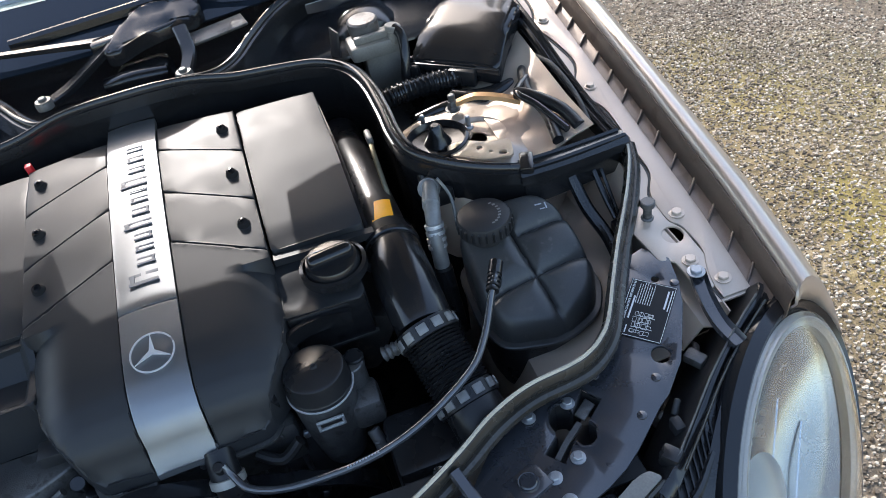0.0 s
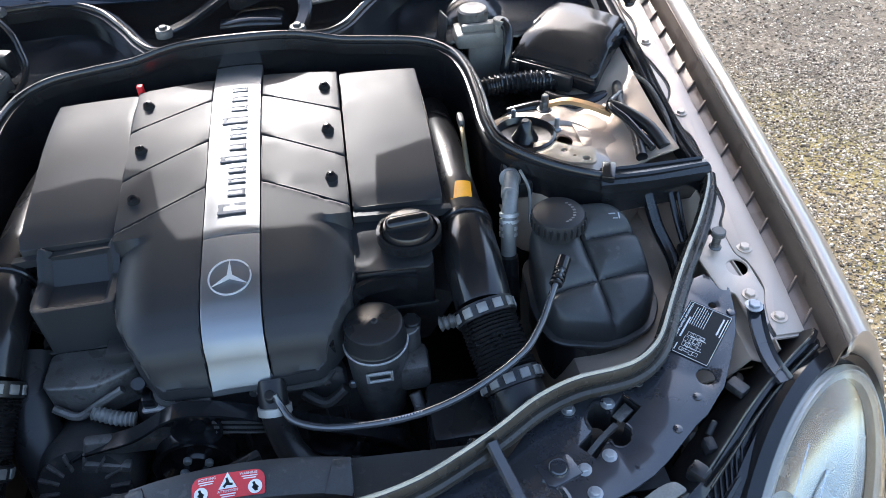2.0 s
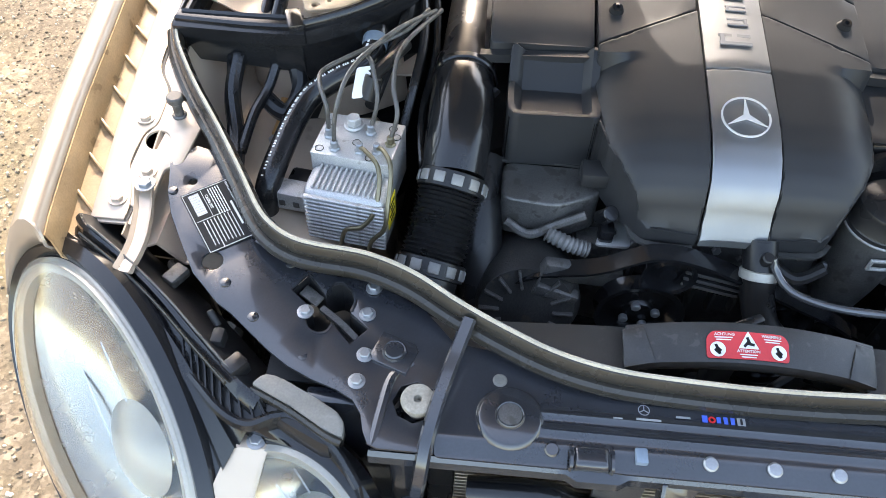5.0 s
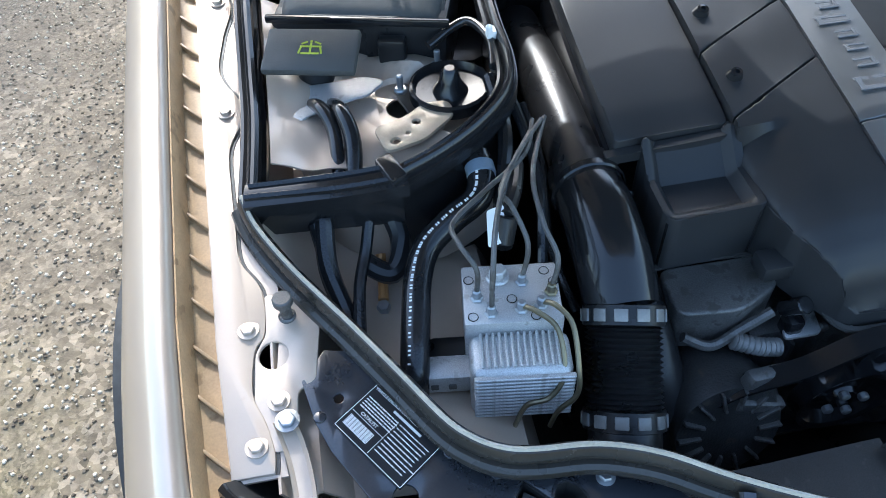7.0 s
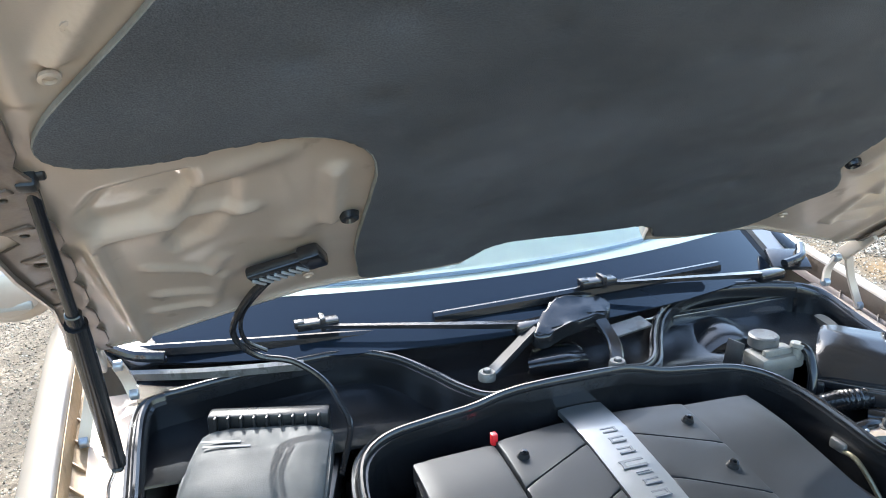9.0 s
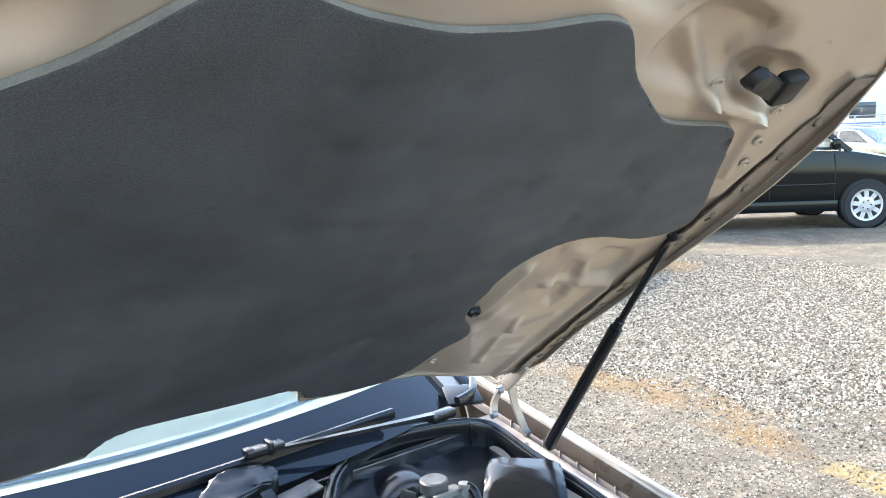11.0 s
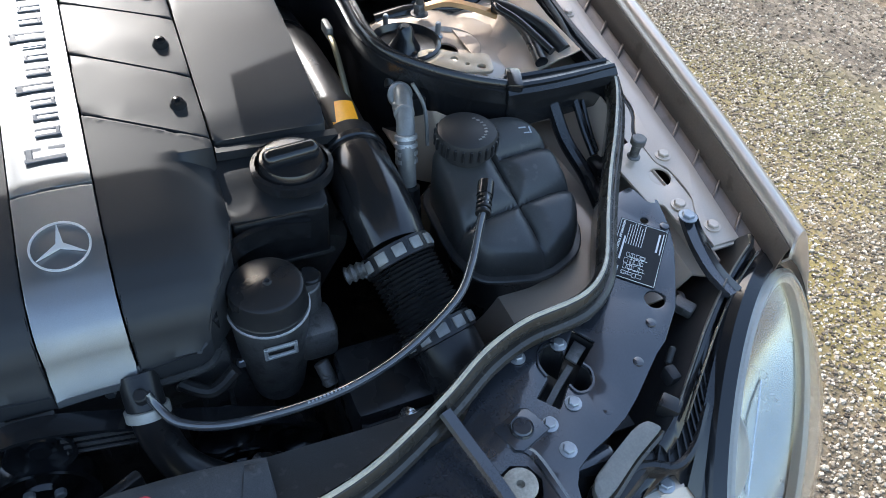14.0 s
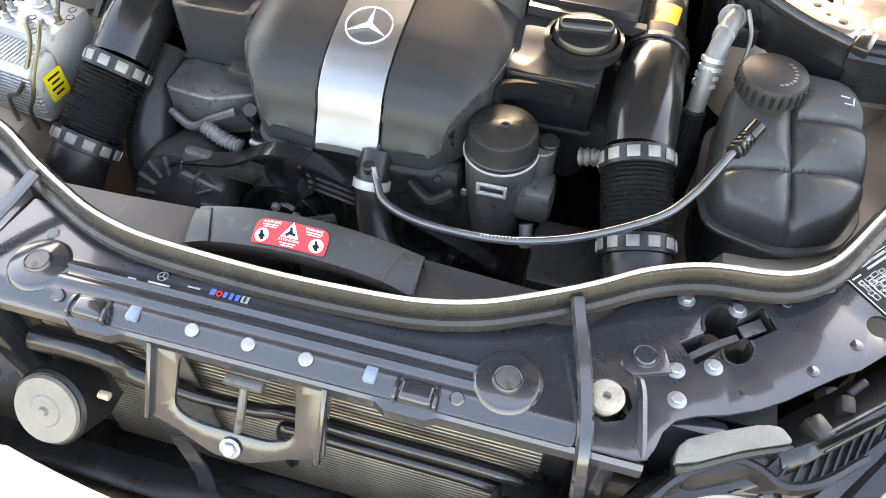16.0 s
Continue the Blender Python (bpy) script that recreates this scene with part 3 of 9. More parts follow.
# firewall, bay floor and the far body
fw = rbox((1.36, 0.02, 0.62), (0, 1.10, 0.58), 0.004)
part("firewall", fw, BLACK_PAINT, body, "black sound-deadened firewall")
tray = rbox((1.30, 1.15, 0.012), (0, 0.56, 0.262), 0.004)
part("undertray", tray, PLASTIC, body, "black engine undertray")
for side, word in SIDES:
    part("arch_liner", thicken(strip_bm(lambda y: [(side * 0.845, 0.61), (side * 0.80, 0.60 + 0.06 * math.sin((y - 0.2) * 4)), (side * 0.66, 0.60), (side * 0.64, 0.27)], [0.27 + 0.07 * i for i in range(13)]), 0.004), PLASTIC, body)


# ---- radiator support: black cross panel and lamp plates ----
support = thing("radiator_support", (0, 0.05, 0.60), "black painted front cross panel with lamp mounting plates", "car panel")


cross = round_poly([(-0.322, -0.012), (0.322, -0.012), (0.322, 0.02), (0.312, 0.112), (0.18, 0.092), (0, 0.088), (-0.18, 0.092), (-0.312, 0.112), (-0.322, 0.02)], 0.006)


def cross_z(x, y):
    fade = max(0.0, min(1.0, (0.232 - abs(x)) / 0.012))
    z = 0.710 + 0.0042 * fade * (math.exp(-((y - 0.0225) / 0.0045) ** 2) + math.exp(-((y - 0.0395) / 0.0035) ** 2))
    return z - 0.009 * max(0.0, min(1.0, (0.006 - y) / 0.016))


cp = plate(cross, cross_z, 0.003, 0.0, 0.0035)
part("cross_panel", cp, BLACK_PAINT, support, "black pressed steel cross panel with ribs", sharp=40)
fr = bmesh.new()
prev = None
for x in np.linspace(-0.385, 0.385, 78):
    step_out = 0.006 if 0.14 < abs(x) < 0.19 else 0.0
    col = [fr.verts.new((x, yy - step_out * (zz < 0.699), zz)) for yy, zz in ((-0.011, 0.7005), (-0.015, 0.696), (-0.016, 0.684), (-0.010, 0.678), (0.02, 0.676))]
    if prev:
        for i in range(4):
            fr.faces.new((prev[i], col[i], col[i + 1], prev[i + 1]))
    prev = col
part("front_lip", thicken(fr, 0.003), BLACK_PAINT, support)
for x, m in ((-0.060, ZINC), (0.0, ZINC), (0.060, ZINC), (-0.210, BLACK_PAINT), (0.210, BLACK_PAINT)):
    part("bolt", cyl(0.0072, 0.005, (x, 0.003, 0.707), (0, -0.2, 1), 18), m, support)
for side in (1, -1):
    part("raised_disc", lathe([(0, 0.0045), (0.029, 0.0045), (0.0315, 0.003), (0.034, -0.001)], (side * 0.251, 0.032, 0.710), seg=40), BLACK_PAINT, support, "round raised boss")
    bump = rbox((0.040, 0.026, 0.013), (side * 0.172, -0.001, 0.7065), 0.0055, (0, 0, 0), 4, 0.82)
    part("pressed_bump", bump, BLACK_PAINT, support, "square pressed bump")
    for e in (-1, 1):
        part("bump_fold", sweep([(side * 0.172 + e * 0.0195, yy, zz) for yy, zz in ((-0.013, 0.702), (-0.011, 0.7095), (-0.003, 0.7125), (0.006, 0.7115), (0.011, 0.708))], [(-0.0022, -0.0015), (-0.0015, 0.0015), (0.0015, 0.0015), (0.0022, -0.0015)], n=4), BLACK_PAINT, support)
    part("bonnet_stop", lathe([(0, 0.0025), (0.0120, 0.0025), (0.0132, 0.0035), (0.0142, 0.0025), (0.0150, 0.0)], (side * 0.251, 0.032, 0.7143), seg=32), BLACK_PAINT, support, "round bonnet stop with a pale face")
    part("stop_face", lathe([(0, 0.0008), (0.0115, 0.0008), (0.0119, 0)], (side * 0.251, 0.032, 0.7167), seg=24), DARK_ALLOY, support, "scuffed metal face")
    part("clip", rbox((0.012, 0.016, 0.008), (side * 0.125, 0.004, 0.709), 0.002), BLUEGREY, support, "pale blue plastic clip")
    # lamp mounting plate
    outline = mirror([(0.313, 0.112), (0.3225, 0.020), (0.3225, -0.012), (0.376, -0.012), (0.386, -0.008), (0.392, 0.004), (0.397, 0.022), (0.407, 0.036), (0.425, 0.046), (0.452, 0.055), (0.479, 0.067), (0.502, 0.082), (0.549, 0.118), (0.566, 0.128), (0.586, 0.147),
                      (0.600, 0.160), (0.616, 0.185), (0.630, 0.208), (0.643, 0.229), (0.655, 0.258), (0.664, 0.300), (0.640, 0.330), (0.600, 0.322), (0.555, 0.250), (0.525, 0.205), (0.490, 0.186), (0.410, 0.174), (0.350, 0.150)], side)

    def plate_z(x, y, s=side):
        return 0.709 + 0.13 * max(0, y - 0.08) + 0.07 * max(0, abs(x) - 0.45)

    slot = mirror(SLOT, side)
    hl = [slot, circle(side * 0.583, 0.1775, 0.0115), circle(side * 0.631, 0.278, 0.005, 10), circle(side * 0.345, 0.040, 0.0225, 8)]
    lp = part("lamp_plate", plate(outline, plate_z, 0.003, 0.001, 0, hl), BLACK_PAINT, support, "black lamp mounting plate with cut-outs")
    for bx, by in ((0.4035, 0.166), (0.4535 if side > 0 else 0.472, 0.166 if side > 0 else 0.130), (0.436 if side > 0 else 0.406, 0.100 if side > 0 else 0.134), (0.402, 0.088), (0.406, 0.057)):
        part("bolt", bolt_bm((side * bx, by, plate_z(bx, by)), 0.0062), ZINC, lp, "zinc plated hexagon bolt")
    for bx, by in ((0.537, 0.211), (0.499, 0.186), (0.525, 0.117), (0.466, 0.081), (0.563, 0.153), (0.650, 0.262)):
        part("rivet", lathe([(0, 0.0012), (0.0050, 0.0012), (0.0058, 0.0008), (0.0062, -0.0005)], (side * bx, by, plate_z(bx, by)), seg=16), BLACK_PAINT, lp)
    lever = sweep(mirror([(0.416, 0.113, 0.700), (0.436, 0.128, 0.706), (0.458, 0.143, 0.708)], side), [(-0.0035, -0.004), (-0.0035, 0.0015), (0.0035, 0.0015), (0.0035, -0.004)], n=4)
    part("latch_lever", lever, DARK_ALLOY, lp, "grey latch lever inside the cut-out")
    part("latch_tab", plate(mirror([(0.457, 0.154), (0.478, 0.170), (0.485, 0.157), (0.464, 0.142)], side), 0.7125, 0.003, 0.0008), DARK_ALLOY, lp)
    for lobe in ([(0.424, 0.136, 0.7165), (0.4215, 0.150, 0.7185), (0.4275, 0.1635, 0.720), (0.438, 0.1705, 0.721), (0.4485, 0.1685, 0.721), (0.4545, 0.157, 0.7195)], [(0.468, 0.137, 0.7165), (0.4725, 0.128, 0.7155), (0.4685, 0.1145, 0.714), (0.458, 0.1075, 0.713), (0.4465, 0.1095, 0.7135), (0.442, 0.120, 0.7145)]):
        part("cutout_lip", sweep(mirror(lobe, side), [(-0.0012, -0.010), (-0.0012, 0.0015), (0.0012, 0.0015), (0.0012, -0.010)], n=4), BLACK_PAINT, lp)
    part("latch_pocket", rbox((0.13, 0.12, 0.004), (side * 0.448, 0.138, 0.658), 0.001), DULL, lp)
    part("pocket_wall", sweep([(x, y, 0.7060 + 0.13 * max(0.0, y - 0.08)) for x, y in slot], [(-0.0008, -0.050), (-0.0008, 0.0), (0.0008, 0.0), (0.0008, -0.050)], closed=True, n=1), DULL, lp, "dark wall round the cut-out")
    part("buffer_well", lathe([(0, -0.030), (0.0225, -0.030), (0.0232, 0.0)], (side * 0.345, 0.040, 0.706), seg=8), DULL, lp, "dark well round the buffer")
    part("gusset", plate(mirror([(0.351, 0.083), (0.357, 0.079), (0.384, 0.112), (0.3865, 0.163)], side), 0.7095, 0.003, 0.001), BLACK_PAINT, lp)
    part("corner_rib", sweep(mirror([(0.352, 0.084, 0.709), (0.371, 0.066, 0.7095), (0.377, 0.030, 0.7095), (0.3815, -0.008, 0.706)], side), [(-0.006, -0.002), (-0.004, 0.002), (0, 0.0035), (0.004, 0.002), (0.006, -0.002)], n=5), BLACK_PAINT, lp)
    part("adjuster_block", plate([(side * 0.372 + a * math.cos(radians(side * 20)) - b * math.sin(radians(side * 20)), 0.092 + a * math.sin(radians(side * 20)) + b * math.cos(radians(side * 20))) for a, b in ((-0.022, -0.012), (-0.016, -0.018), (0.022, -0.018), (0.022, 0.012), (0.016, 0.018), (-0.022, 0.018))][::side], 0.7145, 0.008, 0.0015), BLACK_PAINT, lp, "black block with cut corners")
    part("adjuster_cap", lathe([(0, 0.0045), (0.009, 0.0045), (0.0105, 0.003), (0.0115, 0.0035), (0.0125, 0.0)], (side * 0.372, 0.092, 0.7145), seg=28), BLACK_PAINT, lp, "round adjuster cap")
    part("rubber_stop", lathe([(0, 0.006), (0.003, 0.006), (0.0042, 0.0135), (0.0125, 0.015), (0.0165, 0.0135), (0.0172, 0.011), (0.0165, 0.007), (0.010, -0.012), (0, -0.012)], (side * 0.342, 0.038, 0.707), seg=24), BUFFER, support, "grey-tan rubber bonnet buffer")
    # brace rod from the seal forward over the panel
    rod = sweep([(side * 0.298, 0.118, 0.748), (side * 0.308, 0.085, 0.738), (side * 0.322, 0.035, 0.726), (side * 0.330, -0.005, 0.712), (side * 0.334, -0.028, 0.68), (side * 0.338, -0.03, 0.63)],
                [(-0.0075, 0), (-0.005, 0.004), (0.005, 0.004), (0.0075, 0), (0.005, -0.004), (-0.005, -0.004)])
    part("brace_rod", rod, BLACK_PAINT, support, "flattened black steel brace")
part("plug", cyl(0.0075, 0.004, (-0.262, 0.072, 0.708), seg=16), GREY_RES, support, "cream plastic plug")


# ---- rubber seals ----
LIP = [(-0.007, -0.014), (-0.0075, 0.004), (-0.006, 0.011), (-0.002, 0.0165), (0.004, 0.0145), (0.0075, 0.008), (0.008, 0.003), (0.0068, -0.001), (0.011, -0.001), (0.015, -0.004), (0.0165, -0.009), (0.0150, -0.014)]
half = [(0.10, 0.073, 0.7255), (0.157, 0.076, 0.7295), (0.21, 0.088, 0.7325), (0.26, 0.109, 0.7355), (0.31, 0.134, 0.7395), (0.36, 0.161, 0.7465), (0.411, 0.177, 0.7515), (0.465, 0.182, 0.7535), (0.492, 0.188, 0.7545), (0.516, 0.202, 0.7555), (0.538, 0.225, 0.757),
        (0.572, 0.279, 0.761), (0.610, 0.337, 0.767), (0.658, 0.405, 0.778), (0.692, 0.462, 0.790), (0.705, 0.500, 0.800)]
front_pts = [(-x, y, z) for x, y, z in half[::-1]] + [(0, 0.071, 0.7235)] + half
fseal = thing("bonnet_seal", (0, 0.071, 0.7095), "weathered grey-olive rubber bonnet seal curving along the radiator support", "rubber seal", "bonnet seals")
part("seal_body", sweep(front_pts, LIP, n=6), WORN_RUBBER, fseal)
# Pale strip on the bulb carries the sun glint as colour.
part("seal_crest", sweep([(x, y, z + 0.0138) for x, y, z in front_pts], [(-0.0038, -0.002), (-0.0032, 0.001), (-0.0014, 0.0036), (0.0010, 0.0036), (0.0026, 0.001), (0.0032, -0.002)], n=6), CREST, fseal, "cream crest of the seal, a highlight put into its colour")
up = bmesh.new()
prev = None
for q in smooth_path(front_pts, 5):
    pair_ = up.verts.new((q.x, q.y + 0.004, q.z - 0.010)), up.verts.new((q.x, q.y + 0.004, 0.700))
    if prev:
        up.faces.new((prev[0], pair_[0], pair_[1], prev[1]))
    prev = pair_
part("seal_upstand", thicken(up, 0.003), BLACK_PAINT, support, "folded steel upstand under the seal")
part_half = [(0.06, 0.868, 0.915), (0.12, 0.884, 0.900), (0.18, 0.885, 0.885), (0.25, 0.882, 0.878), (0.32, 0.872, 0.872), (0.365, 0.838, 0.866), (0.385, 0.780, 0.860), (0.390, 0.700, 0.852),
             (0.390, 0.630, 0.846), (0.402, 0.575, 0.842), (0.440, 0.532, 0.836), (0.490, 0.502, 0.828), (0.545, 0.482, 0.820)]
rear_pts = [(-x, y, z) for x, y, z in part_half[::-1]] + [(0, 0.864, 0.918)] + part_half
SEAL_FOOT = [(-0.012, -0.016), (-0.013, 0.002), (-0.0118, 0.0065), (-0.0085, 0.0085), (-0.0055, 0.0065), (-0.004, 0.004), (0.008, 0.004), (0.0115, 0.003), (0.012, -0.002), (0.012, -0.016)]
SEAL_BULB = [(-0.0045, 0.003), (-0.004, 0.0075), (-0.002, 0.012), (0.001, 0.0145), (0.0045, 0.0145), (0.0075, 0.0115), (0.0085, 0.006), (0.008, 0.003)]


def bulb_seal(name, pts, label):
    th = thing(name, Vector(pts[len(pts) // 2]) - Vector((0, 0, 0.016)), label, "rubber seal", "bonnet seals")
    part("clip_channel", sweep(pts, SEAL_FOOT, n=6), RUBBER, th)
    part("bulb", sweep(pts, SEAL_BULB, n=6), RUBBER, th, "hollow rubber bulb")


bulb_seal("partition_seal", rear_pts, "black rubber seal along the engine bay partition")


def wall_under(pts, depth, t=0.006):
    bm = bmesh.new()
    path = smooth_path(pts, 5)
    prev = None
    for p in path:
        a, b = bm.verts.new(p + Vector((0, 0, -0.012))), bm.verts.new((p.x, p.y, p.z - depth))
        if prev:
            bm.faces.new((prev[0], a, b, prev[1]))
        prev = (a, b)
    return thicken(bm, t)


solo("partition_wall", wall_under(rear_pts, 0.36), GLOSS, "black moulded partition wall behind the engine", "partition")
for side, word in SIDES:
    bar = join(sweep([(side * 0.530, 0.484, 0.822), (side * 0.60, 0.484, 0.820), (side * 0.700, 0.498, 0.812)], [(-0.018, -0.012), (-0.018, 0.004), (-0.006, 0.010), (0.010, 0.010), (0.018, 0.002), (0.018, -0.012)], n=4),
               rbox((0.17, 0.012, 0.05), (side * 0.62, 0.488, 0.785), 0.003, (0, 0, side * 5)), rbox((0.02, 0.04, 0.012), (side * 0.545, 0.486, 0.832), 0.003, (0, 0, side * -20)))
    bridge = thing("seal_bridge", (side * 0.62, 0.488, 0.76), "black moulded seal bridge between partition and wing", "rubber seal", "bonnet seals")
    part("bridge_body", bar, RUBBER, bridge)
    part("bridge_bead", sweep([(side * 0.530, 0.474, 0.832), (side * 0.60, 0.474, 0.830), (side * 0.700, 0.490, 0.822)], [(-0.0035, -0.003), (-0.0035, 0.001), (0, 0.0035), (0.0035, 0.001), (0.0035, -0.003)], n=5), RUBBER, bridge)
    part("bridge_bead", sweep([(side * 0.535, 0.492, 0.833), (side * 0.60, 0.492, 0.831), (side * 0.695, 0.504, 0.823)], [(-0.0035, -0.003), (-0.0035, 0.001), (0, 0.0035), (0.0035, 0.001), (0.0035, -0.003)], n=5), RUBBER, bridge)
    sseal = thing("side_seal", (side * 0.712, 0.72, 0.82), "flat black rubber seal beside the wing flange", "rubber seal", "bonnet seals")
    corner = [(0.692, 1.022, 0.890), (0.686, 1.062, 0.899), (0.664, 1.086, 0.905), (0.645, 1.092, 0.907)] if side > 0 else [(0.684, 1.035, 0.890), (0.671, 1.068, 0.897), (0.645, 1.075, 0.900)]
    side_pts = mirror([(0.696, 0.500, 0.806), (0.690, 0.60, 0.818), (0.690, 0.69, 0.831), (0.690, 0.785, 0.850), (0.689, 0.90, 0.868), (0.688, 0.965, 0.880)] + corner, side)
    solo("cowl_wall", wall_under(side_pts[3:], 0.12), GLOSS, "black moulded wall beside the cowl chamber", "partition")
    part("clip_channel", sweep(side_pts, [(-0.014, -0.016), (-0.0145, 0.002), (-0.0125, 0.0065), (-0.009, 0.0075), (-0.006, 0.004), (0.009, 0.003), (0.014, -0.003), (0.014, -0.016)], n=6), RUBBER, sseal)
    part("bulb", sweep(side_pts, [(-0.005, 0.002), (-0.003, 0.007), (0.000, 0.011), (0.004, 0.012), (0.008, 0.009), (0.010, 0.002)], n=6), RUBBER, sseal, "hollow rubber bulb")
    rear = [(0.645, 1.092, 0.907), (0.57, 1.116, 0.911), (0.46, 1.128, 0.913), (0.36, 1.105, 0.912), (0.285, 1.055, 0.905), (0.230, 0.985, 0.898), (0.190, 0.925, 0.892), (0.150, 0.896, 0.892), (0.10, 0.885, 0.902)] if side > 0 else \
           [(0.645, 1.075, 0.900), (0.55, 1.085, 0.906), (0.43, 1.090, 0.915), (0.33, 1.085, 0.918), (0.26, 1.050, 0.912), (0.21, 0.990, 0.902), (0.175, 0.935, 0.895), (0.14, 0.897, 0.893), (0.10, 0.885, 0.902)]
    rear = mirror(rear, side)
    bulb_seal("cowl_seal", rear, "black rubber seal looping round the cowl chamber")
    solo("cowl_wall", wall_under(rear, 0.22), GLOSS, "black moulded cowl chamber wall", "partition")
    # chamber floor behind the tower
    fl = plate(mirror([(0.40, 0.52), (0.69, 0.52), (0.69, 1.08), (0.30, 1.08), (0.395, 0.80)], side), lambda x, y: 0.735 + 0.008 * noise.noise((x * 9, y * 9, 1)), 0.004, 0, 0.04)
    part("chamber_floor", fl, BODY, body, "champagne painted chamber floor")
    liner = plate(mirror([(0.385, 0.775), (0.40, 0.765), (0.695, 0.765), (0.705, 0.90), (0.69, 1.07), (0.30, 1.07), (0.25, 0.95), (0.30, 0.88), (0.37, 0.85)], side), lambda x, y: 0.755 + 0.008 * noise.noise((x * 12, y * 12, 5)), 0.004, 0.002, 0.04)
    part("chamber_liner", liner, PLASTIC, body, "black moulded chamber liner")


# ---- bonnet ----
def hood_point(x, s, h=0.0):
    """x across, s up the raised bonnet, h out of its underside towards its outer skin."""
    c = 2.063 - 0.17 * (s - 0.18) - 0.040 * (abs(x) / 0.68) ** 2.5 - 0.10 * max(0, s - 0.85) ** 2
    y, z = (c - s * math.sqrt(2)) / 2, (c + s * math.sqrt(2)) / 2
    return Vector((x, y + h / math.sqrt(2), z + h / math.sqrt(2)))


def to_hood(bm):
    for v in bm.verts:
        v.co = hood_point(v.co.x, v.co.y, -v.co.z)
    return bm


edge = [(0, 0.186), (0.125, 0.186), (0.150, 0.165), (0.168, 0.112), (0.25, 0.100), (0.36, 0.112), (0.42, 0.104), (0.52, 0.062), (0.62, 0.026), (0.68, 0.014), (0.745, 0.018), (0.752, 0.08), (0.742, 0.16), (0.735, 0.25),
        (0.748, 0.36), (0.752, 0.50), (0.760, 0.60), (0.755, 0.72), (0.735, 0.84), (0.70, 0.95), (0.64, 1.02), (0.5, 1.07), (0.25, 1.10), (0, 1.105)]
hood_outline = edge + [(-x, s) for x, s in edge[-2:0:-1]]
hood = thing("bonnet", hood_point(0, 0.186), "raised champagne car bonnet with a dark insulation pad", "car bonnet")


def ridge(x, s, ax, as_, bx, bs, w, h):
    """A soft rib of half width w and height h along the line from (ax, as_) to (bx, bs)."""
    dx, ds = bx - ax, bs - as_
    t = max(0.0, min(1.0, ((x - ax) * dx + (s - as_) * ds) / (dx * dx + ds * ds)))
    d = math.hypot(x - ax - t * dx, s - as_ - t * ds)
    return h * math.exp(-(d / w) ** 2)


def sunk(x, s, cx, cs, rx, rs, turn, h):
    """A flat-bottomed recess with a steep edge."""
    c, n = math.cos(turn), math.sin(turn)
    u, v = ((x - cx) * c + (s - cs) * n) / rx, (-(x - cx) * n + (s - cs) * c) / rs
    r = (abs(u) ** 3 + abs(v) ** 3) ** (1 / 3)
    t = max(0.0, min(1.0, (1.28 - r) / 0.60))
    return -h * t * t * (3 - 2 * t)


def pressed(x, s, poly, w, h):
    """A flat area pressed in by h inside the outline poly, its walls w wide."""
    if not (min(p[0] for p in poly) < x < max(p[0] for p in poly) and min(p[1] for p in poly) < s < max(p[1] for p in poly)):
        return 0.0
    inside, d = False, 9.0
    for (ax, as_), (bx, bs) in zip(poly, poly[1:] + poly[:1]):
        if (as_ > s) != (bs > s) and x < (bx - ax) * (s - as_) / (bs - as_) + ax:
            inside = not inside
        t = max(0.0, min(1.0, ((x - ax) * (bx - ax) + (s - as_) * (bs - as_)) / ((bx - ax) ** 2 + (bs - as_) ** 2)))
        d = min(d, math.hypot(x - ax - t * (bx - ax), s - as_ - t * (bs - as_)))
    t = min(1.0, d / w) if inside else 0.0
    return -h * t * t * (3 - 2 * t)


PRESSING = [(0.676, 0.468), (0.645, 0.518), (0.597, 0.532), (0.550, 0.540), (0.546, 0.495), (0.570, 0.450), (0.597, 0.424), (0.656, 0.414), (0.672, 0.436)]
POCKET = [(0.560, 0.490), (0.503, 0.510), (0.507, 0.436), (0.545, 0.358), (0.588, 0.324), (0.600, 0.365)]


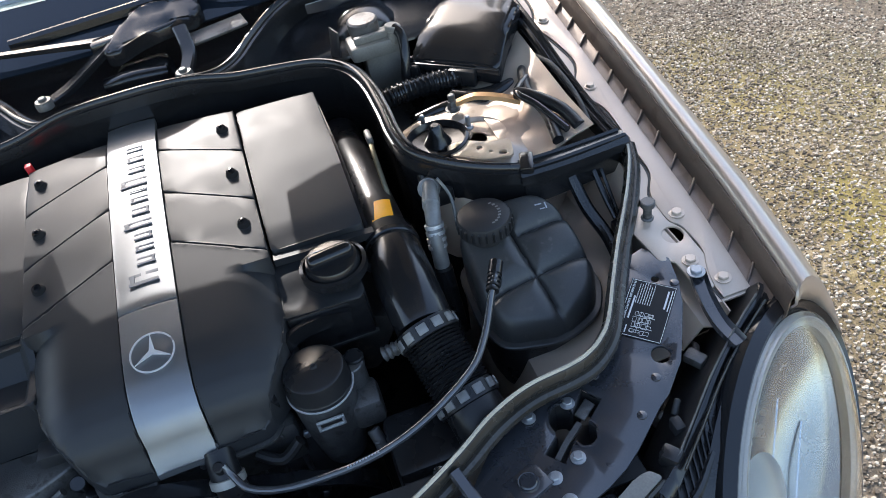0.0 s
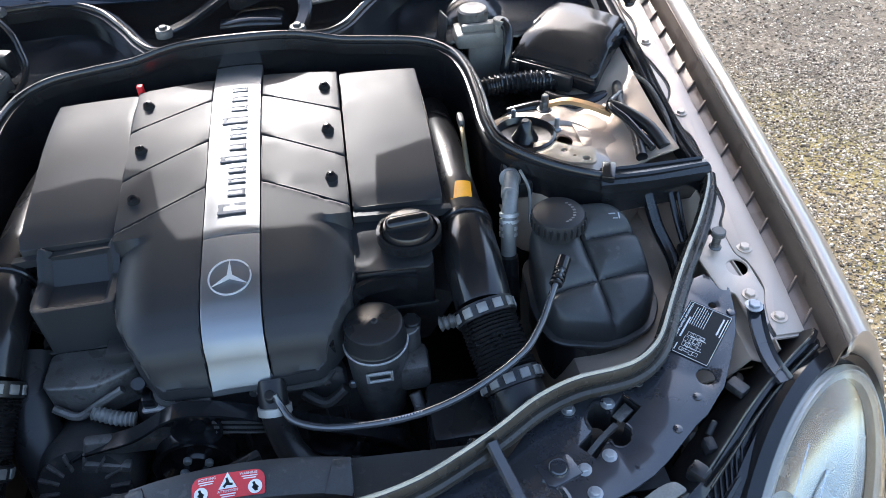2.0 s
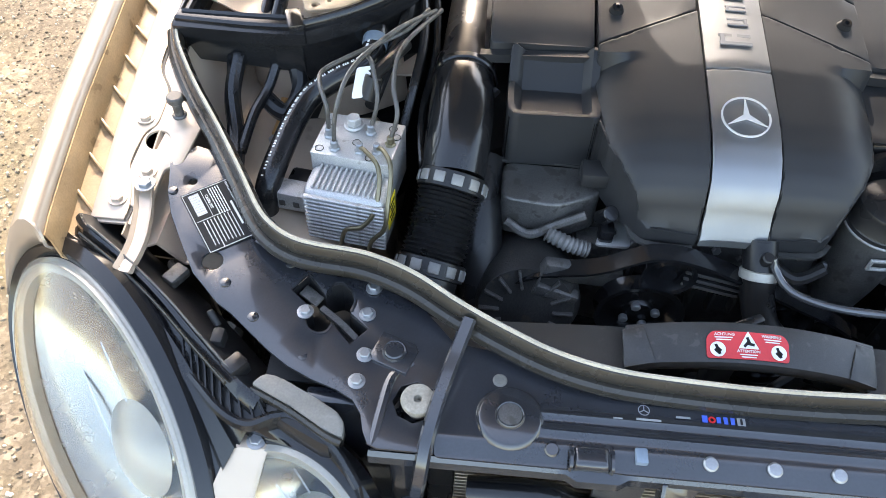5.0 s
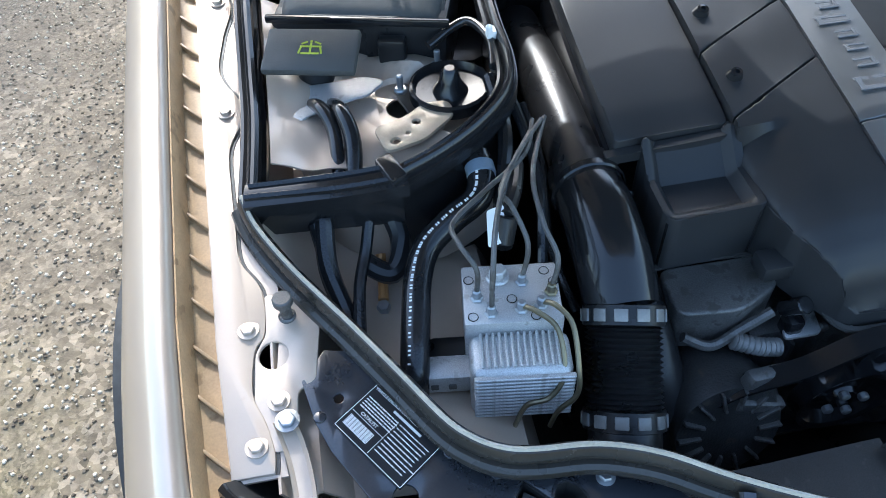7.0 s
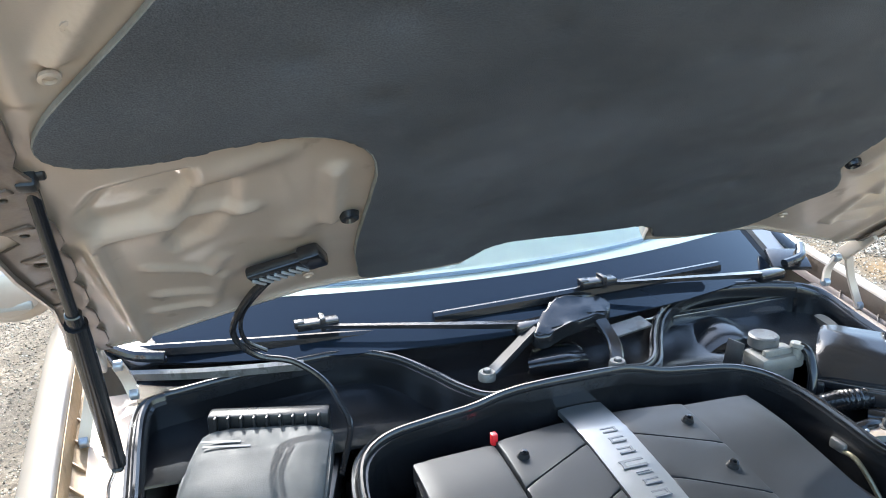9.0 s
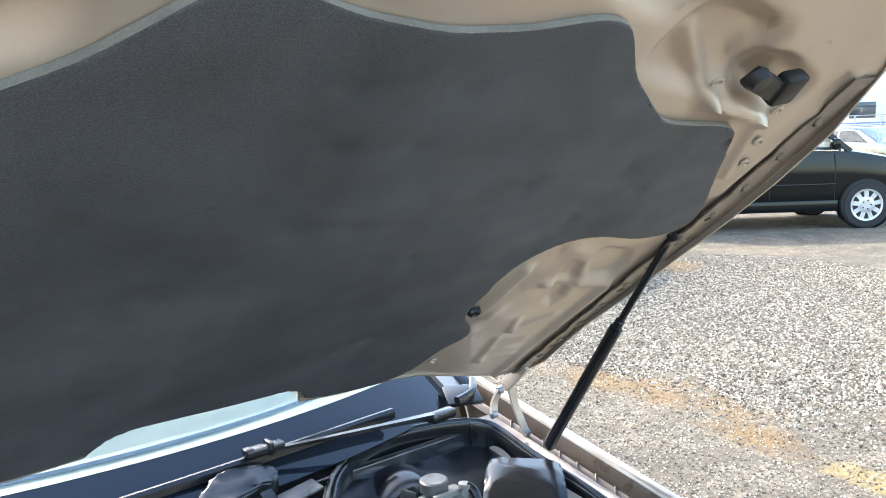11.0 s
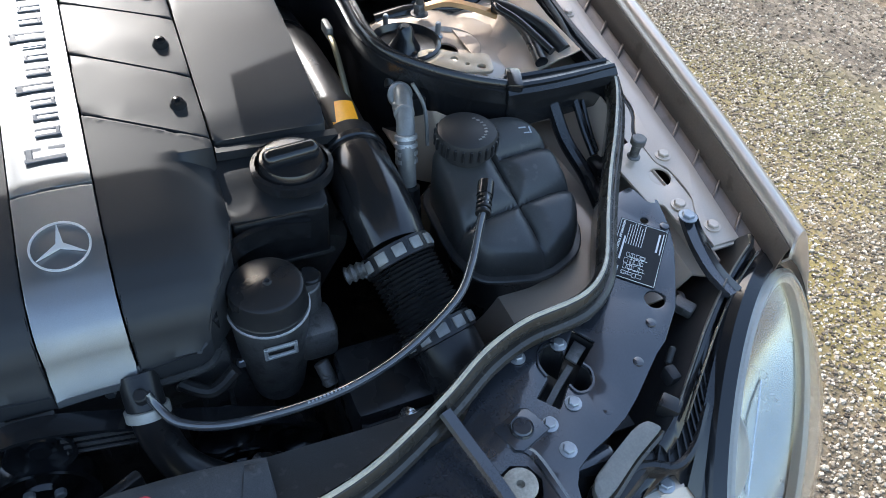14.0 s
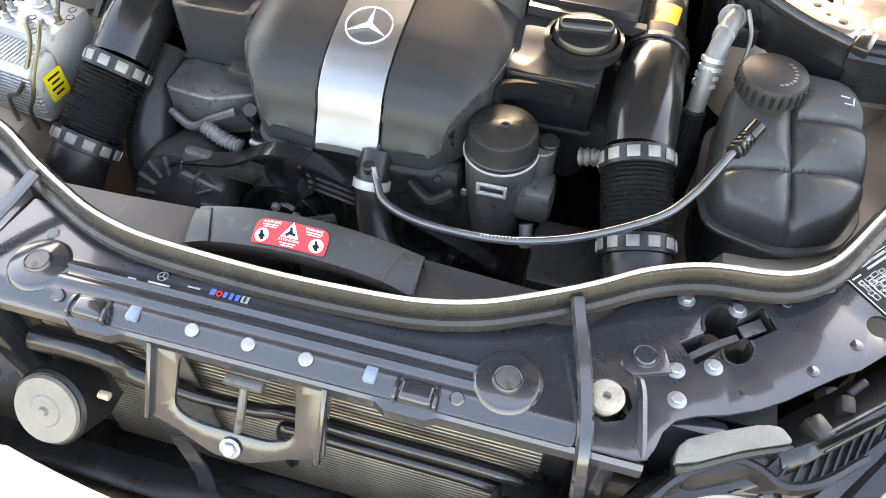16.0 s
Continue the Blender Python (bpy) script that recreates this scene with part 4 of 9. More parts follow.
def hood_relief(x, s):
    ax = abs(x)
    h = 0.0015 * noise.noise((ax * 6, s * 6, 2.0))
    h += pressed(ax, s, PRESSING, 0.020, 0.013)
    h += pressed(ax, s, POCKET, 0.018, 0.011)
    h += ridge(ax, s, 0.522, 0.520, 0.475, 0.543, 0.016, 0.006)
    h += ridge(ax, s, 0.663, 0.408, 0.500, 0.428, 0.010, 0.008)
    h += ridge(ax, s, 0.665, 0.394, 0.656, 0.011, 0.010, 0.011)
    for x0, s0, x1, s1 in ((0.618, 0.296, 0.548, 0.251), (0.548, 0.251, 0.535, 0.290), (0.616, 0.195, 0.559, 0.172), (0.630, 0.132, 0.554, 0.121), (0.554, 0.121, 0.535, 0.224)):
        h += ridge(ax, s, x0, s0, x1, s1, 0.009, 0.0055)
    h += ridge(ax, s, 0.414, 0.492, 0.405, 0.366, 0.012, 0.012)
    h += ridge(ax, s, 0.441, 0.355, 0.445, 0.335, 0.020, 0.007)
    h += ridge(ax, s, 0.665, 0.68, 0.660, 0.93, 0.012, 0.006)
    if s > 0.72:
        h += sunk(ax, s, 0.36, 0.945, 0.085, 0.055, -0.15, 0.020)
        h += sunk(ax, s, 0.515, 0.905, 0.075, 0.034, -0.25, 0.022)
        h += sunk(ax, s, 0.18, 1.035, 0.09, 0.045, -0.3, 0.018)
        h += ridge(ax, s, 0.56, 0.845, 0.43, 0.868, 0.010, 0.012)
        h += ridge(ax, s, 0.43, 0.868, 0.30, 0.960, 0.010, 0.012)
        h += ridge(ax, s, 0.56, 0.845, 0.645, 0.700, 0.009, 0.010)
    return h


inner = plate(hood_outline, lambda x, y: hood_relief(x, y), 0.004, 0.0, 0.0055)
part("inner_frame", to_hood(inner), BODY, hood, "champagne pressed inner frame", sharp=55)
outer = plate(hood_outline, lambda x, y: -0.022, 0.004, 0.0, 0.05)
part("outer_skin", to_hood(outer), PAINT, hood, "champagne metallic outer skin", sharp=55)
rim = bmesh.new()
prev = None
for p in hood_outline + hood_outline[:1]:
    a, b = rim.verts.new((p[0], p[1], 0.012 if p[1] > 0.05 and abs(p[0]) > 0.7 else 0.004)), rim.verts.new((p[0] * 1.008, p[1] * 1.004, -0.026))
    if prev:
        rim.faces.new((prev[0], a, b, prev[1]))
    prev = (a, b)
part("folded_edge", to_hood(thicken(rim, 0.003)), PAINT, hood)
for side, word in SIDES:
    outer_e = [(0.748, 0.022), (0.739, 0.16), (0.733, 0.25), (0.747, 0.37), (0.752, 0.415), (0.722, 0.440), (0.728, 0.462), (0.748, 0.48), (0.757, 0.594), (0.752, 0.69), (0.732, 0.83), (0.70, 0.94)]
    edge_in = lambda s: float(np.interp(s, [0.02, 0.22, 0.44, 0.57, 0.63, 0.71, 0.80, 0.94], [0.700, 0.694, 0.684, 0.682, 0.682, 0.676, 0.664, 0.645]))
    strip_in = [(edge_in(0.935 - 0.91 * k / 40) + (0.008 if k % 4 == 3 else 0.0), 0.935 - 0.91 * k / 40) for k in range(41)]
    outl = mirror(outer_e + strip_in, side)
    dots = [circle(side * (edge_in(0.07 + 0.078 * k) + 0.030), 0.07 + 0.078 * k, 0.0045 + 0.003 * (k % 3 == 1), 10) for k in range(11)]
    # Flange faces away from the light; its shade is in the brown colour.
    part("edge_flange", to_hood(plate(outl, lambda x, s: 0.010 - 0.12 * max(0, abs(x) - edge_in(s)), 0.003, 0.001, 0.02, dots)), SHADED_EDGE, hood, "brown folded edge flange with small holes, shade in its colour", sharp=40)
    for k in range(11):
        q = 0.10 + 0.075 * k
        part("flange_tab", to_hood(shift(rbox((0.030, 0.011, 0.005), (0, 0, 0.006), 0.0025, (0, side * 7, side * -28)), Matrix.Translation((side * (edge_in(q) + 0.032), q, 0)))), SHADED_EDGE, hood)
pad = [(0, 0.194), (0.12, 0.196), (0.150, 0.178), (0.172, 0.130), (0.25, 0.120), (0.338, 0.126), (0.378, 0.165), (0.398, 0.228), (0.436, 0.275), (0.405, 0.325), (0.372, 0.355), (0.364, 0.41), (0.366, 0.48), (0.378, 0.525), (0.402, 0.556), (0.432, 0.574),
       (0.475, 0.582), (0.52, 0.577), (0.56, 0.569), (0.60, 0.565), (0.645, 0.574), (0.669, 0.594), (0.672, 0.620), (0.655, 0.655), (0.620, 0.702), (0.585, 0.747), (0.556, 0.790), (0.534, 0.822), (0.505, 0.834), (0.43, 0.832), (0.382, 0.834),
       (0.340, 0.855), (0.30, 0.880), (0.262, 0.902), (0.225, 0.935), (0.188, 0.970), (0.150, 0.972), (0.080, 0.952), (0, 0.943)]
pad_left = pad[:6] + [(0.345, 0.17), (0.360, 0.24), (0.364, 0.32)] + pad[11:]
pad_outline = round_poly(pad + [(-x, s) for x, s in pad_left[-2:0:-1]], 0.02, 2)


def pad_z(x, s):
    z = 0.009 + 0.003 * noise.noise((x * 7, s * 7, 4)) + 0.002 * noise.noise((x * 3 + s * 5, s * 12 - x * 8, 9))
    for cx, cs in DIMPLES:
        z -= 0.006 * math.exp(-((x - cx) ** 2 + (s - cs) ** 2) / 0.00016)
    return z


DIMPLES = [(sx * x, q) for x, q in ((0.057, 0.880), (0.042, 0.800), (0.032, 0.668), (0.160, 0.575), (0.395, 0.750), (0.388, 0.630), (0.463, 0.700), (0.540, 0.800), (0.20, 0.34), (0.25, 0.72)) for sx in (1, -1)]
insul = part("insulation_pad", to_hood(plate(pad_outline, pad_z, 0.009, 0.003, 0.012)), FELT, hood, "dark grey felt insulation pad with dents", sharp=50)
part("pad_binding", to_hood(sweep([(x, q, 0.007) for x, q in pad_outline], [(-0.0012, -0.006), (-0.001, 0.0008), (0, 0.0014), (0.001, 0.0008), (0.0012, -0.006)], closed=True, n=1)), BINDING, insul, "pale worn edge binding")
for x, q in DIMPLES:
    b = lathe([(0, 0.0015), (0.005, 0.0015), (0.008, 0.0), (0.008, -0.003)], (0, 0, 0), seg=16)
    for v in b.verts:
        v.co.x *= 1.6
        v.co.z += pad_z(x, q)
    part("pad_clip", to_hood(shift(b, Matrix.Translation((x, q, 0)))), FELT, insul)
for x, q in ((0.405, 0.902), (-0.405, 0.875), (0.576, 0.864), (0.614, 0.802), (0.641, 0.755), (-0.556, 0.822), (-0.615, 0.755), (-0.640, 0.703), (-0.418, 0.168), (0.418, 0.168), (0.0, 1.03)):
    part("hole_plug", to_hood(shift(lathe([(0, 0.001), (0.004, 0.001), (0.005, 0.004), (0.008, 0.003), (0.008, 0.0)], (0, 0, 0.002), seg=16), Matrix.Translation((x, q, 0)))), BODY, hood)
for side, word in SIDES:
    part("grommet", to_hood(shift(lathe([(0.004, 0.004), (0.008, 0.010), (0.011, 0.008), (0.013, 0.0)], (0, 0, 0.004), seg=20), Matrix.Translation((side * 0.384, 0.372, 0)))), GLOSS, hood)
part("bonnet_catch", to_hood(join(rbox((0.085, 0.030, 0.016), (0.495, 0.905, 0.004), 0.005, (0, 0, -14)), rbox((0.034, 0.05, 0.022), (0.535, 0.905, 0.006), 0.006, (0, 0, 20)), lathe([(0, 0.014), (0.012, 0.013), (0.016, 0.0)], (0.462, 0.915, 0.004), seg=18))), DULL, hood, "dark grey catch bracket")

# gas struts
for side, word in SIDES:
    top, mid, bot = Vector((side * 0.688, 0.582, 1.378)), Vector((side * 0.693, 0.707, 1.191)), Vector((side * 0.706, 0.895, 0.905))
    gs = thing("gas_strut", bot, "black gas strut holding the bonnet open", "gas strut", "gas struts")
    part("cylinder_tube", join(tube([bot, mid], 0.0125, 14, 2), cyl(0.009, 0.02, mid, mid - bot)), GLOSS, gs)
    part("rod", tube([mid, top], 0.0065, 12, 2), GLOSS, gs)
    part("ball_joint", join(rbox((0.018, 0.018, 0.03), top, 0.005, (-35, 0, 0)), cyl(0.006, 0.03, top - Vector((0.015, 0, 0)), (1, 0, 0))), PLASTIC, gs)
    part("ball_joint", rbox((0.016, 0.018, 0.028), bot, 0.005, (-35, 0, 0)), PLASTIC, gs)
    hg = thing("steel_hinge", (side * 0.72, 1.04, 0.87), "champagne painted steel bonnet hinge with two links", "hinge", "bonnet hinges")
    for (a, b) in (((0.688, 1.050, 0.930), (0.704, 1.045, 0.985)), ((0.768, 1.030, 0.872), (0.733, 1.046, 1.003))):
        a, b = Vector((side * a[0], a[1], a[2])), Vector((side * b[0], b[1], b[2]))
        part("link", sweep([a, (a + b) / 2 + Vector((0, 0.008, 0)), b], [(-0.003, -0.009), (-0.003, 0.009), (0.003, 0.009), (0.003, -0.009)], up=(1, 0, 0), n=4), BODY, hg)
        for q in (a, b):
            part("pivot", cyl(0.009, 0.014, q - Vector((0.007, 0, 0)), (1, 0, 0)), ZINC, hg)
    part("hinge_leaf", rbox((0.012, 0.095, 0.030), (side * 0.725, 1.018, 1.020), 0.004, (-44, 0, 0)), BODY, hg)


# ---- windscreen, cowl, cabin ----
def screen_point(u, v):
    """u across, from -1 to 1; v up the glass, from 0 to 1."""
    x = u * (0.70 - 0.10 * v)
    y = 1.060 + 0.155 * u * u + 0.72 * v
    z = 0.945 - 0.012 * u * u + 0.47 * v - 0.055 * v * v
    return Vector((x, y, z))


def glass_band(v0, v1, rows_, lift=0.0):
    gl = bmesh.new()
    grid = [[gl.verts.new(screen_point(-1 + 2 * i / 28, v0 + (v1 - v0) * j / rows_) + Vector((0, -0.4, 0.9)) * lift) for i in range(29)] for j in range(rows_ + 1)]
    for j in range(rows_):
        for i in range(28):
            gl.faces.new((grid[j][i], grid[j][i + 1], grid[j + 1][i + 1], grid[j + 1][i]))
    return gl


screen = thing("windscreen", screen_point(0, 0), "glossy windscreen with a dark band above the cowl", "windscreen")
part("dark_band", thicken(glass_band(-0.03, 0.126, 4), 0.005), WIND_GLASS, screen, "glossy navy-black border band", sharp=60)
pane = part("pane", thicken(glass_band(0.127, 1.0, 10), 0.005), CLEAR_GLASS, screen, "clear pale glass", sharp=60)
pane.visible_shadow = False
for side, word in SIDES:
    part("door_pillar", sweep([screen_point(side * 1.02, -0.02), screen_point(side * 1.02, 0.5), screen_point(side * 1.03, 1.0), Vector((side * 0.60, 2.6, 1.43)), Vector((side * 0.62, 3.4, 1.25)), Vector((side * 0.70, 3.9, 1.0))],
                              [(-0.035, -0.02), (-0.035, 0.02), (0.03, 0.022), (0.035, -0.02)], n=6), PAINT, body)
    sidep = strip_bm(lambda y: [(side * 0.76, 0.93), (side * 0.86, 0.90), (side * 0.90, 0.75), (side * 0.905, 0.45), (side * 0.86, 0.22)], [1.40, 1.8, 2.4, 3.0, 3.6, 4.2])
    part("door_side", thicken(sidep, 0.02), PAINT, body)
    sg = strip_bm(lambda y: [(side * 0.77, 0.93), (side * 0.63, 1.38)], [1.75, 2.2, 2.8, 3.3])
    part("side_glass", thicken(sg, 0.004), WIND_GLASS, body)
    wheel = part("wheel", lathe([(0.20, -0.10), (0.31, -0.10), (0.325, -0.07), (0.325, 0.07), (0.31, 0.10), (0.20, 0.10)], (side * 0.80, 0.52, 0.33), (1, 0, 0), 40), TYRE, body, "black tyre on alloy rim")
    part("rim", lathe([(0, 0.06), (0.06, 0.07), (0.18, 0.085), (0.205, 0.10), (0.205, -0.1)], (side * 0.80, 0.52, 0.33), (side, 0, 0), 30), ALLOY, wheel)
    wheel = part("wheel", lathe([(0.20, -0.10), (0.31, -0.10), (0.325, -0.07), (0.325, 0.07), (0.31, 0.10), (0.20, 0.10)], (side * 0.80, 3.37, 0.33), (1, 0, 0), 40), TYRE, body, "black tyre on alloy rim")
    mr = thing("door_mirror", (side * 0.92, 1.72, 0.87), "champagne door mirror with a clear indicator strip", "car mirror", "door mirrors")
    shell = lathe([(0, 0.10), (0.05, 0.088), (0.075, 0.05), (0.08, 0.0), (0.07, -0.02), (0, -0.02)], (0, 0, 0), (0, -1, 0), 24)
    for v in shell.verts:
        v.co.x *= 1.35
    part("mirror_shell", shift(shell, pose(side * 0.98, 1.72, 0.925)), PAINT, mr)
    part("indicator", rbox((0.11, 0.012, 0.022), (side * 0.985, 1.632, 0.900), 0.006), LAMP_INNER, mr, "clear indicator lens")
    part("mirror_arm", rbox((0.12, 0.06, 0.05), (side * 0.87, 1.73, 0.895), 0.012), PAINT, mr)
roof = bmesh.new()
grid = [[roof.verts.new((x, y, 1.40 - 0.05 * (abs(x) / 0.6) ** 2.5 + 0.04 * math.sin((y - 1.8) / 1.5 * math.pi))) for x in np.linspace(-0.62, 0.62, 9)] for y in np.linspace(1.86, 3.3, 10)]
for a, b in zip(grid, grid[1:]):
    for i in range(8):
        roof.faces.new((a[i], a[i + 1], b[i + 1], b[i]))
part("roof", thicken(roof, 0.02), PAINT, body)
part("rear_deck", rbox((1.50, 1.0, 0.5), (0, 3.95, 0.70), 0.10, seg=4), PAINT, body)
dash_front = [(-0.62 + 0.062 * k, 1.165 + 0.155 * ((-0.62 + 0.062 * k) / 0.69) ** 2) for k in range(21)]
part("dashboard", plate(dash_front + [(0.62, 1.80), (-0.62, 1.80)], lambda x, y: 0.972 + 0.04 * max(0, y - 1.2), 0.05, 0.004, 0.06), DASH, body, "pale sun-lit dashboard top")
part("dash_seam", sweep([(x, y + 0.10, 0.980) for x, y in dash_front[::2]], [(-0.006, -0.004), (-0.006, 0.004), (0.006, 0.004), (0.006, -0.004)], n=3), BLUEGREY, body)
part("cabin_floor", rbox((1.5, 2.2, 0.1), (0, 2.6, 0.35), 0.02), PLASTIC, body)
cw = bmesh.new()
rows = []
for y, z in ((0.885, 0.862), (0.93, 0.850), (1.00, 0.842), (1.05, 0.868), (1.09, 0.905), (1.14, 0.928), (1.20, 0.935)):
    rows.append([cw.verts.new((x, y + 0.16 * (x / 0.7) ** 2 * (y > 1.02), z + 0.006 * noise.noise((x * 8, y * 12, 7)))) for x in np.linspace(-0.70, 0.70, 36)])
for a, b in zip(rows, rows[1:]):
    for i in range(35):
        cw.faces.new((a[i], a[i + 1], b[i + 1], b[i]))
scuttle = thing("scuttle_cover", (0, 1.0, 0.84), "black plastic cowl panel below the windscreen", "car panel")
part("cowl_trough", thicken(cw, 0.004), GLOSS, scuttle)
for side in (1, -1):
    part("corner_trim", join(rbox((0.085, 0.075, 0.012), (side * 0.690, 1.165, 0.945), 0.005, (16, 0, side * -24)), rbox((0.035, 0.16, 0.016), (side * 0.735, 1.26, 0.972), 0.006, (24, 0, side * 8)), tube([(side * 0.64, 1.12, 0.955), (side * 0.69, 1.13, 0.962), (side * 0.735, 1.18, 0.968)], 0.010, 10)), GLOSS, scuttle, "black moulded corner trim")
cowl_line = lambda y, z: [(x, y + 0.16 * (x / 0.7) ** 2, z) for x in np.linspace(-0.66, 0.66, 13)]
part("glass_lip", sweep(cowl_line(1.185, 0.938), [(-0.007, -0.004), (-0.006, 0.003), (0.0, 0.005), (0.006, 0.003), (0.007, -0.004)], n=4), RUBBER, scuttle, "rubber lip against the glass")
part("cowl_rib", sweep(cowl_line(1.112, 0.920), [(-0.003, -0.006), (-0.002, 0.003), (0.002, 0.003), (0.003, -0.006)], n=4), PLASTIC, scuttle)
for x in (-0.52, -0.30, 0.30, 0.52):
    part("cowl_clip", lathe([(0, 0.004), (0.006, 0.003), (0.008, 0.0)], (x, 1.135 + 0.16 * (x / 0.7) ** 2, 0.928), seg=16), GLOSS, scuttle, "round plastic clip")
# ---- engine cover ----
cover = thing("engine_cover", (0, 0.55, 0.70), "black moulded engine cover with a brushed silver centre strip", "engine cover")
crown = lerp_table([(0.272, 0.715), (0.288, 0.738), (0.300, 0.772), (0.318, 0.792), (0.345, 0.806), (0.38, 0.8155), (0.452, 0.828), (0.547, 0.843), (0.65, 0.859), (0.765, 0.8725), (0.785, 0.8732), (0.86, 0.8725)])


def cover_z(x, y):
    ax = abs(x)
    z = crown(y)
    if y < 0.47:
        z -= 0.035 * max(0.0, (ax - 0.10) / 0.07) ** 2
    return z - 0.012 * (ax / 0.3) ** 2


def side_z(x, y):
    z = 0.822 + (min(y, 0.745 - 0.12 * (abs(x) - 0.17)) - 0.49) * 0.155
    z -= 0.004 * max(0.0, (0.505 - y) / 0.012)
    return z


for side in (1, -1):
    sp = round_poly(mirror([(0.168, 0.494), (0.299, 0.492), (0.300, 0.64), (0.299, 0.814), (0.168, 0.817)], side), 0.005)
    part("side_panel", plate(sp, side_z, 0.03, 0.0022, 0.03), COVER, cover, "black satin side panel", sharp=30)
    rows3 = [([(0.0405, 0.759), (0.165, 0.702), (0.165, 0.812), (0.0405, 0.822)], "top_panel"), ([(0.0405, 0.658), (0.165, 0.592), (0.165, 0.6985), (0.0405, 0.7555)], "top_panel"),
             ([(0.0405, 0.557), (0.165, 0.4905), (0.165, 0.5885), (0.0405, 0.6545)], "top_panel"),
             ([(0.0405, 0.278), (0.100, 0.281), (0.112, 0.288), (0.135, 0.318), (0.152, 0.352), (0.163, 0.40), (0.166, 0.45), (0.165, 0.487), (0.0405, 0.5535)], "front_panel")]
    for poly, nm in rows3:
        part(nm, plate(mirror(poly, side), cover_z, 0.03, 0.0022, 0.006 if nm == "front_panel" else 0.03, drop=(lambda x, y: 0.706) if nm == "front_panel" else None), COVER, cover, sharp=32)
    for y, z in ((0.762, 0.870), (0.652, 0.857), (0.547, 0.840)):
        s = lathe([(0, 0.005), (0.0025, 0.005), (0.003, 0.008), (0.0065, 0.007), (0.0085, 0.002), (0.0105, -0.004)], (side * 0.1425, y - 0.002, z + 0.001), (0, -0.35, 1), 18)
        part("cover_screw", s, GLOSS, cover, "dark domed cover screw")
    # front corner of the hump, lower skirts and the steps beside it
    step_poly = round_poly(mirror([(0.160, 0.392), (0.266, 0.388), (0.272, 0.40), (0.272, 0.488), (0.160, 0.492)], side), 0.008)

    def tray_z(x, y, s=side):
        d = min(abs(x) - 0.163, 0.271 - abs(x), y - 0.390)
        if s > 0:
            return 0.786 + 0.014 * max(0.0, min(1.0, (y - 0.43) / 0.02))
        return 0.780 + 0.012 * max(0.0, min(1.0, (0.016 - d) / 0.008)) + 0.030 * max(0.0, min(1.0, (y - 0.450) / 0.035))

    part("side_tray", plate(step_poly, tray_z, 0.085, 0.002, 0.005 if side < 0 else 0.02, drop=lambda x, y: 0.712), COVER, cover, "black recessed tray", sharp=40)
    skirt = sweep([(side * 0.303, 0.50, 0.775), (side * 0.303, 0.65, 0.800), (side * 0.298, 0.79, 0.822)], [(-0.003, -0.05), (-0.003, 0.025), (0.003, 0.025), (0.003, -0.05)], n=4)
    part("side_skirt", skirt, GLOSS, cover)
    lip = sweep([(side * 0.310, 0.487, 0.800), (side * 0.23, 0.484, 0.806), (side * 0.168, 0.486, 0.808)], [(-0.006, -0.006), (-0.006, 0.006), (0.006, 0.006), (0.006, -0.006)], n=3)
    part("front_lip", lip, COVER, cover)
# tray detail: raised rim and pocket on one hand, oil filler on the other
for pts in ([(-0.274, 0.392, 0.712), (-0.170, 0.391, 0.712), (-0.150, 0.362, 0.712), (-0.120, 0.352, 0.712), (-0.118, 0.300, 0.708), (-0.100, 0.276, 0.706), (-0.044, 0.273, 0.706)], [(0.044, 0.273, 0.706), (0.100, 0.276, 0.706), (0.118, 0.292, 0.708)], [(0.168, 0.389, 0.712), (0.274, 0.390, 0.712)]):
    part("lower_rim", sweep(pts, [(-0.003, -0.002), (-0.003, 0.002), (0.003, 0.002), (0.003, -0.002)], n=4), DUSTY, cover, "thin lower edge, paler than the cover")
part("tray_pocket", rbox((0.034, 0.030, 0.022), (-0.160, 0.352, 0.738), 0.004), COVER, cover)
part("lower_skirt", rbox((0.108, 0.012, 0.075), (-0.216, 0.398, 0.748), 0.004), GLOSS, cover)
part("lower_skirt", rbox((0.108, 0.012, 0.075), (0.216, 0.394, 0.748), 0.004), GLOSS, cover)
part("filter_arch", sweep([(0.118, 0.300, 0.742), (0.135, 0.335, 0.755), (0.158, 0.372, 0.765), (0.20, 0.384, 0.768), (0.245, 0.380, 0.765)], [(-0.004, -0.012), (-0.004, 0.012), (0.004, 0.012), (0.004, -0.012)], n=5), GLOSS, cover)
oil = part("oil_cap", join(lathe([(0, 0.010), (0.028, 0.010), (0.035, 0.008), (0.038, 0.002), (0.038, -0.02), (0, -0.02)], (0.243, 0.437, 0.815), seg=36),
                           rbox((0.064, 0.022, 0.020), (0.243, 0.437, 0.827), 0.008, (0, 0, 6), 3)), GLOSS, cover, "glossy black oil filler cap with a grip bar")
part("cap_print", bars_bm([(-0.004, 0.018 - 0.004 * 0, 0.040, 0.002), (0.0, 0.0135, 0.034, 0.0018)], pose(0.243, 0.437, 0.8255)), WHITE, oil)
part("cap_collar", lathe([(0.041, -0.012), (0.046, -0.010), (0.046, 0.002), (0.041, 0.004)], (0.243, 0.437, 0.812), seg=32), GLOSS, cover)
# centre strip


def strip_plate(y0, y1):
    return plate([(-0.0385, y0), (0.0385, y0), (0.0385, y1), (-0.0385, y1)], lambda x, y: crown(y) + 0.004 - 0.002 * (x / 0.0385) ** 2, 0.010, 0.0012, 0.0077)


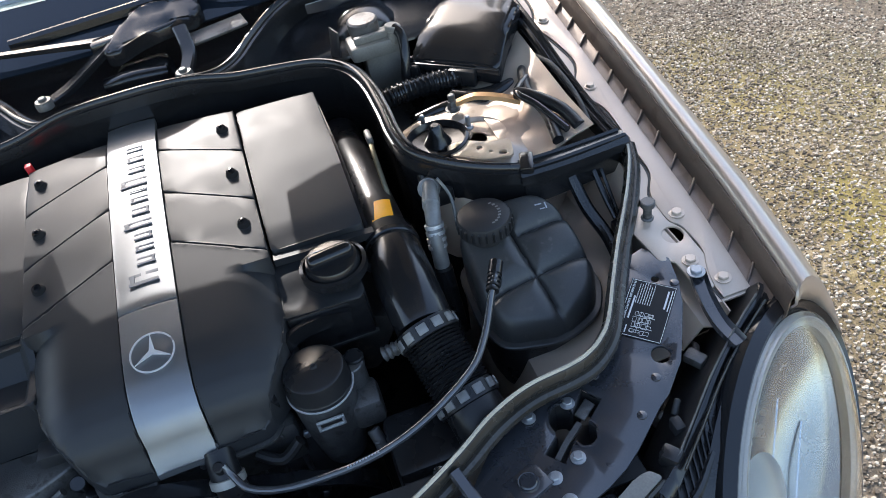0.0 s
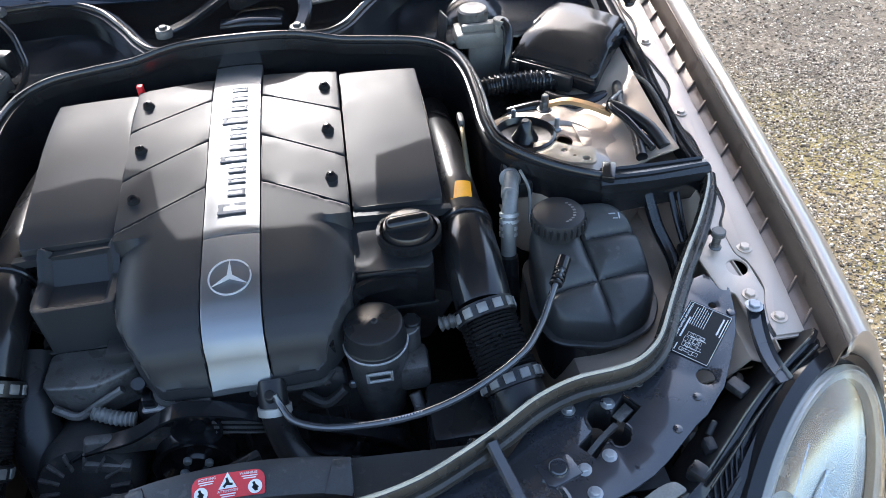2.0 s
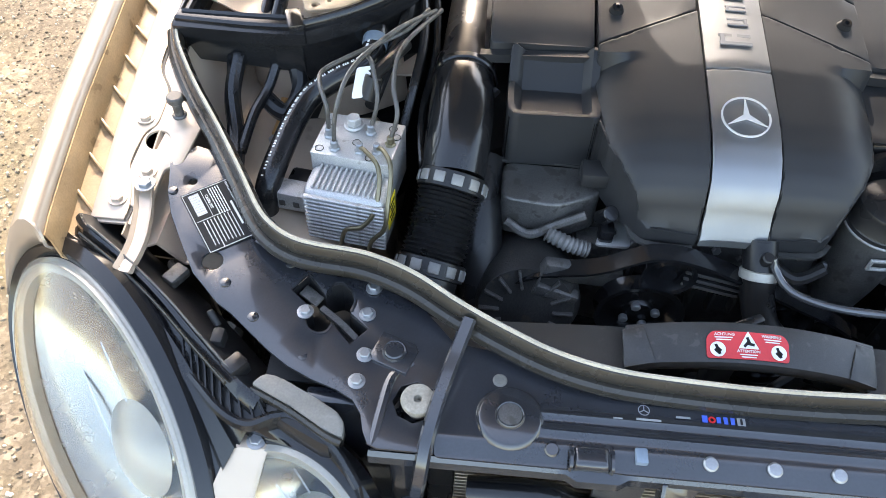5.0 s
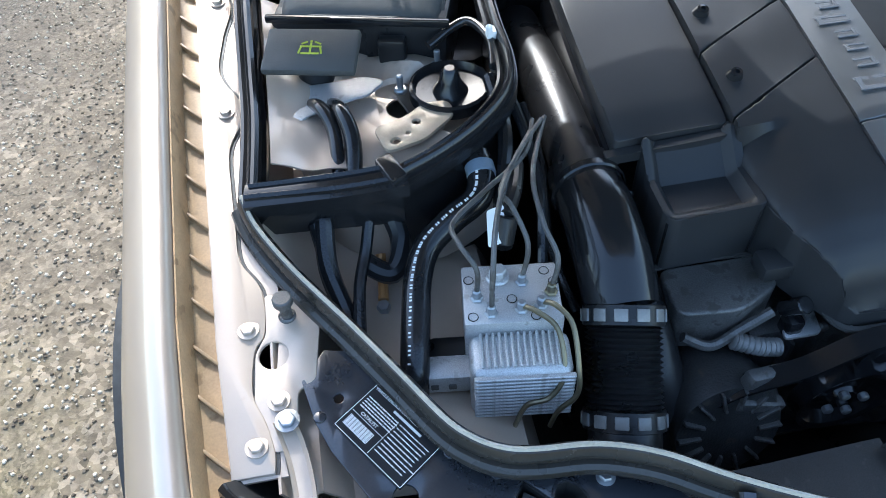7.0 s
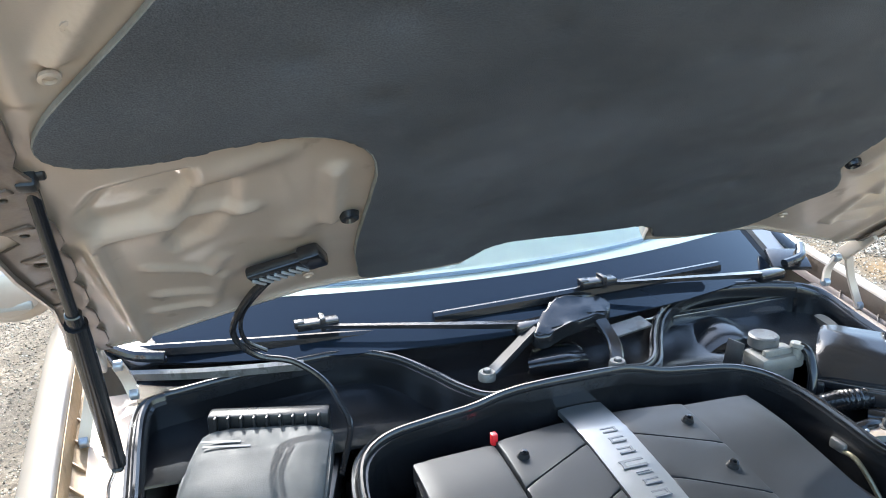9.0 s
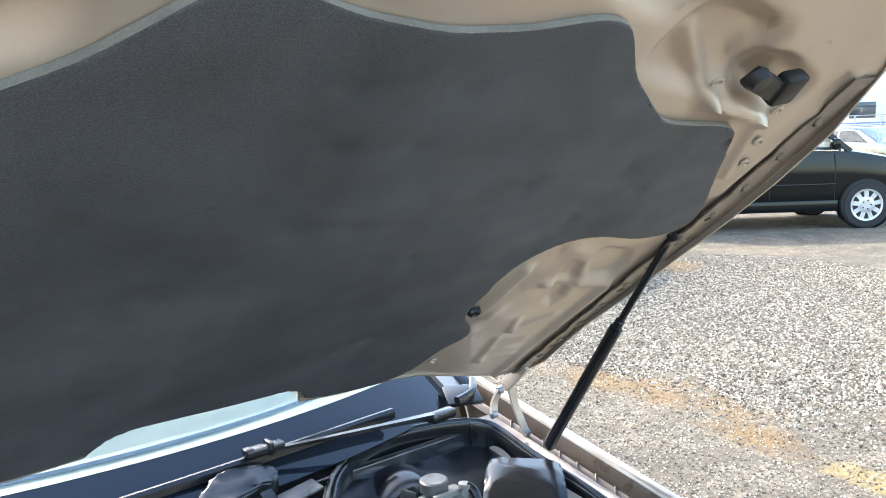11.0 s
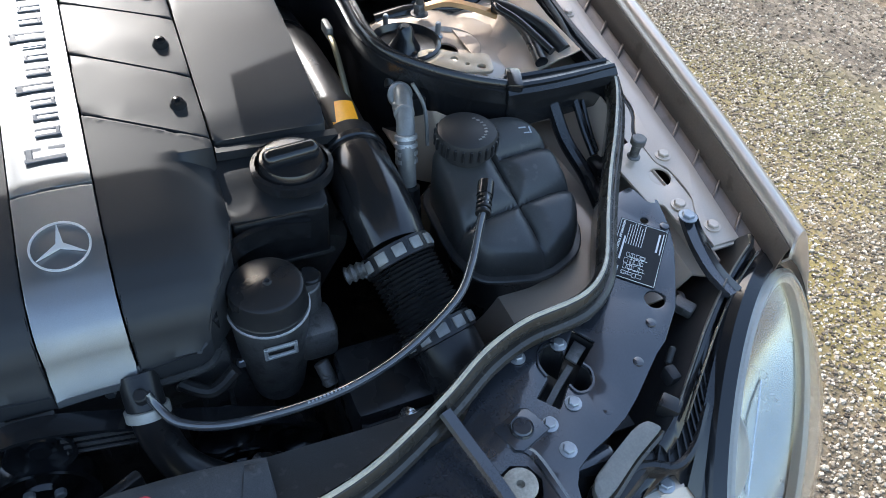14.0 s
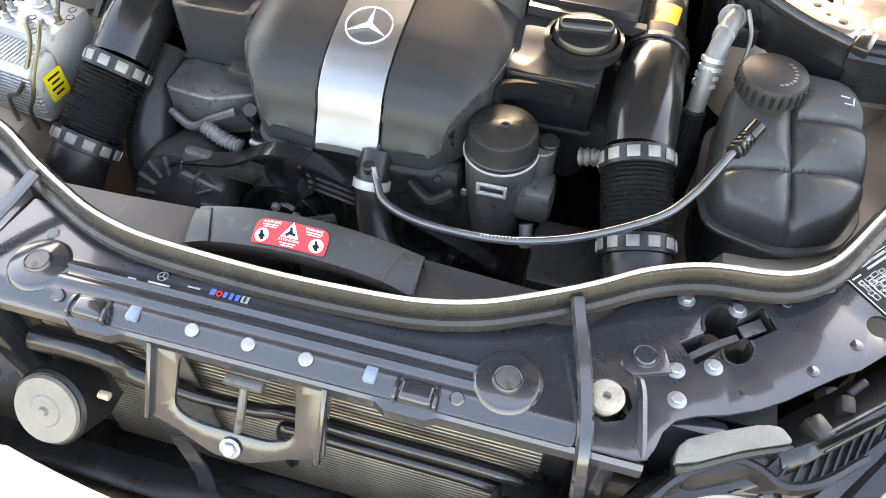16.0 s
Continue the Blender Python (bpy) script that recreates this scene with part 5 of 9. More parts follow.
part("strip_rear", strip_plate(0.4535, 0.856), BRUSHED, cover, "brushed silver strip with a row of raised dark marks")
strip_f = part("strip_front", strip_plate(0.274, 0.4505), BRUSHED, cover, "brushed silver strip folding down at the front")
marks = []
random.seed(7)
widths = [0.030, 0.020, 0.016, 0.018, 0.020, 0.020, 0.017, 0.008, 0.026, 0.020, 0.020, 0.018]
yy = 0.487
for k, w in enumerate(widths):
    h = 0.040 if k in (0, 4, 8) else 0.026
    off = 0.0 if k in (0, 4, 8) else 0.006
    zc = crown(yy + w / 2) + 0.0042
    slope = math.degrees(math.atan2(crown(yy + w) - crown(yy), w))
    for dy in (0.18, 0.72):
        marks.append(rbox((h, w * 0.20, 0.0016), (off, yy + w * dy, zc), 0.0006, (slope, 0, 0), 1))
    marks.append(rbox((h * 0.16, w * 0.62, 0.0016), (off + h * (0.38 if k % 2 else -0.38), yy + w * 0.45, zc), 0.0006, (slope, 0, 0), 1))
    yy += w + 0.0055
for mk in marks:
    part("raised_mark", mk, DARK_PRINT, cover)
sl = math.degrees(math.atan2(crown(0.40) - crown(0.36), 0.04))
ring = lathe([(0.0265, 0), (0.0265, 0.0016), (0.0285, 0.0016), (0.0285, 0)], (0, 0, 0), seg=48)
part("badge_ring", shift(ring, pose(0, 0.380, crown(0.380) + 0.0035, sl, 0, 0)), BADGE, strip_f, "polished round badge ring")
for k in range(3):
    a = math.pi / 2 + k * 2 * math.pi / 3
    pts = [(0.026 * math.cos(a), 0.026 * math.sin(a)), (0.0038 * math.cos(a + 1.05), 0.0038 * math.sin(a + 1.05)), (0, 0), (0.0038 * math.cos(a - 1.05), 0.0038 * math.sin(a - 1.05))]
    part("badge_arm", shift(plate(pts, 0.003, 0.002), pose(0, 0.380, crown(0.380) + 0.0035, sl, 0, 0)), BADGE, strip_f)
part("red_tab", rbox((0.010, 0.012, 0.02), (-0.165, 0.822, 0.868), 0.002), RED, cover, "small red plastic tab")


# ---- intake ducts ----
def intake_duct(side):
    th = thing("intake_duct", (side * 0.335, 0.35, 0.62), "black plastic intake duct with a ribbed hose and banded clamps", "air duct", "intake ducts")
    dz = 0.0 if side > 0 else -0.014
    up = [(side * 0.322, 0.84, 0.745), (side * 0.324, 0.70, 0.768), (side * 0.326, 0.60, 0.772), (side * 0.328, 0.50, 0.768)]
    part("upper_tube", tube(up, 0.034, 20, 6), PLASTIC, th, "dark rear tube")
    part("cuff", tube([(side * 0.328, 0.505, 0.768), (side * 0.329, 0.470, 0.766)], 0.040, 24, 2), PLASTIC, th)
    part("cuff_band", lathe([(0.041, -0.006), (0.043, -0.004), (0.043, 0.004), (0.041, 0.006)], (side * 0.328, 0.478, 0.766), (0, 1, 0), 24), GLOSS, th)
    elbow = [(side * 0.329, 0.475, 0.766), (side * 0.328, 0.43, 0.764), (side * 0.329, 0.38, 0.757 + dz * 0.5), (side * 0.331, 0.338, 0.742 + dz)]
    part("elbow", tube(elbow, 0.039, 24, 8, lambda t: 1.0 + 0.06 * math.sin(t * math.pi)), GLOSS, th, "smooth glossy elbow")
    a, b = Vector((side * 0.331, 0.330, 0.738 + dz)), Vector((side * 0.350, 0.246, 0.690 + dz * 2))
    d = (b - a).normalized()
    for c in (a, b):
        band = part("clamp_band", lathe([(0.040, -0.011), (0.0425, -0.010), (0.0425, 0.010), (0.040, 0.011)], c, d, 36), PLASTIC, th)
        q = Vector((0, 0, 1)).rotation_difference(d).to_matrix().to_4x4()
        for k in range(12):
            an = 2 * math.pi * k / 12
            pad_ = rbox((0.014, 0.003, 0.013), (0, 0, 0), 0.001)
            part("clamp_window", shift(pad_, Matrix.Translation(c) @ q @ pose(0.0425 * math.cos(an), 0.0425 * math.sin(an), 0, 0, 0, math.degrees(an) + 90)), CLAMP, band)
    part("ribbed_hose", bellows([a + d * 0.008, (a + b) / 2, b - d * 0.008], 0.0405, 17, 0.0045, 28), PLASTIC, th, "tightly ribbed black rubber hose")
    part("lower_tube", tube([b + d * 0.005, b + d * 0.04, b + d * 0.09 + Vector((0, -0.005, -0.05))], 0.038, 20, 6), PLASTIC, th)
    return th


right_duct = intake_duct(1)
intake_duct(-1)
part("orange_label", shift(plate([(-0.025, -0.016), (0.025, -0.016), (0.025, 0.016), (-0.025, 0.016)], lambda x, y: math.sqrt(0.0348 ** 2 - y * y) - 0.0348, 0.0006, 0, 0.004), pose(0.3268 + 0.004, 0.522, 0.7690 + 0.0348, 0, -3, 84)), ORANGE, right_duct, "orange warning sticker")


# ---- oil filter housing ----
fh = thing("oil_filter_housing", (0.178, 0.315, 0.60), "dull alloy oil filter housing with a black screw cap", "oil filter housing")
part("housing", join(lathe([(0, -0.14), (0.030, -0.14), (0.036, -0.10), (0.040, -0.06), (0.043, -0.005), (0.045, 0.0), (0, 0.0)], (0.178, 0.318, 0.728), seg=32),
                     rbox((0.045, 0.05, 0.05), (0.225, 0.312, 0.668), 0.010), cyl(0.018, 0.05, (0.222, 0.335, 0.68))), DARK_ALLOY, fh, "dull grey cast housing")
fcap = part("screw_cap", lathe([(0, 0.0375), (0.012, 0.0375), (0.014, 0.0365), (0.035, 0.0365), (0.039, 0.034), (0.0405, 0.030), (0.0415, 0.008), (0.043, 0.006), (0.043, 0.0), (0, 0.0)], (0.178, 0.316, 0.729), seg=40), PLASTIC, fh, "smooth black screw cap")
part("cap_nib", lathe([(0.002, 0.001), (0.003, 0.003), (0.005, 0.002), (0.0055, 0)], (0.180, 0.316, 0.766), seg=12), DULL, fcap)
part("cap_rim", lathe([(0.043, 0), (0.0448, 0.001), (0.0448, 0.0025), (0.043, 0.003)], (0.178, 0.316, 0.727), seg=40), ALLOY, fh, "thin bright rim")
part("bracket_loop", join(rbox((0.034, 0.004, 0.004), (0.178, 0.271, 0.712), 0.001), rbox((0.034, 0.004, 0.004), (0.178, 0.271, 0.698), 0.001), rbox((0.004, 0.004, 0.018), (0.162, 0.271, 0.705), 0.001), rbox((0.004, 0.004, 0.018), (0.194, 0.271, 0.705), 0.001)), ALLOY, fh)
part("sensor", join(cyl(0.009, 0.03, (0.222, 0.285, 0.645), (0.2, -0.6, -0.6)), cyl(0.006, 0.02, (0.224, 0.27, 0.62))), DARK_ALLOY, fh)
part("sensor", cyl(0.013, 0.02, (0.228, 0.34, 0.715), (0.1, 0, 1)), PLASTIC, fh)


# ---- coolant tank ----
tank = thing("coolant_tank", (0.50, 0.37, 0.66), "black pillow-shaped plastic coolant expansion tank", "coolant tank")
outline = round_poly([(0.418, 0.452), (0.412, 0.350), (0.424, 0.296), (0.500, 0.276), (0.556, 0.300), (0.580, 0.345), (0.574, 0.430), (0.545, 0.470), (0.470, 0.478)], 0.02, 4)
outline = [tuple(Vector(p).lerp(Vector(q), k / n)) for p, q in zip(outline, outline[1:] + outline[:1]) for n in [max(1, int((Vector(p) - Vector(q)).length / 0.003))] for k in range(n)]


def tank_z(x, y):
    """Soft pillows parted by grooves, falling off towards the rim."""
    gap = min(abs(x - 0.494 + (y - 0.37) * 0.12), abs(y - 0.350 - (x - 0.49) * 0.12))
    if x > 0.494:
        gap = min(gap, abs(y - 0.412 - (x - 0.49) * 0.10))
    k = 1 - min(1.0, gap / 0.024)
    puff = math.sqrt(1 - k * k)
    u, v = (x - 0.496) / 0.086, (y - 0.376) / 0.104
    return 0.752 + 0.36 * (y - 0.376) + 0.018 * puff - 0.018 * abs(u) ** 5 - 0.016 * abs(v) ** 6


tb = bmesh.new()
TC = Vector((0.496, 0.378))
rings = []
for r in [0.025 * k for k in range(1, 37)] + [0.93, 0.96, 0.985, 1.0, 1.0]:
    ring = []
    for p in outline:
        q = TC + (Vector(p) - TC) * r
        z = tank_z(q.x, q.y) - 0.020 * max(0.0, (r - 0.86) / 0.14) ** 3
        if len(rings) == 40:
            z = 0.692
        ring.append(tb.verts.new((q.x, q.y, z)))
    rings.append(ring)
hub = tb.verts.new((TC.x, TC.y, tank_z(TC.x, TC.y)))
n = len(outline)
for k in range(n):
    tb.faces.new((hub, rings[0][k], rings[0][(k + 1) % n]))
    for a, b in zip(rings, rings[1:]):
        tb.faces.new((a[k], b[k], b[(k + 1) % n], a[(k + 1) % n]))
part("tank_body", tb, DUSTY, tank, "black moulded tank of raised pillows", sharp=60)
# Rim in the tank's lighter plastic, standing for the sky it catches.
part("tank_rim", sweep([(*p, 0.698) for p in outline], [(-0.009, -0.0015), (-0.009, 0.002), (-0.0075, 0.0035), (0.0075, 0.0035), (0.009, 0.002), (0.009, -0.0015)], closed=True, n=1), DUSTY, tank, "welded rim, kept pale for the sky it catches")
part("tank_base", plate([(0.495 + (x - 0.495) * 0.96, 0.375 + (y - 0.375) * 0.96) for x, y in outline], 0.692, 0.09, 0.006), PLASTIC, tank)
tcap = part("tank_cap", lathe([(0, 0.026), (0.030, 0.026), (0.036, 0.023), (0.038, 0.018), (0.038, 0.0), (0.030, -0.006), (0.030, -0.03), (0, -0.03)], (0.457, 0.432, 0.790), seg=40), DULL, tank, "black ribbed screw cap")
for k in range(24):
    a = 2 * math.pi * k / 24
    part("grip_rib", rbox((0.004, 0.004, 0.017), (0.457 + 0.038 * math.cos(a), 0.432 + 0.038 * math.sin(a), 0.801), 0.0012, (0, 0, math.degrees(a)), 1), PLASTIC, tcap)
arc = []
for k in range(9):
    a = radians(-75 + 15 * k)
    arc.append((0.024 * math.cos(a) * 0.9, 0.024 * math.sin(a) - 0.002, 0.004, 0.0022 + 0.001 * (k % 2)))
part("cap_print", bars_bm(arc, pose(0.457, 0.432, 0.8165)), CLAMP, tcap, "worn pale print")
part("tank_print", bars_bm([(-0.006, 0.004, 0.010, 0.0018), (0.004, 0.0, 0.0018, 0.010), (-0.002, -0.004, 0.008, 0.0015)], pose(0.545, 0.436, 0.7900, 20, 6, 0)), SILVER_PRINT, tank)
part("hose_nipple", join(cyl(0.0075, 0.02, (0.432, 0.330, 0.780), (0.1, -0.1, 1)), cyl(0.0055, 0.02, (0.434, 0.328, 0.796), (0.3, 0.5, 0.8))), PLASTIC, tank)

vent = thing("vent_hose", (0.20, 0.22, 0.66), "thin glossy black vent hose arching to the tank", "hose")
vp = [(0.437, 0.336, 0.806), (0.430, 0.320, 0.806), (0.422, 0.309, 0.800), (0.410, 0.293, 0.785), (0.390, 0.264, 0.769), (0.360, 0.234, 0.757), (0.296, 0.203, 0.742), (0.237, 0.191, 0.727), (0.180, 0.192, 0.715), (0.109, 0.203, 0.705), (0.065, 0.223, 0.702), (0.048, 0.245, 0.710), (0.042, 0.254, 0.722)]
part("hose", tube(vp, 0.0048, 14, 10), HOSE, vent)
tip, tail = Vector((0.441, 0.343, 0.807)), Vector((0.421, 0.307, 0.799))
run_ = (tip - tail).normalized()
part("hose_sleeve", tube([tip, tip.lerp(tail, 0.45)], 0.0095, 16, 2), GLOSS, vent, "black quick coupling")
part("hose_clip", join(*[lathe([(0.0055, -0.0022), (0.0088, -0.0016), (0.0088, 0.0016), (0.0055, 0.0022)], tip.lerp(tail, 0.52 + 0.16 * k), run_, 16) for k in range(4)]), PLASTIC, vent, "ribbed coupling end")
part("hose_print", bars_bm([(0.004 * k - 0.02, 0, 0.0022, 0.0022) for k in range(11)], pose(0.205, 0.1895, 0.7255, 20, -12, -1)), SILVER_PRINT, vent)
top_hose = thing("radiator_hose", (0.08, 0.22, 0.60), "thick black radiator hose with a white band", "hose")
part("hose", tube([(0.036, 0.285, 0.715), (0.037, 0.258, 0.692), (0.042, 0.238, 0.660), (0.058, 0.215, 0.632), (0.10, 0.190, 0.612), (0.17, 0.170, 0.602), (0.26, 0.160, 0.598), (0.36, 0.155, 0.59)], 0.0195, 18, 8), PLASTIC, top_hose)
part("hose_band", lathe([(0.020, -0.006), (0.0225, -0.005), (0.0225, 0.005), (0.020, 0.006)], (0.037, 0.256, 0.690), (0, 0.6, 0.8), 24), LAMP_INNER, top_hose, "pale plastic band")
part("hose_neck", join(cyl(0.016, 0.03, (0.036, 0.278, 0.698), (0, 0.6, 0.8)), cyl(0.007, 0.02, (0.036, 0.258, 0.706), (0, -0.3, 1))), PLASTIC, top_hose)


# ---- fan shroud ----
shroud = thing("fan_shroud", (0, 0.14, 0.45), "black plastic fan shroud with a red warning sticker", "fan shroud")
sh = bmesh.new()
prev = None
for k in range(33):
    a = -1.0 + 2.0 * k / 32
    x = 0.002 + 0.131 * a
    top = 0.728 - 0.022 * a * a
    col = [sh.verts.new(p) for p in ((x, 0.122, top - 0.040), (x, 0.112, top - 0.020), (x, 0.114, top - 0.012), (x, 0.146, top), (x, 0.155, top + 0.001), (x, 0.159, top - 0.030))]
    if prev:
        for i in range(5):
            sh.faces.new((prev[i], col[i], col[i + 1], prev[i + 1]))
    prev = col
part("shroud_arch", thicken(sh, 0.003), DUSTY, shroud, "arched dusty cowling", sharp=50)
for side in (1, -1):
    wing = plate(mirror([(0.126, 0.104), (0.25, 0.112), (0.36, 0.135), (0.36, 0.165), (0.24, 0.164), (0.126, 0.166)], side), lambda x, y: 0.688 - 0.05 * max(0, abs(x) - 0.13), 0.004, 0.001, 0.05)
    part("shroud_wing", wing, DUSTY, shroud)
    part("arch_step", plate(mirror([(0.100, 0.113), (0.131, 0.110), (0.133, 0.150), (0.112, 0.152)], side), lambda x, y: 0.729 - 0.022 * ((abs(x) - 0.002) / 0.131) ** 2 - 0.35 * max(0, 0.146 - y), 0.003, 0.001, 0.01), DUSTY, shroud)
    part("shroud_wall", rbox((0.24, 0.01, 0.30), (side * 0.245, 0.135, 0.52), 0.002), PLASTIC, shroud)
part("shroud_slot", join(rbox((0.02, 0.012, 0.014), (0.20, 0.140, 0.672), 0.002), rbox((0.012, 0.012, 0.014), (0.23, 0.142, 0.670), 0.002)), GLOSS, shroud)
part("fan_hub", lathe([(0, -0.02), (0.05, -0.02), (0.055, 0.0), (0.05, 0.02), (0, 0.02)], (0, 0.17, 0.52), (0, 1, 0), 24), PLASTIC, shroud)
for k in range(7):
    part("fan_blade", rbox((0.05, 0.012, 0.15), (0.115 * math.sin(k * 0.898), 0.17, 0.52 + 0.115 * math.cos(k * 0.898)), 0.004, (0, math.degrees(k * 0.898), 25)), PLASTIC, shroud)


def sticker_z(x):
    return 0.728 - 0.022 * ((x - 0.002) / 0.131) ** 2 - 0.001


SLX = -0.008


def sticker_top(x, y):
    return sticker_z(x + SLX) + 0.0030 - 0.0115 * max(0, (0.146 - y) / 0.031)


lab = plate(round_poly([(-0.042, 0.117), (0.042, 0.117), (0.042, 0.138), (0.036, 0.144), (-0.036, 0.144), (-0.042, 0.138)], 0.004), lambda x, y: sticker_top(x, y), 0.0006, 0, 0.007)
bmesh.ops.translate(lab, verts=lab.verts[:], vec=(SLX, 0, 0))
sticker = part("warning_sticker", lab, RED, shroud, "red warning sticker with white symbols")


def on_sticker(x, y):
    return pose(x + SLX, y, sticker_top(x, y) + 0.0006, 18, -math.degrees(math.atan((sticker_z(x + SLX + 0.005) - sticker_z(x + SLX - 0.005)) / 0.01)), 0)


for x in (-0.031, 0.031):
    part("white_disc", shift(cyl(0.0080, 0.0005, (0, 0, 0), seg=24, bevel=0), on_sticker(x, 0.1255)), WHITE, sticker)
    part("symbol", join(shift(rbox((0.003, 0.011, 0.0006), (0, 0, 0.0004), 0, (0, 0, 20)), on_sticker(x, 0.1255)), shift(rbox((0.006, 0.006, 0.0006), (0, -0.001, 0.0004), 0, (0, 0, 45)), on_sticker(x, 0.1255))), LABEL_BLACK, sticker)
part("white_triangle", shift(plate([(-0.0105, -0.008), (0.0105, -0.008), (0, 0.0105)], 0.0005, 0.0004), on_sticker(0, 0.1345)), WHITE, sticker)
part("fan_symbol", join(*[shift(rbox((0.0028, 0.0075, 0.0006), (0.0025 * math.sin(k * 2.1), 0.0025 * math.cos(k * 2.1) - 0.002, 0.0007), 0, (0, 0, -k * 120 + 20)), on_sticker(0, 0.1345)) for k in range(3)]), LABEL_BLACK, sticker)
part("word", text_bm("ACHTUNG", 0.0042, on_sticker(-0.024, 0.1405)), WHITE, sticker)
part("word", text_bm("WARNING", 0.0042, on_sticker(0.024, 0.1405)), WHITE, sticker)
part("word", text_bm("ATTENTION", 0.0042, on_sticker(0.0, 0.1245)), WHITE, sticker)
part("small_print", join(*[bars_bm([(0, -0.0025 * k, 0.018 - 0.003 * (k % 2), 0.0011)], on_sticker(x, y)) for x, y in ((-0.025, 0.1375), (0.025, 0.1375), (0, 0.1212)) for k in range(2)]), WHITE, sticker, kind="stuff")


# ---- engine front: block, alternator, pulleys, belt ----
block = thing("engine_block", (0, 0.55, 0.27), "grimy dark V6 engine front under the cover", "engine")
part("crankcase", rbox((0.42, 0.50, 0.36), (0, 0.60, 0.47), 0.02), DEEP, block)
timing = part("timing_cover", join(rbox((0.34, 0.04, 0.30), (0, 0.345, 0.49), 0.012), rbox((0.22, 0.03, 0.08), (0.02, 0.325, 0.64), 0.01)), DARK_ALLOY, block)
for k in range(9):
    part("casting_rib", rbox((0.006, 0.02, 0.10), (-0.12 + 0.03 * k, 0.322, 0.58), 0.002), DARK_ALLOY, timing)
for k in range(8):
    x, z = -0.10 + 0.034 * k, 0.665 - 0.012 * (k % 3)
    part("casing_bolt", cyl(0.006, 0.008, (x, 0.312, z), (0, -1, 0.2), 6), ZINC if k % 2 else DARK_ALLOY, timing)
for side in (1, -1):
    part("cylinder_head", rbox((0.15, 0.38, 0.12), (side * 0.22, 0.615, 0.665), 0.02, (0, side * 28, 0)), DEEP, block)
for side in (1, -1):
    for k in range(3):
        part("coil_lead", tube([(side * 0.30, 0.45 + 0.1 * k, 0.70), (side * 0.31, 0.44 + 0.1 * k, 0.74), (side * 0.285, 0.46 + 0.1 * k, 0.77)], 0.006, 8), PLASTIC, block)
part("head_cover", plate(round_poly([(-0.27, 0.325), (-0.20, 0.318), (-0.145, 0.345), (-0.15, 0.388), (-0.27, 0.390)], 0.015), 0.712, 0.06, 0.004, 0, seg=3), DARK_ALLOY, block, "grey cast camshaft cover")
part("cam_flange", tube([(-0.262, 0.318, 0.680), (-0.232, 0.308, 0.668), (-0.20, 0.312, 0.684), (-0.165, 0.318, 0.70)], 0.006, 8), DARK_ALLOY, block)
part("sensor_plug", join(cyl(0.010, 0.035, (-0.145, 0.325, 0.690), (0.2, -0.5, 0.8)), rbox((0.018, 0.022, 0.03), (-0.136, 0.315, 0.672), 0.004)), GLOSS, block)
part("braided_lead", bellows([(-0.210, 0.306, 0.676), (-0.182, 0.298, 0.667), (-0.156, 0.296, 0.660)], 0.011, 10, 0.0025, 12), CLAMP, block, "ribbed metallic sleeve")
part("lifting_eye", plate(round_poly([(-0.150, 0.300), (-0.105, 0.300), (-0.098, 0.345), (-0.130, 0.35)], 0.008), 0.668, 0.004, 0.001, holes=[circle(-0.128, 0.325, 0.008, 12)]), ALLOY, block)
alt = thing("alternator", (-0.245, 0.27, 0.42), "cast alloy alternator with slotted end", "alternator")
part("casing", lathe([(0, -0.06), (0.055, -0.055), (0.068, -0.035), (0.070, 0.03), (0.060, 0.05), (0, 0.055)], (-0.228, 0.282, 0.592), (0, -1, 0.35), 32), DEEP, alt)
for k in range(14):
    a = 2 * math.pi * k / 14
    q = Vector((0, 0, 1)).rotation_difference(Vector((0, -1, 0.35)).normalized()).to_matrix().to_4x4()
    part("vane", shift(rbox((0.026, 0.0035, 0.010), (0.046, 0, 0.052), 0.0012), Matrix.Translation((-0.228, 0.282, 0.592)) @ q @ pose(0, 0, 0, 0, 0, math.degrees(a))), DARK_ALLOY, alt)
part("mount_arm", join(rbox((0.11, 0.018, 0.03), (-0.165, 0.268, 0.650), 0.006, (0, 18, 12)), rbox((0.06, 0.016, 0.02), (-0.195, 0.248, 0.632), 0.004, (0, 20, 0))), DARK_ALLOY, alt)
part("heat_sleeve", tube([(-0.300, 0.40, 0.70), (-0.298, 0.33, 0.665), (-0.288, 0.28, 0.61), (-0.272, 0.245, 0.53)], 0.033, 14, 6), PLASTIC, alt, "woven black heat sleeve")
pul = thing("pulley_set", (0, 0.27, 0.40), "black belt pulleys with a ribbed drive belt", "pulley")


def pulley(loc, r, m=GLOSS):
    return lathe([(0, 0.006), (r * 0.3, 0.006), (r * 0.35, 0.0), (r * 0.72, -0.006), (r * 0.86, 0.008), (r, 0.010), (r * 0.94, 0.0), (r, -0.012), (r * 0.5, -0.014), (0, -0.014)], loc, (0, -1, 0), 40)


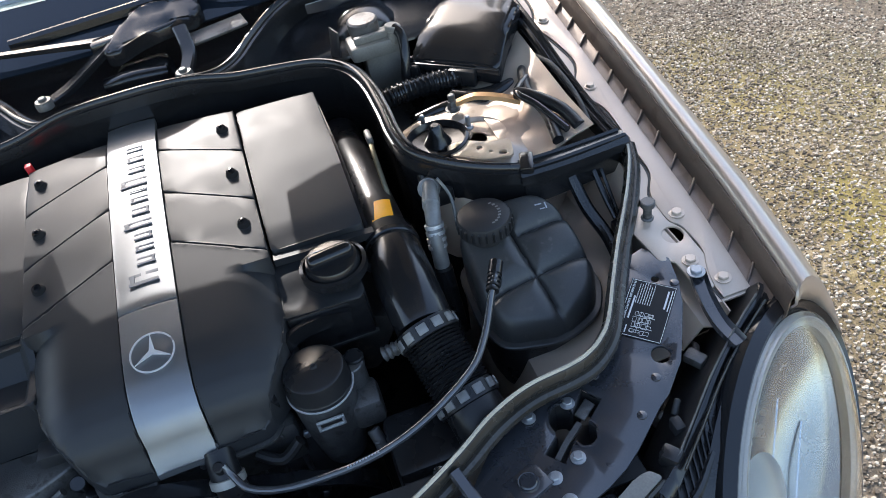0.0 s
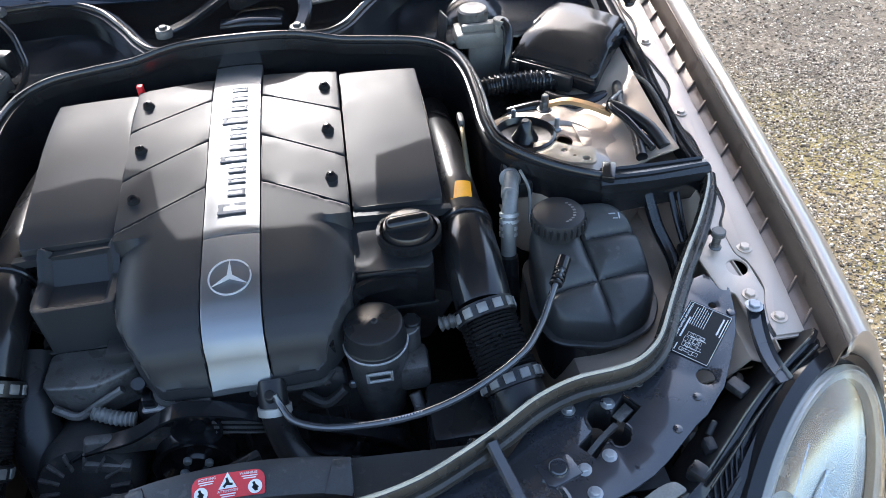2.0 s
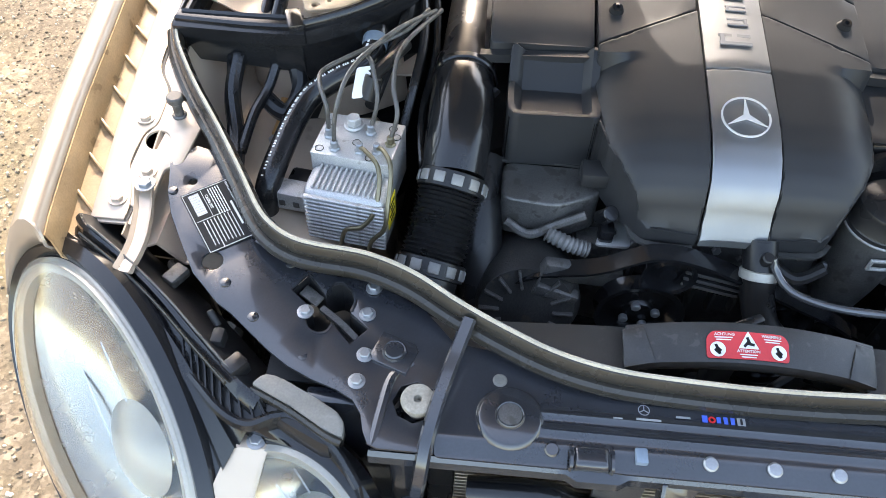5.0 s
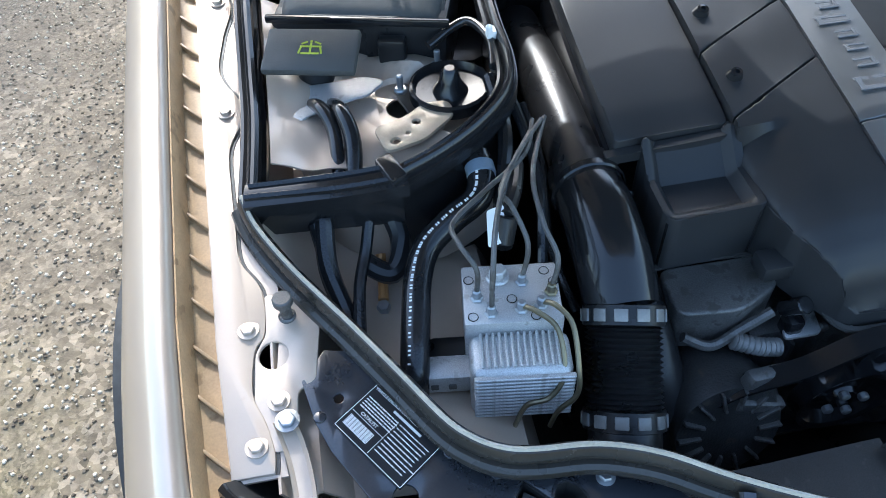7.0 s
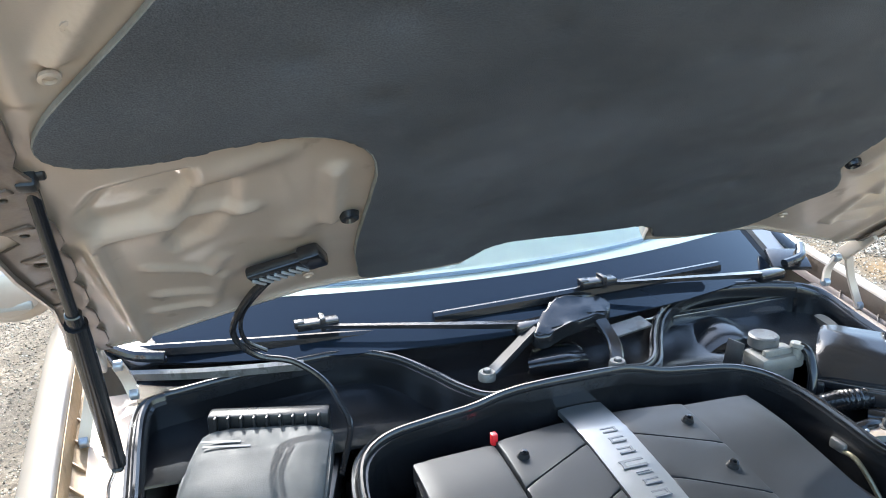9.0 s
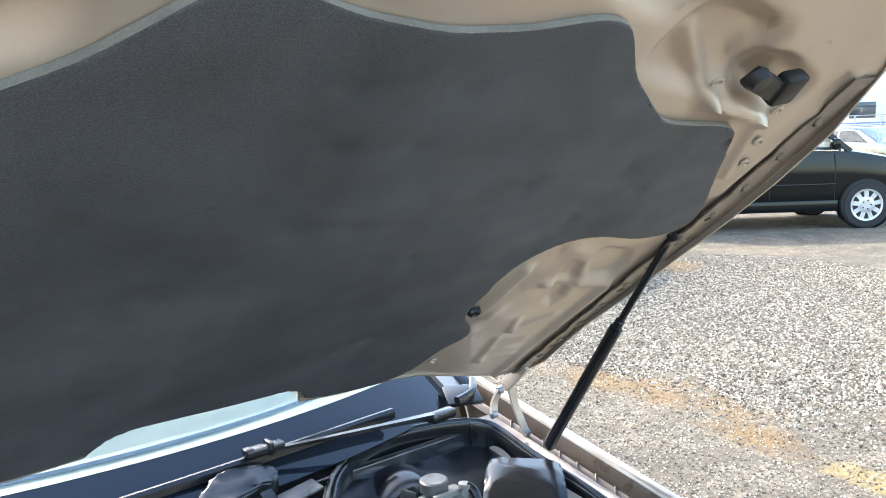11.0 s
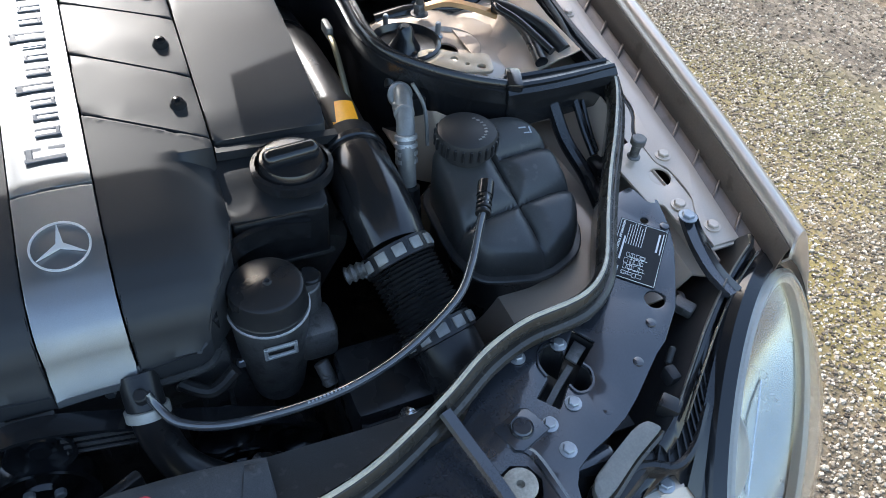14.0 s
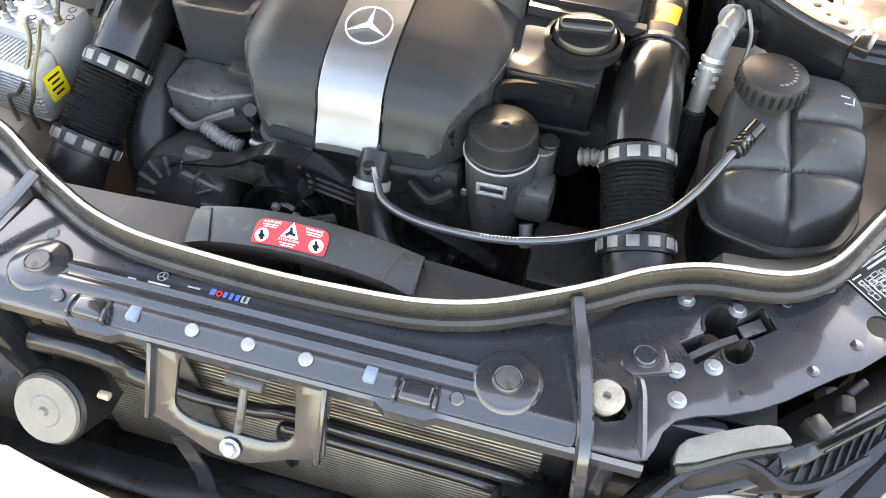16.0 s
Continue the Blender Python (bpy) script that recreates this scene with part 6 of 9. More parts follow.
for loc, r in (((-0.066, 0.258, 0.678), 0.033), ((-0.085, 0.254, 0.603), 0.056), ((0.10, 0.262, 0.600), 0.034), ((0.11, 0.258, 0.520), 0.055), ((0.175, 0.260, 0.555), 0.036)):
    p = part("pulley", pulley(loc, r), GLOSS, pul)
    for k in range(4):
        a = k * math.pi / 2 + 0.4
        if r > 0.05:
            part("pulley_bolt", cyl(0.006, 0.008, (loc[0] + 0.02 * math.cos(a), loc[1] - 0.006, loc[2] + 0.02 * math.sin(a)), (0, -1, 0), 8), ZINC, p)
belt = [(-0.235, 0.258, 0.652), (-0.15, 0.258, 0.676), (-0.090, 0.258, 0.710), (-0.040, 0.258, 0.706), (0.02, 0.258, 0.680), (0.10, 0.258, 0.638), (0.18, 0.258, 0.592), (0.215, 0.258, 0.53), (0.11, 0.258, 0.46), (-0.02, 0.258, 0.53), (-0.10, 0.258, 0.544), (-0.26, 0.258, 0.585)]
part("drive_belt", sweep(belt, [(-0.002, -0.012), (-0.002, 0.012), (0.002, 0.012), (0.002, -0.012)], up=(0, 1, 0), closed=True, n=6), GLOSS, pul, "ribbed black belt")
tens = part("tensioner", rbox((0.085, 0.02, 0.042), (-0.010, 0.266, 0.664), 0.006, (0, 14, 0)), GLOSS, pul)
for k in range(3):
    part("tensioner_rib", rbox((0.075, 0.004, 0.003), (-0.010, 0.255, 0.652 + 0.011 * k), 0.001, (0, 14, 0)), DARK_ALLOY, tens)
for k, (pts, r) in enumerate([([(0.07, 0.30, 0.66), (0.10, 0.285, 0.65), (0.13, 0.29, 0.67)], 0.008), ([(0.24, 0.27, 0.56), (0.27, 0.25, 0.60), (0.30, 0.24, 0.60)], 0.010), ([(0.05, 0.31, 0.70), (0.09, 0.30, 0.69), (0.11, 0.315, 0.72)], 0.006),
                              ([(0.20, 0.22, 0.50), (0.27, 0.20, 0.56), (0.285, 0.175, 0.64), (0.30, 0.165, 0.67)], 0.007), ([(-0.10, 0.31, 0.69), (-0.05, 0.30, 0.70), (0.0, 0.31, 0.695)], 0.007), ([(-0.30, 0.45, 0.60), (-0.28, 0.36, 0.57), (-0.25, 0.33, 0.60)], 0.012)]):
    solo("engine_lead", tube(pts, r, 10), PLASTIC if k % 2 else DEEP, "dark rubber lead on the engine front", "hose", "engine leads")
part("spring_clip", lathe([(0.006, -0.012), (0.010, -0.010), (0.007, -0.006), (0.010, -0.002), (0.007, 0.002), (0.010, 0.006), (0.007, 0.010), (0.009, 0.014)], (0.283, 0.172, 0.655), (0.2, 0.1, 1), 14), CHROME, top_hose, "coiled spring clip")
part("spring_clip", lathe([(0.006, -0.012), (0.011, -0.010), (0.008, -0.006), (0.011, -0.002), (0.008, 0.002), (0.011, 0.006), (0.008, 0.010), (0.010, 0.014)], (0.278, 0.325, 0.735), (0.9, -0.1, 0.3), 14), DARK_ALLOY, right_duct, "coiled spring clip")
airbox = thing("air_duct_box", (0.29, 0.22, 0.50), "ribbed black plastic air box beside the radiator", "air box")
part("box", rbox((0.10, 0.10, 0.16), (0.285, 0.24, 0.58), 0.012), PLASTIC, airbox)
for z in (0.64, 0.625, 0.61):
    part("box_rib", rbox((0.09, 0.006, 0.004), (0.285, 0.19, z), 0.001), PLASTIC, airbox)
# ---- brake control unit ----
abs_unit = thing("brake_control_unit", (-0.445, 0.33, 0.66), "bare alloy brake control block with a finned module", "brake control unit")
AM = pose(-0.447, 0.352, 0, 0, 0, -8)


def on_abs(bm):
    return shift(bm, AM)


valve_block = part("valve_block", on_abs(rbox((0.098, 0.074, 0.075), (0, 0, 0.729), 0.002)), ALLOY, abs_unit, "cast alloy valve block")
module = part("control_module", on_abs(join(rbox((0.100, 0.050, 0.085), (0.004, -0.060, 0.708), 0.010, seg=3), rbox((0.075, 0.03, 0.03), (-0.080, -0.050, 0.700), 0.006))), ALLOY, abs_unit, "finned alloy control module")
for k in range(13):
    part("fin", on_abs(rbox((0.0032, 0.040, 0.004), (-0.034 + 0.0062 * k, -0.058, 0.7515), 0.001, seg=1)), ALLOY, module)
for k in range(12):
    part("fin", on_abs(rbox((0.098, 0.006, 0.0030), (0.006, -0.0855, 0.744 - 0.0062 * k), 0.001, seg=1)), ALLOY, module)
for k in range(3):
    part("raised_mark", on_abs(rbox((0.008, 0.002, 0.009), (-0.100 + 0.018 * k, -0.0655, 0.700), 0.001, seg=1)), DARK_ALLOY, module)
part("yellow_label", on_abs(rbox((0.0008, 0.030, 0.040), (0.0548, -0.055, 0.712), 0)), YELLOW, module, "yellow warning label")
part("label_print", on_abs(join(*[rbox((0.0006, 0.020 - 0.006 * (k % 2), 0.003), (0.0554, -0.055, 0.725 - 0.008 * k), 0) for k in range(4)])), LABEL_BLACK, module)
nuts = [(-0.035, -0.005), (-0.022, -0.025), (0.012, 0.012), (0.040, -0.002), (0.008, -0.022), (0.028, -0.018)]
for k, (x, y) in enumerate(nuts):
    part("pipe_nut", on_abs(join(cyl(0.007, 0.004, (x, y, 0.766), seg=6), cyl(0.0045, 0.012, (x, y, 0.768), seg=10))), BRASS if k == 3 else ZINC, valve_block)
part("hex_plug", on_abs(join(cyl(0.012, 0.004, (-0.012, 0.020, 0.766), seg=20), cyl(0.009, 0.012, (-0.012, 0.020, 0.769), seg=6))), ALLOY, valve_block)
for x, y in ((-0.042, 0.018), (-0.040, -0.028), (0.0, -0.008), (0.036, 0.026), (0.022, -0.03), (0.044, 0.012)):
    part("port", on_abs(lathe([(0.0045, 0.0005), (0.005, 0.001), (0.0055, 0.0)], (x, y, 0.7665), seg=12)), GLOSS, valve_block)
runs = [[(-0.035, -0.005, 0.775), (-0.035, -0.003, 0.810), (-0.050, 0.02, 0.822), (-0.055, 0.05, 0.820), (-0.020, 0.085, 0.828), (0.025, 0.13, 0.835), (0.040, 0.19, 0.83)],
        [(-0.022, -0.025, 0.775), (-0.020, -0.015, 0.815), (-0.014, 0.025, 0.842), (0.002, 0.09, 0.84), (0.035, 0.17, 0.83)],
        [(0.012, 0.012, 0.775), (0.018, 0.025, 0.810), (0.004, 0.055, 0.835), (-0.005, 0.075, 0.838), (0.02, 0.13, 0.84), (0.05, 0.19, 0.83)],
        [(0.040, -0.002, 0.775), (0.046, 0.010, 0.805), (0.034, 0.040, 0.825), (0.030, 0.10, 0.835), (0.055, 0.20, 0.825)],
        [(0.008, -0.022, 0.773), (0.020, -0.034, 0.780), (0.040, -0.052, 0.772), (0.044, -0.082, 0.742), (0.030, -0.094, 0.718), (0.008, -0.094, 0.705), (-0.002, -0.092, 0.66)],
        [(0.028, -0.018, 0.773), (0.040, -0.030, 0.782), (0.054, -0.050, 0.776), (0.058, -0.082, 0.745), (0.056, -0.094, 0.72), (0.040, -0.096, 0.695), (0.034, -0.094, 0.66)]]
for pts in runs:
    part("brake_pipe", on_abs(tube(pts, 0.0028, 8, 6)), BRASS if len(pts) == 7 and pts[0][0] > 0 else DARK_ALLOY, abs_unit, "thin bent brake pipe")
part("paper_tag", on_abs(plate(round_poly([(-0.020, 0.040), (-0.002, 0.044), (-0.002, 0.072), (-0.020, 0.068)], 0.003), lambda x, y: 0.800 + (y - 0.05) * 0.9, 0.0008)), WHITE, abs_unit, "white paper tag")
part("sensor_plug", on_abs(join(cyl(0.011, 0.03, (-0.004, 0.050, 0.785), (0.2, 0.5, 0.8)), tube([(0, 0.065, 0.81), (0.012, 0.10, 0.81), (0.02, 0.15, 0.80)], 0.008, 10))), PLASTIC, abs_unit, "black sensor plug with lead")

# thick brake vacuum hose with pale print
vac = thing("coolant_hose", (-0.53, 0.40, 0.66), "thick black rubber hose with a row of white print", "hose")
vpts = [(-0.447, 0.520, 0.802), (-0.447, 0.498, 0.797), (-0.456, 0.472, 0.785), (-0.488, 0.456, 0.774), (-0.519, 0.436, 0.760), (-0.535, 0.405, 0.748), (-0.545, 0.362, 0.736), (-0.555, 0.312, 0.716), (-0.56, 0.30, 0.68)]
part("hose", tube(vpts, 0.0155, 16, 8), RUBBER, vac)
sp = smooth_path(vpts, 14)
cam_side = Vector((-0.35, -0.25, 0.9)).normalized()
dashes = []
for i in range(14, len(sp) - 16):
    if i % 7 in (0, 4):
        continue
    t = (sp[i + 1] - sp[i - 1]).normalized()
    nrm = (cam_side - t * cam_side.dot(t)).normalized()
    m = Matrix((t, nrm.cross(t), nrm)).transposed().to_4x4()
    dashes.append(shift(rbox((0.0019, 0.0030, 0.0006), (0, 0, 0), 0), Matrix.Translation(sp[i] + nrm * 0.0154) @ m))
part("hose_print", join(*dashes), WHITE, vac, kind="stuff")
part("hose_clamp", lathe([(0.014, -0.008), (0.0165, -0.007), (0.0165, 0.007), (0.014, 0.008)], (-0.447, 0.500, 0.7975), (0.0, 0.9, 0.2), 20), BLUEGREY, vac, "blue-grey spring clamp")
part("hose_socket", rbox((0.045, 0.035, 0.04), (-0.515, 0.335, 0.69), 0.006, (0, 0, -8)), PLASTIC, vac)
earth = thing("earth_strap", (-0.575, 0.42, 0.675), "brown earth strap bolted to the apron", "cable")
part("strap", tube([(-0.575, 0.425, 0.694), (-0.572, 0.45, 0.70), (-0.570, 0.475, 0.715)], 0.006, 10), COPPER, earth)
part("earth_bolt", bolt_bm((-0.576, 0.420, 0.680), 0.008, (0, -0.1, 1), h=0.014), ZINC, earth)
for pts, r, m in (([(-0.625, 0.485, 0.775), (-0.628, 0.44, 0.745), (-0.615, 0.39, 0.715), (-0.605, 0.33, 0.70)], 0.011, RUBBER), ([(-0.635, 0.485, 0.77), (-0.625, 0.42, 0.73), (-0.612, 0.35, 0.705)], 0.008, RUBBER),
                  ([(-0.575, 0.488, 0.77), (-0.585, 0.46, 0.745), (-0.598, 0.42, 0.73), (-0.605, 0.37, 0.71)], 0.007, RUBBER), ([(-0.56, 0.50, 0.78), (-0.545, 0.47, 0.74), (-0.56, 0.44, 0.72), (-0.59, 0.455, 0.73)], 0.012, PLASTIC),
                  ([(-0.41, 0.62, 0.83), (-0.41, 0.54, 0.81), (-0.43, 0.47, 0.78), (-0.44, 0.41, 0.77)], 0.009, RUBBER), ([(-0.395, 0.60, 0.83), (-0.385, 0.52, 0.80), (-0.39, 0.45, 0.78), (-0.40, 0.40, 0.74)], 0.006, RUBBER),
                  ([(-0.375, 0.60, 0.80), (-0.37, 0.52, 0.77), (-0.38, 0.44, 0.73), (-0.37, 0.36, 0.70)], 0.005, RUBBER)):
    solo("bay_cable", tube(pts, r, 10), m, "black sheathed cable dropping into the bay", "cable", "bay cables")

# ---- filter box and washer filler ----
FB = pose(-0.553, 0.745, 0, 0, 0, -16.5)
fbox = thing("filter_box", (-0.53, 0.85, 0.74), "black plastic filter box with a domed lid", "filter box")
part("lower_box", shift(rbox((0.226, 0.22, 0.10), (0, 0.112, 0.797), 0.006), FB), PLASTIC, fbox)
part("lid_rim", shift(rbox((0.234, 0.008, 0.010), (0, 0.0, 0.850), 0.002), FB), GLOSS, fbox)
lid = plate(round_poly([(-0.108, 0.004), (0.108, 0.004), (0.103, 0.205), (-0.103, 0.205)], 0.012), lambda x, y: 0.852 + 0.032 * math.sin(min(1, y / 0.09) * math.pi / 2.4) + 0.17 * max(0, min(y, 0.142 + 0.15 * x) - 0.09) - 0.020 * (abs(x) / 0.108) ** 8, 0.03, 0.004, 0.01)
part("lid", shift(lid, FB), TEXTURED, fbox, "dusty black domed lid", sharp=45)
part("lid_label", shift(bars_bm([(-0.062, 0.165, 0.060, 0.006), (-0.050, 0.152, 0.070, 0.005)], pose(0, 0, 0.8925, 0, 0, 0)), FB), DARK_PRINT, fbox, "pale blue printed strip")
grille = part("intake_grille", shift(rbox((0.19, 0.03, 0.045), (0.0, 0.228, 0.885), 0.006), FB), PLASTIC, fbox)
for k in range(9):
    part("grille_slat", shift(rbox((0.004, 0.012, 0.03), (-0.08 + 0.02 * k, 0.210, 0.893), 0.001), FB), PLASTIC, grille)
part("box_latch", shift(rbox((0.035, 0.018, 0.04), (0.045, -0.012, 0.815), 0.004), FB), PLASTIC, fbox)
wf = thing("washer_filler", (-0.612, 0.685, 0.77), "square grey-black washer filler cap with a green symbol", "filler cap")
WM = pose(-0.612, 0.687, 0.853, 14, 0, -15)
part("filler_neck", cyl(0.022, 0.08, (-0.612, 0.695, 0.765)), PLASTIC, wf)
part("cap", shift(rbox((0.114, 0.066, 0.012), (0, 0, 0), 0.005), WM), TEXTURED, wf, "flat square cap")
sym = [rbox((0.022, 0.0022, 0.0008), (0, -0.0075, 0.0063), 0), rbox((0.026, 0.0022, 0.0008), (0, 0.003, 0.0063), 0), rbox((0.0022, 0.012, 0.0008), (-0.0125, -0.002, 0.0063), 0, (0, 0, -14)), rbox((0.0022, 0.012, 0.0008), (0.0125, -0.002, 0.0063), 0, (0, 0, 14)),
       rbox((0.0022, 0.016, 0.0008), (0, 0.001, 0.0063), 0), rbox((0.008, 0.002, 0.0008), (-0.008, 0.0085, 0.0063), 0, (0, 0, 25)), rbox((0.008, 0.002, 0.0008), (0.008, 0.0085, 0.0063), 0, (0, 0, -25)), rbox((0.003, 0.002, 0.0008), (0, 0.011, 0.0063), 0)]
part("washer_symbol", shift(join(*sym), WM), GREEN_PRINT, wf, "yellow-green wiper symbol")
br = plate(round_poly([(-0.665, 0.628), (-0.640, 0.605), (-0.60, 0.630), (-0.555, 0.640), (-0.53, 0.665), (-0.56, 0.68), (-0.66, 0.668)], 0.008), lambda x, y: 0.815 + 0.006 * noise.noise((x * 30, y * 30, 0)), 0.003, 0.001, 0.015)
part("filler_bracket", br, ALLOY, wf, "bare metal bracket")
for pts, r in (([(-0.625, 0.655, 0.80), (-0.612, 0.62, 0.822), (-0.600, 0.585, 0.815), (-0.600, 0.54, 0.80), (-0.605, 0.50, 0.775)], 0.0085), ([(-0.60, 0.65, 0.80), (-0.588, 0.60, 0.828), (-0.580, 0.56, 0.815), (-0.588, 0.51, 0.785)], 0.0095), ([(-0.47, 0.70, 0.83), (-0.42, 0.72, 0.845), (-0.40, 0.67, 0.85), (-0.405, 0.62, 0.845)], 0.006)):
    solo("tower_cable", tube(pts, r, 12), RUBBER, "black taped wiring loom over the suspension tower", "cable", "tower cables")
solo("wire_clip", join(rbox((0.012, 0.016, 0.012), (-0.398, 0.668, 0.858), 0.003), cyl(0.004, 0.012, (-0.402, 0.66, 0.862))), WHITE, "small white wiring clip on the partition", "clip")
cab = thing("bonnet_cable", (-0.46, 0.95, 0.90), "thin black cable drooping from bonnet to cowl", "cable")
CABLE = [Vector(p) for p in ((-0.427, 0.870, 1.178), (-0.455, 0.890, 1.159), (-0.494, 0.920, 1.125), (-0.525, 0.970, 1.061), (-0.524, 0.990, 1.020), (-0.492, 1.0, 0.985), (-0.441, 0.990, 0.971), (-0.397, 0.970, 0.938), (-0.377, 0.940, 0.904), (-0.371, 0.910, 0.879), (-0.40, 0.85, 0.84))]
part("cable", tube(CABLE, 0.0052, 10), RUBBER, cab)
part("cable", tube([p + Vector((0.012, 0.004, 0.006 * (k % 2))) for k, p in enumerate(CABLE[:6])], 0.0035, 8), RUBBER, cab)
JB = Matrix.Translation((-0.462, 0.248, 0)) @ pose(0, 0, 0, 0, 0, 22)
jet = part("washer_jet_box", to_hood(shift(join(rbox((0.085, 0.044, 0.018), (0, 0, 0.014), 0.006), rbox((0.030, 0.050, 0.022), (0.046, 0.006, 0.014), 0.005)), JB)), GLOSS, hood, "slotted black jet housing")
for k in range(7):
    part("jet_slat", to_hood(shift(rbox((0.004, 0.026, 0.004), (-0.032 + 0.010 * k, -0.002, 0.025), 0.001, (0, 0, 18)), JB)), SILVER_PRINT, jet)

# ---- driver-side chamber ----
FU = pose(0.540, 0.795, 0.006, 0, 0, -42)
fuse = thing("fuse_box", (0.60, 0.85, 0.74), "black plastic fuse box with a smooth domed lid", "fuse box")
part("lower_box", shift(rbox((0.150, 0.125, 0.085), (0, 0.078, 0.790), 0.006), FU), PLASTIC, fuse)


def fuse_z(x, y):
    rise = math.sin(min(1, max(0, y + 0.004) / 0.07) * math.pi / 2.3)
    return 0.838 + 0.040 * rise + 0.16 * max(0.0, min(y, 0.108 - 0.15 * x) - 0.066) - 0.012 * (abs(x) / 0.086) ** 6


flid = plate(round_poly([(-0.086, -0.004), (0.084, -0.004), (0.076, 0.145), (-0.070, 0.150)], 0.018), fuse_z, 0.03, 0.004, 0.008)
part("lid", shift(flid, FU), GLOSS, fuse, "domed black lid", sharp=45)
part("lid_edge", shift(join(rbox((0.172, 0.006, 0.014), (-0.001, -0.006, 0.828), 0.002), rbox((0.006, 0.14, 0.014), (-0.084, 0.066, 0.830), 0.002)), FU), GLOSS, fuse)
for k in range(4):
    part("lid_rib", shift(rbox((0.004, 0.06, 0.003), (-0.0875, 0.04, 0.822 - 0.007 * k), 0.001), FU), GLOSS, fuse)
part("lid_latch", shift(rbox((0.05, 0.014, 0.03), (0.02, -0.012, 0.818), 0.004), FU), PLASTIC, fuse)
part("lid_latch", shift(rbox((0.016, 0.012, 0.03), (-0.07, -0.012, 0.818), 0.004), FU), PLASTIC, fuse)
res = thing("brake_reservoir", (0.44, 0.93, 0.78), "grey brake fluid reservoir with a round cap", "fluid reservoir")
part("reservoir", join(rbox((0.095, 0.06, 0.030), (0.430, 0.900, 0.866), 0.008), rbox((0.07, 0.05, 0.09), (0.44, 0.91, 0.815), 0.010)), GREY_RES, res)
part("cap", lathe([(0, 0.022), (0.024, 0.022), (0.0275, 0.019), (0.0275, 0.0), (0, 0)], (0.421, 0.920, 0.886), seg=32), DARK_ALLOY, res, "dark grey screw cap")
part("cap_band", join(rbox((0.062, 0.012, 0.018), (0.425, 0.886, 0.884), 0.004), cyl(0.012, 0.03, (0.462, 0.880, 0.868), (0.2, 0, 1)), cyl(0.014, 0.010, (0.464, 0.880, 0.890), (0.2, 0, 1))), GREY_RES, res)
part("hose", tube([(0.466, 0.878, 0.895), (0.474, 0.862, 0.885), (0.470, 0.842, 0.855), (0.462, 0.832, 0.82), (0.455, 0.825, 0.78)], 0.009, 12), GLOSS, res, "glossy black hose")
solo("booster", join(lathe([(0, 0.10), (0.06, 0.10), (0.10, 0.085), (0.112, 0.05), (0.112, 0.0), (0, 0)], (0.43, 1.085, 0.762), (0, -1, 0), 36)), GLOSS, "black round brake booster", "brake booster")
solo("chamber_bracket", join(rbox((0.004, 0.035, 0.055), (0.365, 0.93, 0.87), 0.001, (0, 10, 15)), rbox((0.02, 0.03, 0.004), (0.372, 0.925, 0.845), 0.001)), DEEP, "small black steel bracket on the cowl wall", "bracket")
solo("corrugated_hose", bellows([(0.405, 0.795, 0.812), (0.45, 0.795, 0.818), (0.50, 0.792, 0.82), (0.555, 0.782, 0.82)], 0.020, 17, 0.004, 16), RUBBER, "corrugated black hose beneath the fuse box", "hose")
for pts, r, m in (([(0.52, 0.76, 0.80), (0.55, 0.735, 0.80), (0.60, 0.73, 0.80), (0.64, 0.745, 0.80)], 0.016, RUBBER), ([(0.45, 0.74, 0.79), (0.50, 0.735, 0.80), (0.54, 0.74, 0.79)], 0.012, RUBBER), ([(0.655, 0.775, 0.81), (0.635, 0.72, 0.825), (0.622, 0.665, 0.825), (0.625, 0.60, 0.822), (0.615, 0.535, 0.815)], 0.009, PLASTIC),
                  ([(0.60, 0.66, 0.835), (0.62, 0.635, 0.835), (0.645, 0.59, 0.83), (0.655, 0.545, 0.82)], 0.010, PLASTIC), ([(0.635, 0.705, 0.828), (0.600, 0.655, 0.838), (0.615, 0.61, 0.835), (0.635, 0.545, 0.822)], 0.006, RUBBER),
                  ([(0.668, 0.76, 0.835), (0.680, 0.70, 0.84), (0.682, 0.62, 0.83), (0.672, 0.55, 0.82)], 0.004, DEEP)):
    solo("tower_cable", tube(pts, r, 12), m, "dark taped wiring loom over the suspension tower", "cable", "tower cables")
st = thing("earth_strap", (0.55, 0.70, 0.80), "tan earth strap bolted across the suspension tower", "cable")
part("strap", sweep([(0.512, 0.703, 0.824), (0.54, 0.690, 0.834), (0.575, 0.672, 0.830), (0.605, 0.655, 0.822)], [(-0.010, -0.002), (-0.006, 0.003), (0.006, 0.003), (0.010, -0.002)], n=6), COPPER, st)
part("earth_bolt", join(bolt_bm((0.505, 0.706, 0.812), 0.009, h=0.016), cyl(0.006, 0.02, (0.505, 0.706, 0.82))), DARK_ALLOY, st)
ac = thing("air_con_pipe", (0.40, 0.48, 0.66), "bare alloy air conditioning pipe with couplings", "pipe")
part("pipe", join(tube([(0.415, 0.555, 0.80), (0.408, 0.525, 0.815), (0.402, 0.50, 0.812), (0.395, 0.475, 0.795), (0.390, 0.455, 0.765), (0.388, 0.44, 0.70)], 0.0115, 14), cyl(0.016, 0.018, (0.410, 0.535, 0.803), (-0.2, -0.5, 0.5)), cyl(0.013, 0.024, (0.404, 0.512, 0.806), (-0.2, -0.8, 0.1))), CLAMP, ac)
